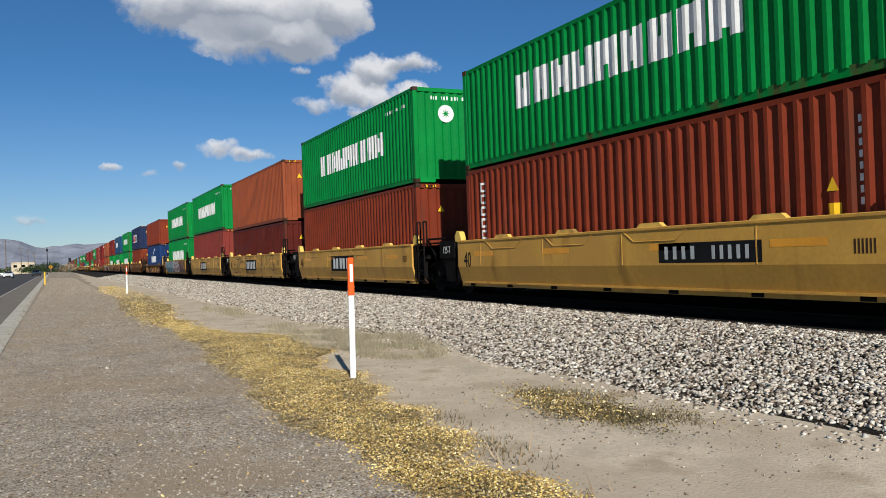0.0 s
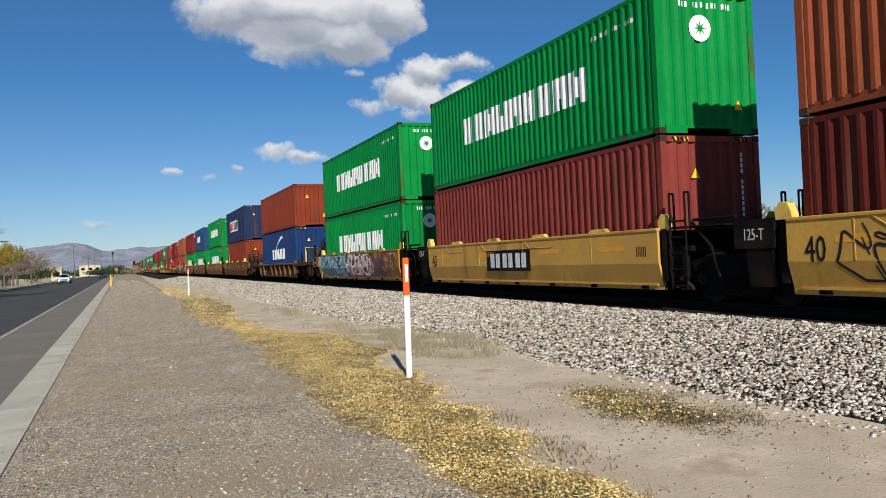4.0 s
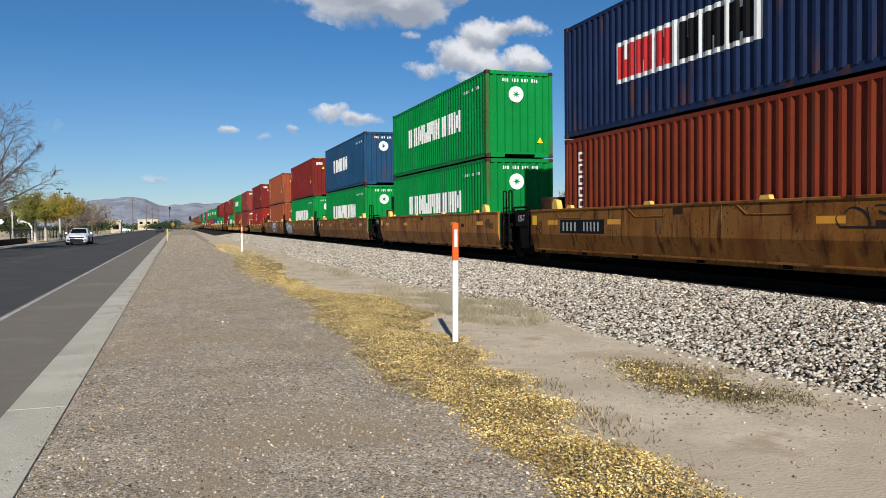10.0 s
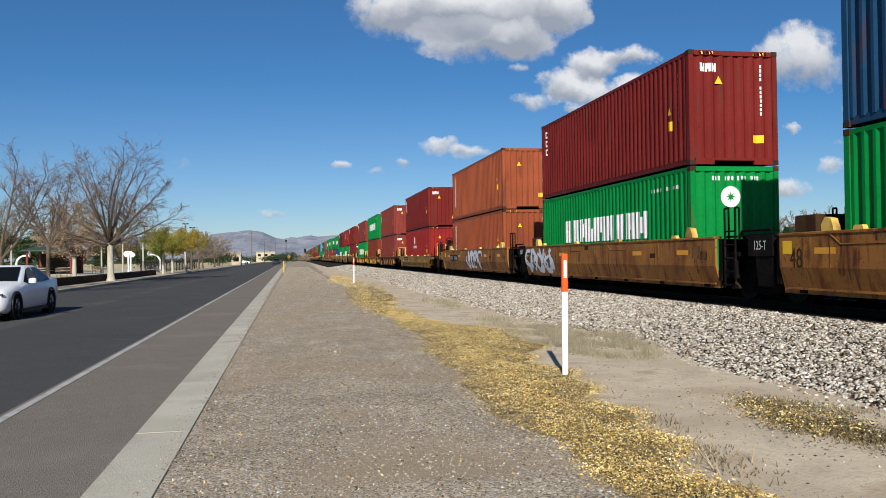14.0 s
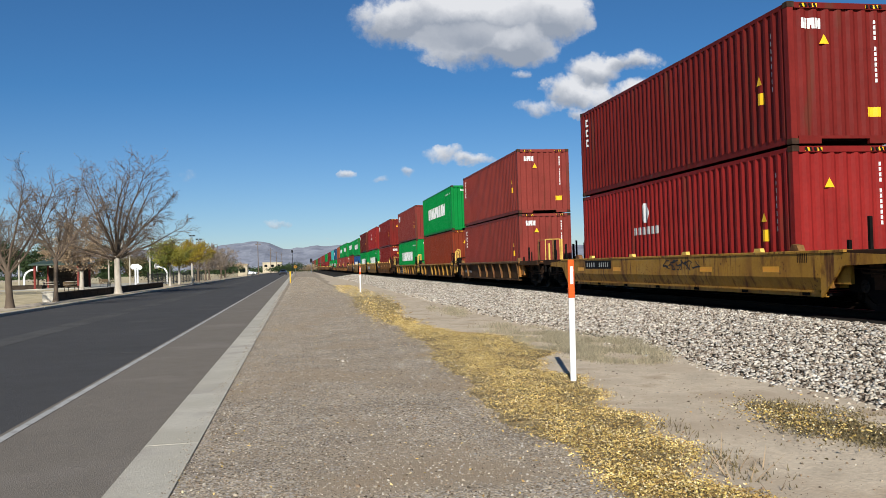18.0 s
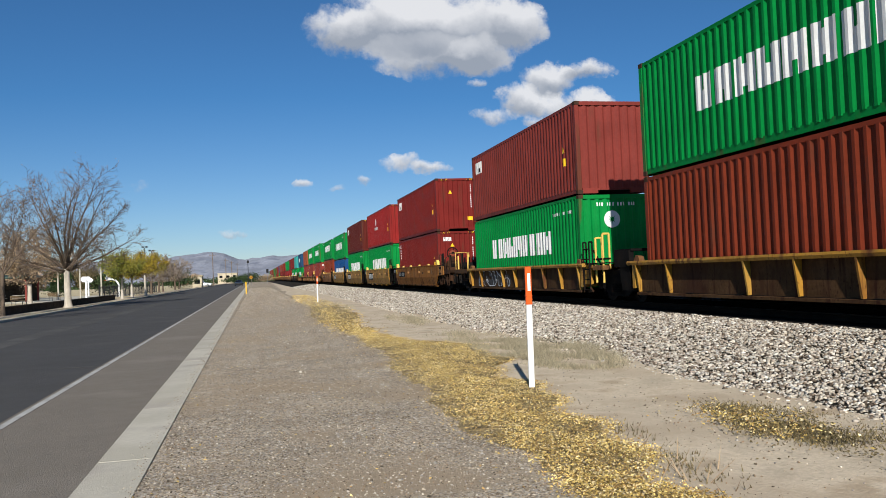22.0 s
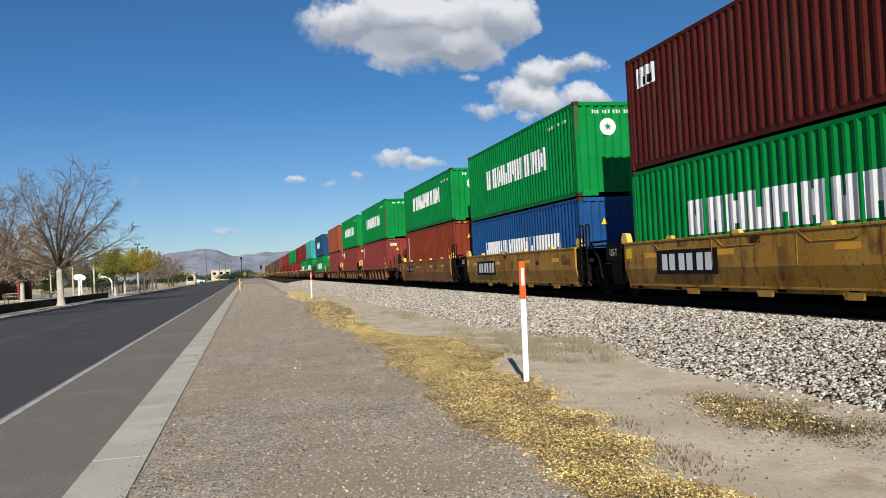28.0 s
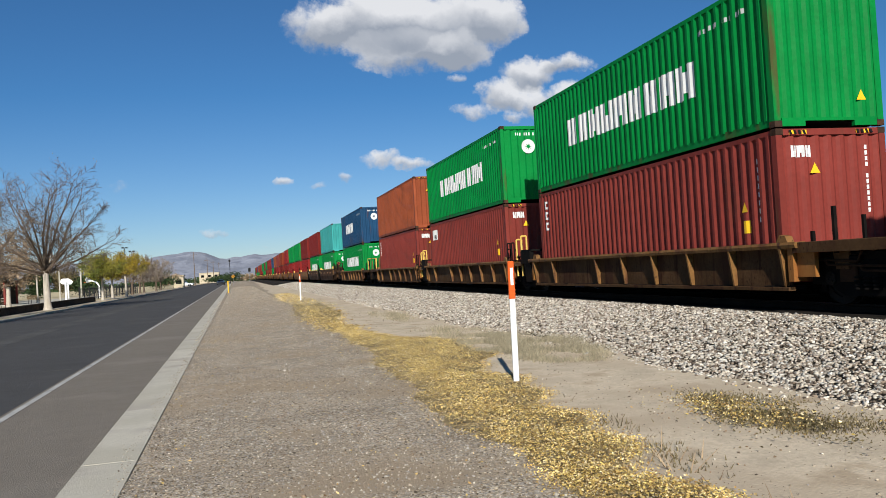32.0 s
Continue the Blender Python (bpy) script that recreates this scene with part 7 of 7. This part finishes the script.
# ---- cars ----
def saloon(paint, label):
    """A four-door saloon, 5.04 m long, its front to -y, origin on the road under its middle."""
    top = thing("car", label, "car", "cars")
    # from front to rear: y, half width, underside, shoulder, top, half width of the top
    S = [(-2.52, 0.72, 0.30, 0.62, 0.66, 0.60), (-2.44, 0.86, 0.22, 0.68, 0.74, 0.70), (-2.1, 0.93, 0.20, 0.74, 0.86, 0.74), (-1.5, 0.95, 0.20, 0.84, 0.95, 0.76), (-0.95, 0.95, 0.20, 0.90, 1.00, 0.76),
         (-0.80, 0.95, 0.20, 0.92, 1.03, 0.74), (-0.05, 0.95, 0.20, 0.94, 1.42, 0.60), (0.3, 0.95, 0.20, 0.95, 1.475, 0.58), (0.9, 0.95, 0.20, 0.97, 1.475, 0.58), (1.4, 0.955, 0.20, 1.0, 1.40, 0.58),
         (2.0, 0.95, 0.22, 1.02, 1.10, 0.66), (2.4, 0.92, 0.28, 1.02, 1.08, 0.68), (2.52, 0.82, 0.40, 0.95, 1.02, 0.62)]
    s = Shape()
    for y, w, lo, sh, tp, tw in S:
        half = [(0.0, lo), (w * 0.88, lo), (w, lo + 0.12), (w * 1.0, (lo + sh) / 2 + 0.05), (w * 0.96, sh), ((w * 0.93 + tw) / 2 + 0.02, (sh + tp) / 2 + 0.015), (tw, tp), (tw * 0.5, tp + 0.012), (0.0, tp + 0.015)]
        s.v += [(x, y, z) for x, z in half] + [(-x, y, z) for x, z in reversed(half[1:-1])]
    n = 16
    for j in range(len(S) - 1):
        s.f += [(j * n + i, j * n + (i + 1) % n, (j + 1) * n + (i + 1) % n, (j + 1) * n + i) for i in range(n)]
    s.f += [tuple(reversed(range(n))), tuple(range((len(S) - 1) * n, len(S) * n))]
    body = part("body", s, M[paint], top, smooth=True)
    # arches and sills in black, glass, lamps
    for sx in (-1, 1):
        side = [(-0.72, 0.96, 1.01), (0.0, 0.965, 1.37), (0.32, 0.97, 1.42), (0.42, 0.97, 1.42), (0.42, 0.965, 0.985), (-0.5, 0.96, 0.965)]
        rear = [(0.50, 0.97, 1.42), (0.9, 0.985, 1.42), (1.32, 1.0, 1.36), (1.62, 1.01, 1.12), (1.5, 1.01, 1.03), (0.50, 0.99, 0.985)]

        def at(y, z):
            a = [q for q in S if q[0] <= y][-1]
            b = [q for q in S if q[0] >= y][0]
            k = 0 if a[0] == b[0] else (y - a[0]) / (b[0] - a[0])
            w, sh, tp, tw = [a[i] + (b[i] - a[i]) * k for i in (1, 3, 4, 5)]
            k = min(1, max(0, (z - sh) / max(0.05, tp - sh)))
            return sx * ((w * 0.96) * (1 - k) + tw * k + 0.035)
        for glass in (side, rear):
            part("side_window", Shape().add([(at(y, z), y, z) for y, _, z in glass], [tuple(range(6))]), M["glass"], top, "dark tinted side window")
        part("sill", Shape().box(sx * 0.93 - 0.03, sx * 0.93 + 0.03, -1.15, 1.15, 0.17, 0.27), M["trim"], top)
        part("mirror", Shape().bevelled(sx * 1.05 - 0.1, sx * 1.05 + 0.1, -0.68, -0.5, 0.98, 1.12, 0.04), M[paint], top, "door mirror")
        part("headlight", Shape().add([(sx * 0.50, -2.505, 0.66), (sx * 0.84, -2.44, 0.66), (sx * 0.84, -2.44, 0.74), (sx * 0.50, -2.50, 0.70), (sx * 0.50, -2.45, 0.66), (sx * 0.84, -2.38, 0.66), (sx * 0.84, -2.38, 0.75), (sx * 0.5, -2.45, 0.71)],
             [(0, 1, 2, 3), (7, 6, 5, 4), (0, 4, 5, 1), (1, 5, 6, 2), (2, 6, 7, 3), (3, 7, 4, 0)]), M["lamp"], top)
        part("fog_light", Shape().bevelled(sx * 0.70 - 0.09, sx * 0.70 + 0.09, -2.53, -2.42, 0.38, 0.50, 0.02), M["trim"], top)
        for y in (-1.62, 1.55):
            part("wheel_arch", Shape().ring((sx * 0.93, y, 0.36), (1, 0, 0), 0.43, 0.37, 0.08, 20), M["trim"], top)
            wheel = part("road_wheel", Shape().ring((0, 0, 0), (1, 0, 0), 0.35, 0.25, 0.24, 24), M["rubber"], top, "black tyre on dark alloy rim")
            wheel.location = (sx * 0.86, y, 0.35)
            rim = Shape().ring((0, 0, 0), (1, 0, 0), 0.26, 0.22, 0.2, 20)
            for k in range(5):
                w = 2 * math.pi * k / 5
                rim.tube((sx * 0.08, 0, 0), (sx * 0.08, 0.23 * math.cos(w), 0.23 * math.sin(w)), 0.035, 5)
            part("rim", rim, M["alloy"], wheel)
    part("windscreen", Shape().add([(-0.70, -0.84, 1.05), (0.70, -0.84, 1.05), (0.57, -0.08, 1.44), (-0.57, -0.08, 1.44)], [(0, 1, 2, 3)]), M["glass"], top, "dark windscreen")
    part("rear_window", Shape().add([(-0.56, 1.46, 1.42), (0.56, 1.46, 1.42), (0.62, 1.98, 1.14), (-0.62, 1.98, 1.14)], [(0, 1, 2, 3)]), M["glass"], top)
    part("grille", Shape().bevelled(-0.60, 0.60, -2.55, -2.40, 0.60, 0.70, 0.02), M["trim"], top, "black slim grille")
    part("lower_intake", Shape().prism([(-0.50, 0.27), (0.50, 0.27), (0.62, 0.36), (0.50, 0.53), (-0.50, 0.53), (-0.62, 0.36)], -2.55, -2.42), M["trim"], top, "black lower air intake")
    part("hood_scoop", Shape().bevelled(-0.24, 0.24, -1.62, -1.42, 0.96, 0.99, 0.01), M["trim"], top)
    part("bumper_lip", Shape().bevelled(-0.82, 0.82, -2.53, -2.35, 0.17, 0.25, 0.03), M["trim"], top)
    return top


white_car = saloon("carwhite", "white four-door saloon with black grille, driving")
dark_car = saloon("cardark", "dark grey car standing far down the road")
dark_car.matrix_basis = pose(-4.4, 225, 0.012)
for x, y, w in [(-14.6, 240, 80), (-15.5, 252, 75)]:
    c_ = copy_thing(white_car, pose(x, y, 0.1, 0, 0, w))
    tagged(c_, "white parked car far off by the kiosk")


# ---- what moves ----
def motions():
    times = [0.0, 1.0, 2.0, 3.0, 4.0, 5.0, 6.0, 7.0, 8.0, 9.0, 10.0, 12.0, 14.0, 16.0, 18.0, 20.0, 22.0, 24.0, 26.0, 28.0, 29.0, 30.0, 31.0, 32.0]
    for ob, y, z in ROLLING:
        walk(ob, [(t, pose(TRACK_X, y - run(t), z)) for t in times])
    # the white car comes along the far lane and passes: seconds, place of its front
    front = [(0.0, 192.0), (3.0, 158.0), (6.0, 126.5), (8.0, 103.5), (10.0, 79.0), (11.0, 65.0), (12.0, 50.5), (13.0, 35.7), (14.0, 23.0), (15.0, 9.5), (16.5, -12.5), (20.0, -61.5), (32.0, -229.0)]
    walk(white_car, [(t, pose(-8.3 - 0.004 * y, y + 2.52, 0.012)) for t, y in front])
    # the wheels roll: one turn for every 2.89 m; all bogies are alike, so alike axles share their keys
    turning = {}
    for ob in [o for o in scene.objects if o.name.split(".")[0] == "wheelset"]:
        side = round(ob.location.y, 2)
        if side not in turning:
            walk(ob, [(k / 30, pose(0, side, 0.46, math.degrees(run(k / 30) / 0.46) % 360)) for k in range(961)])
            turning[side] = ob.animation_data
        else:
            ob.rotation_mode = "QUATERNION"
            keys = ob.animation_data_create()
            keys.action = turning[side].action
            keys.action_slot = turning[side].action_slot


motions()
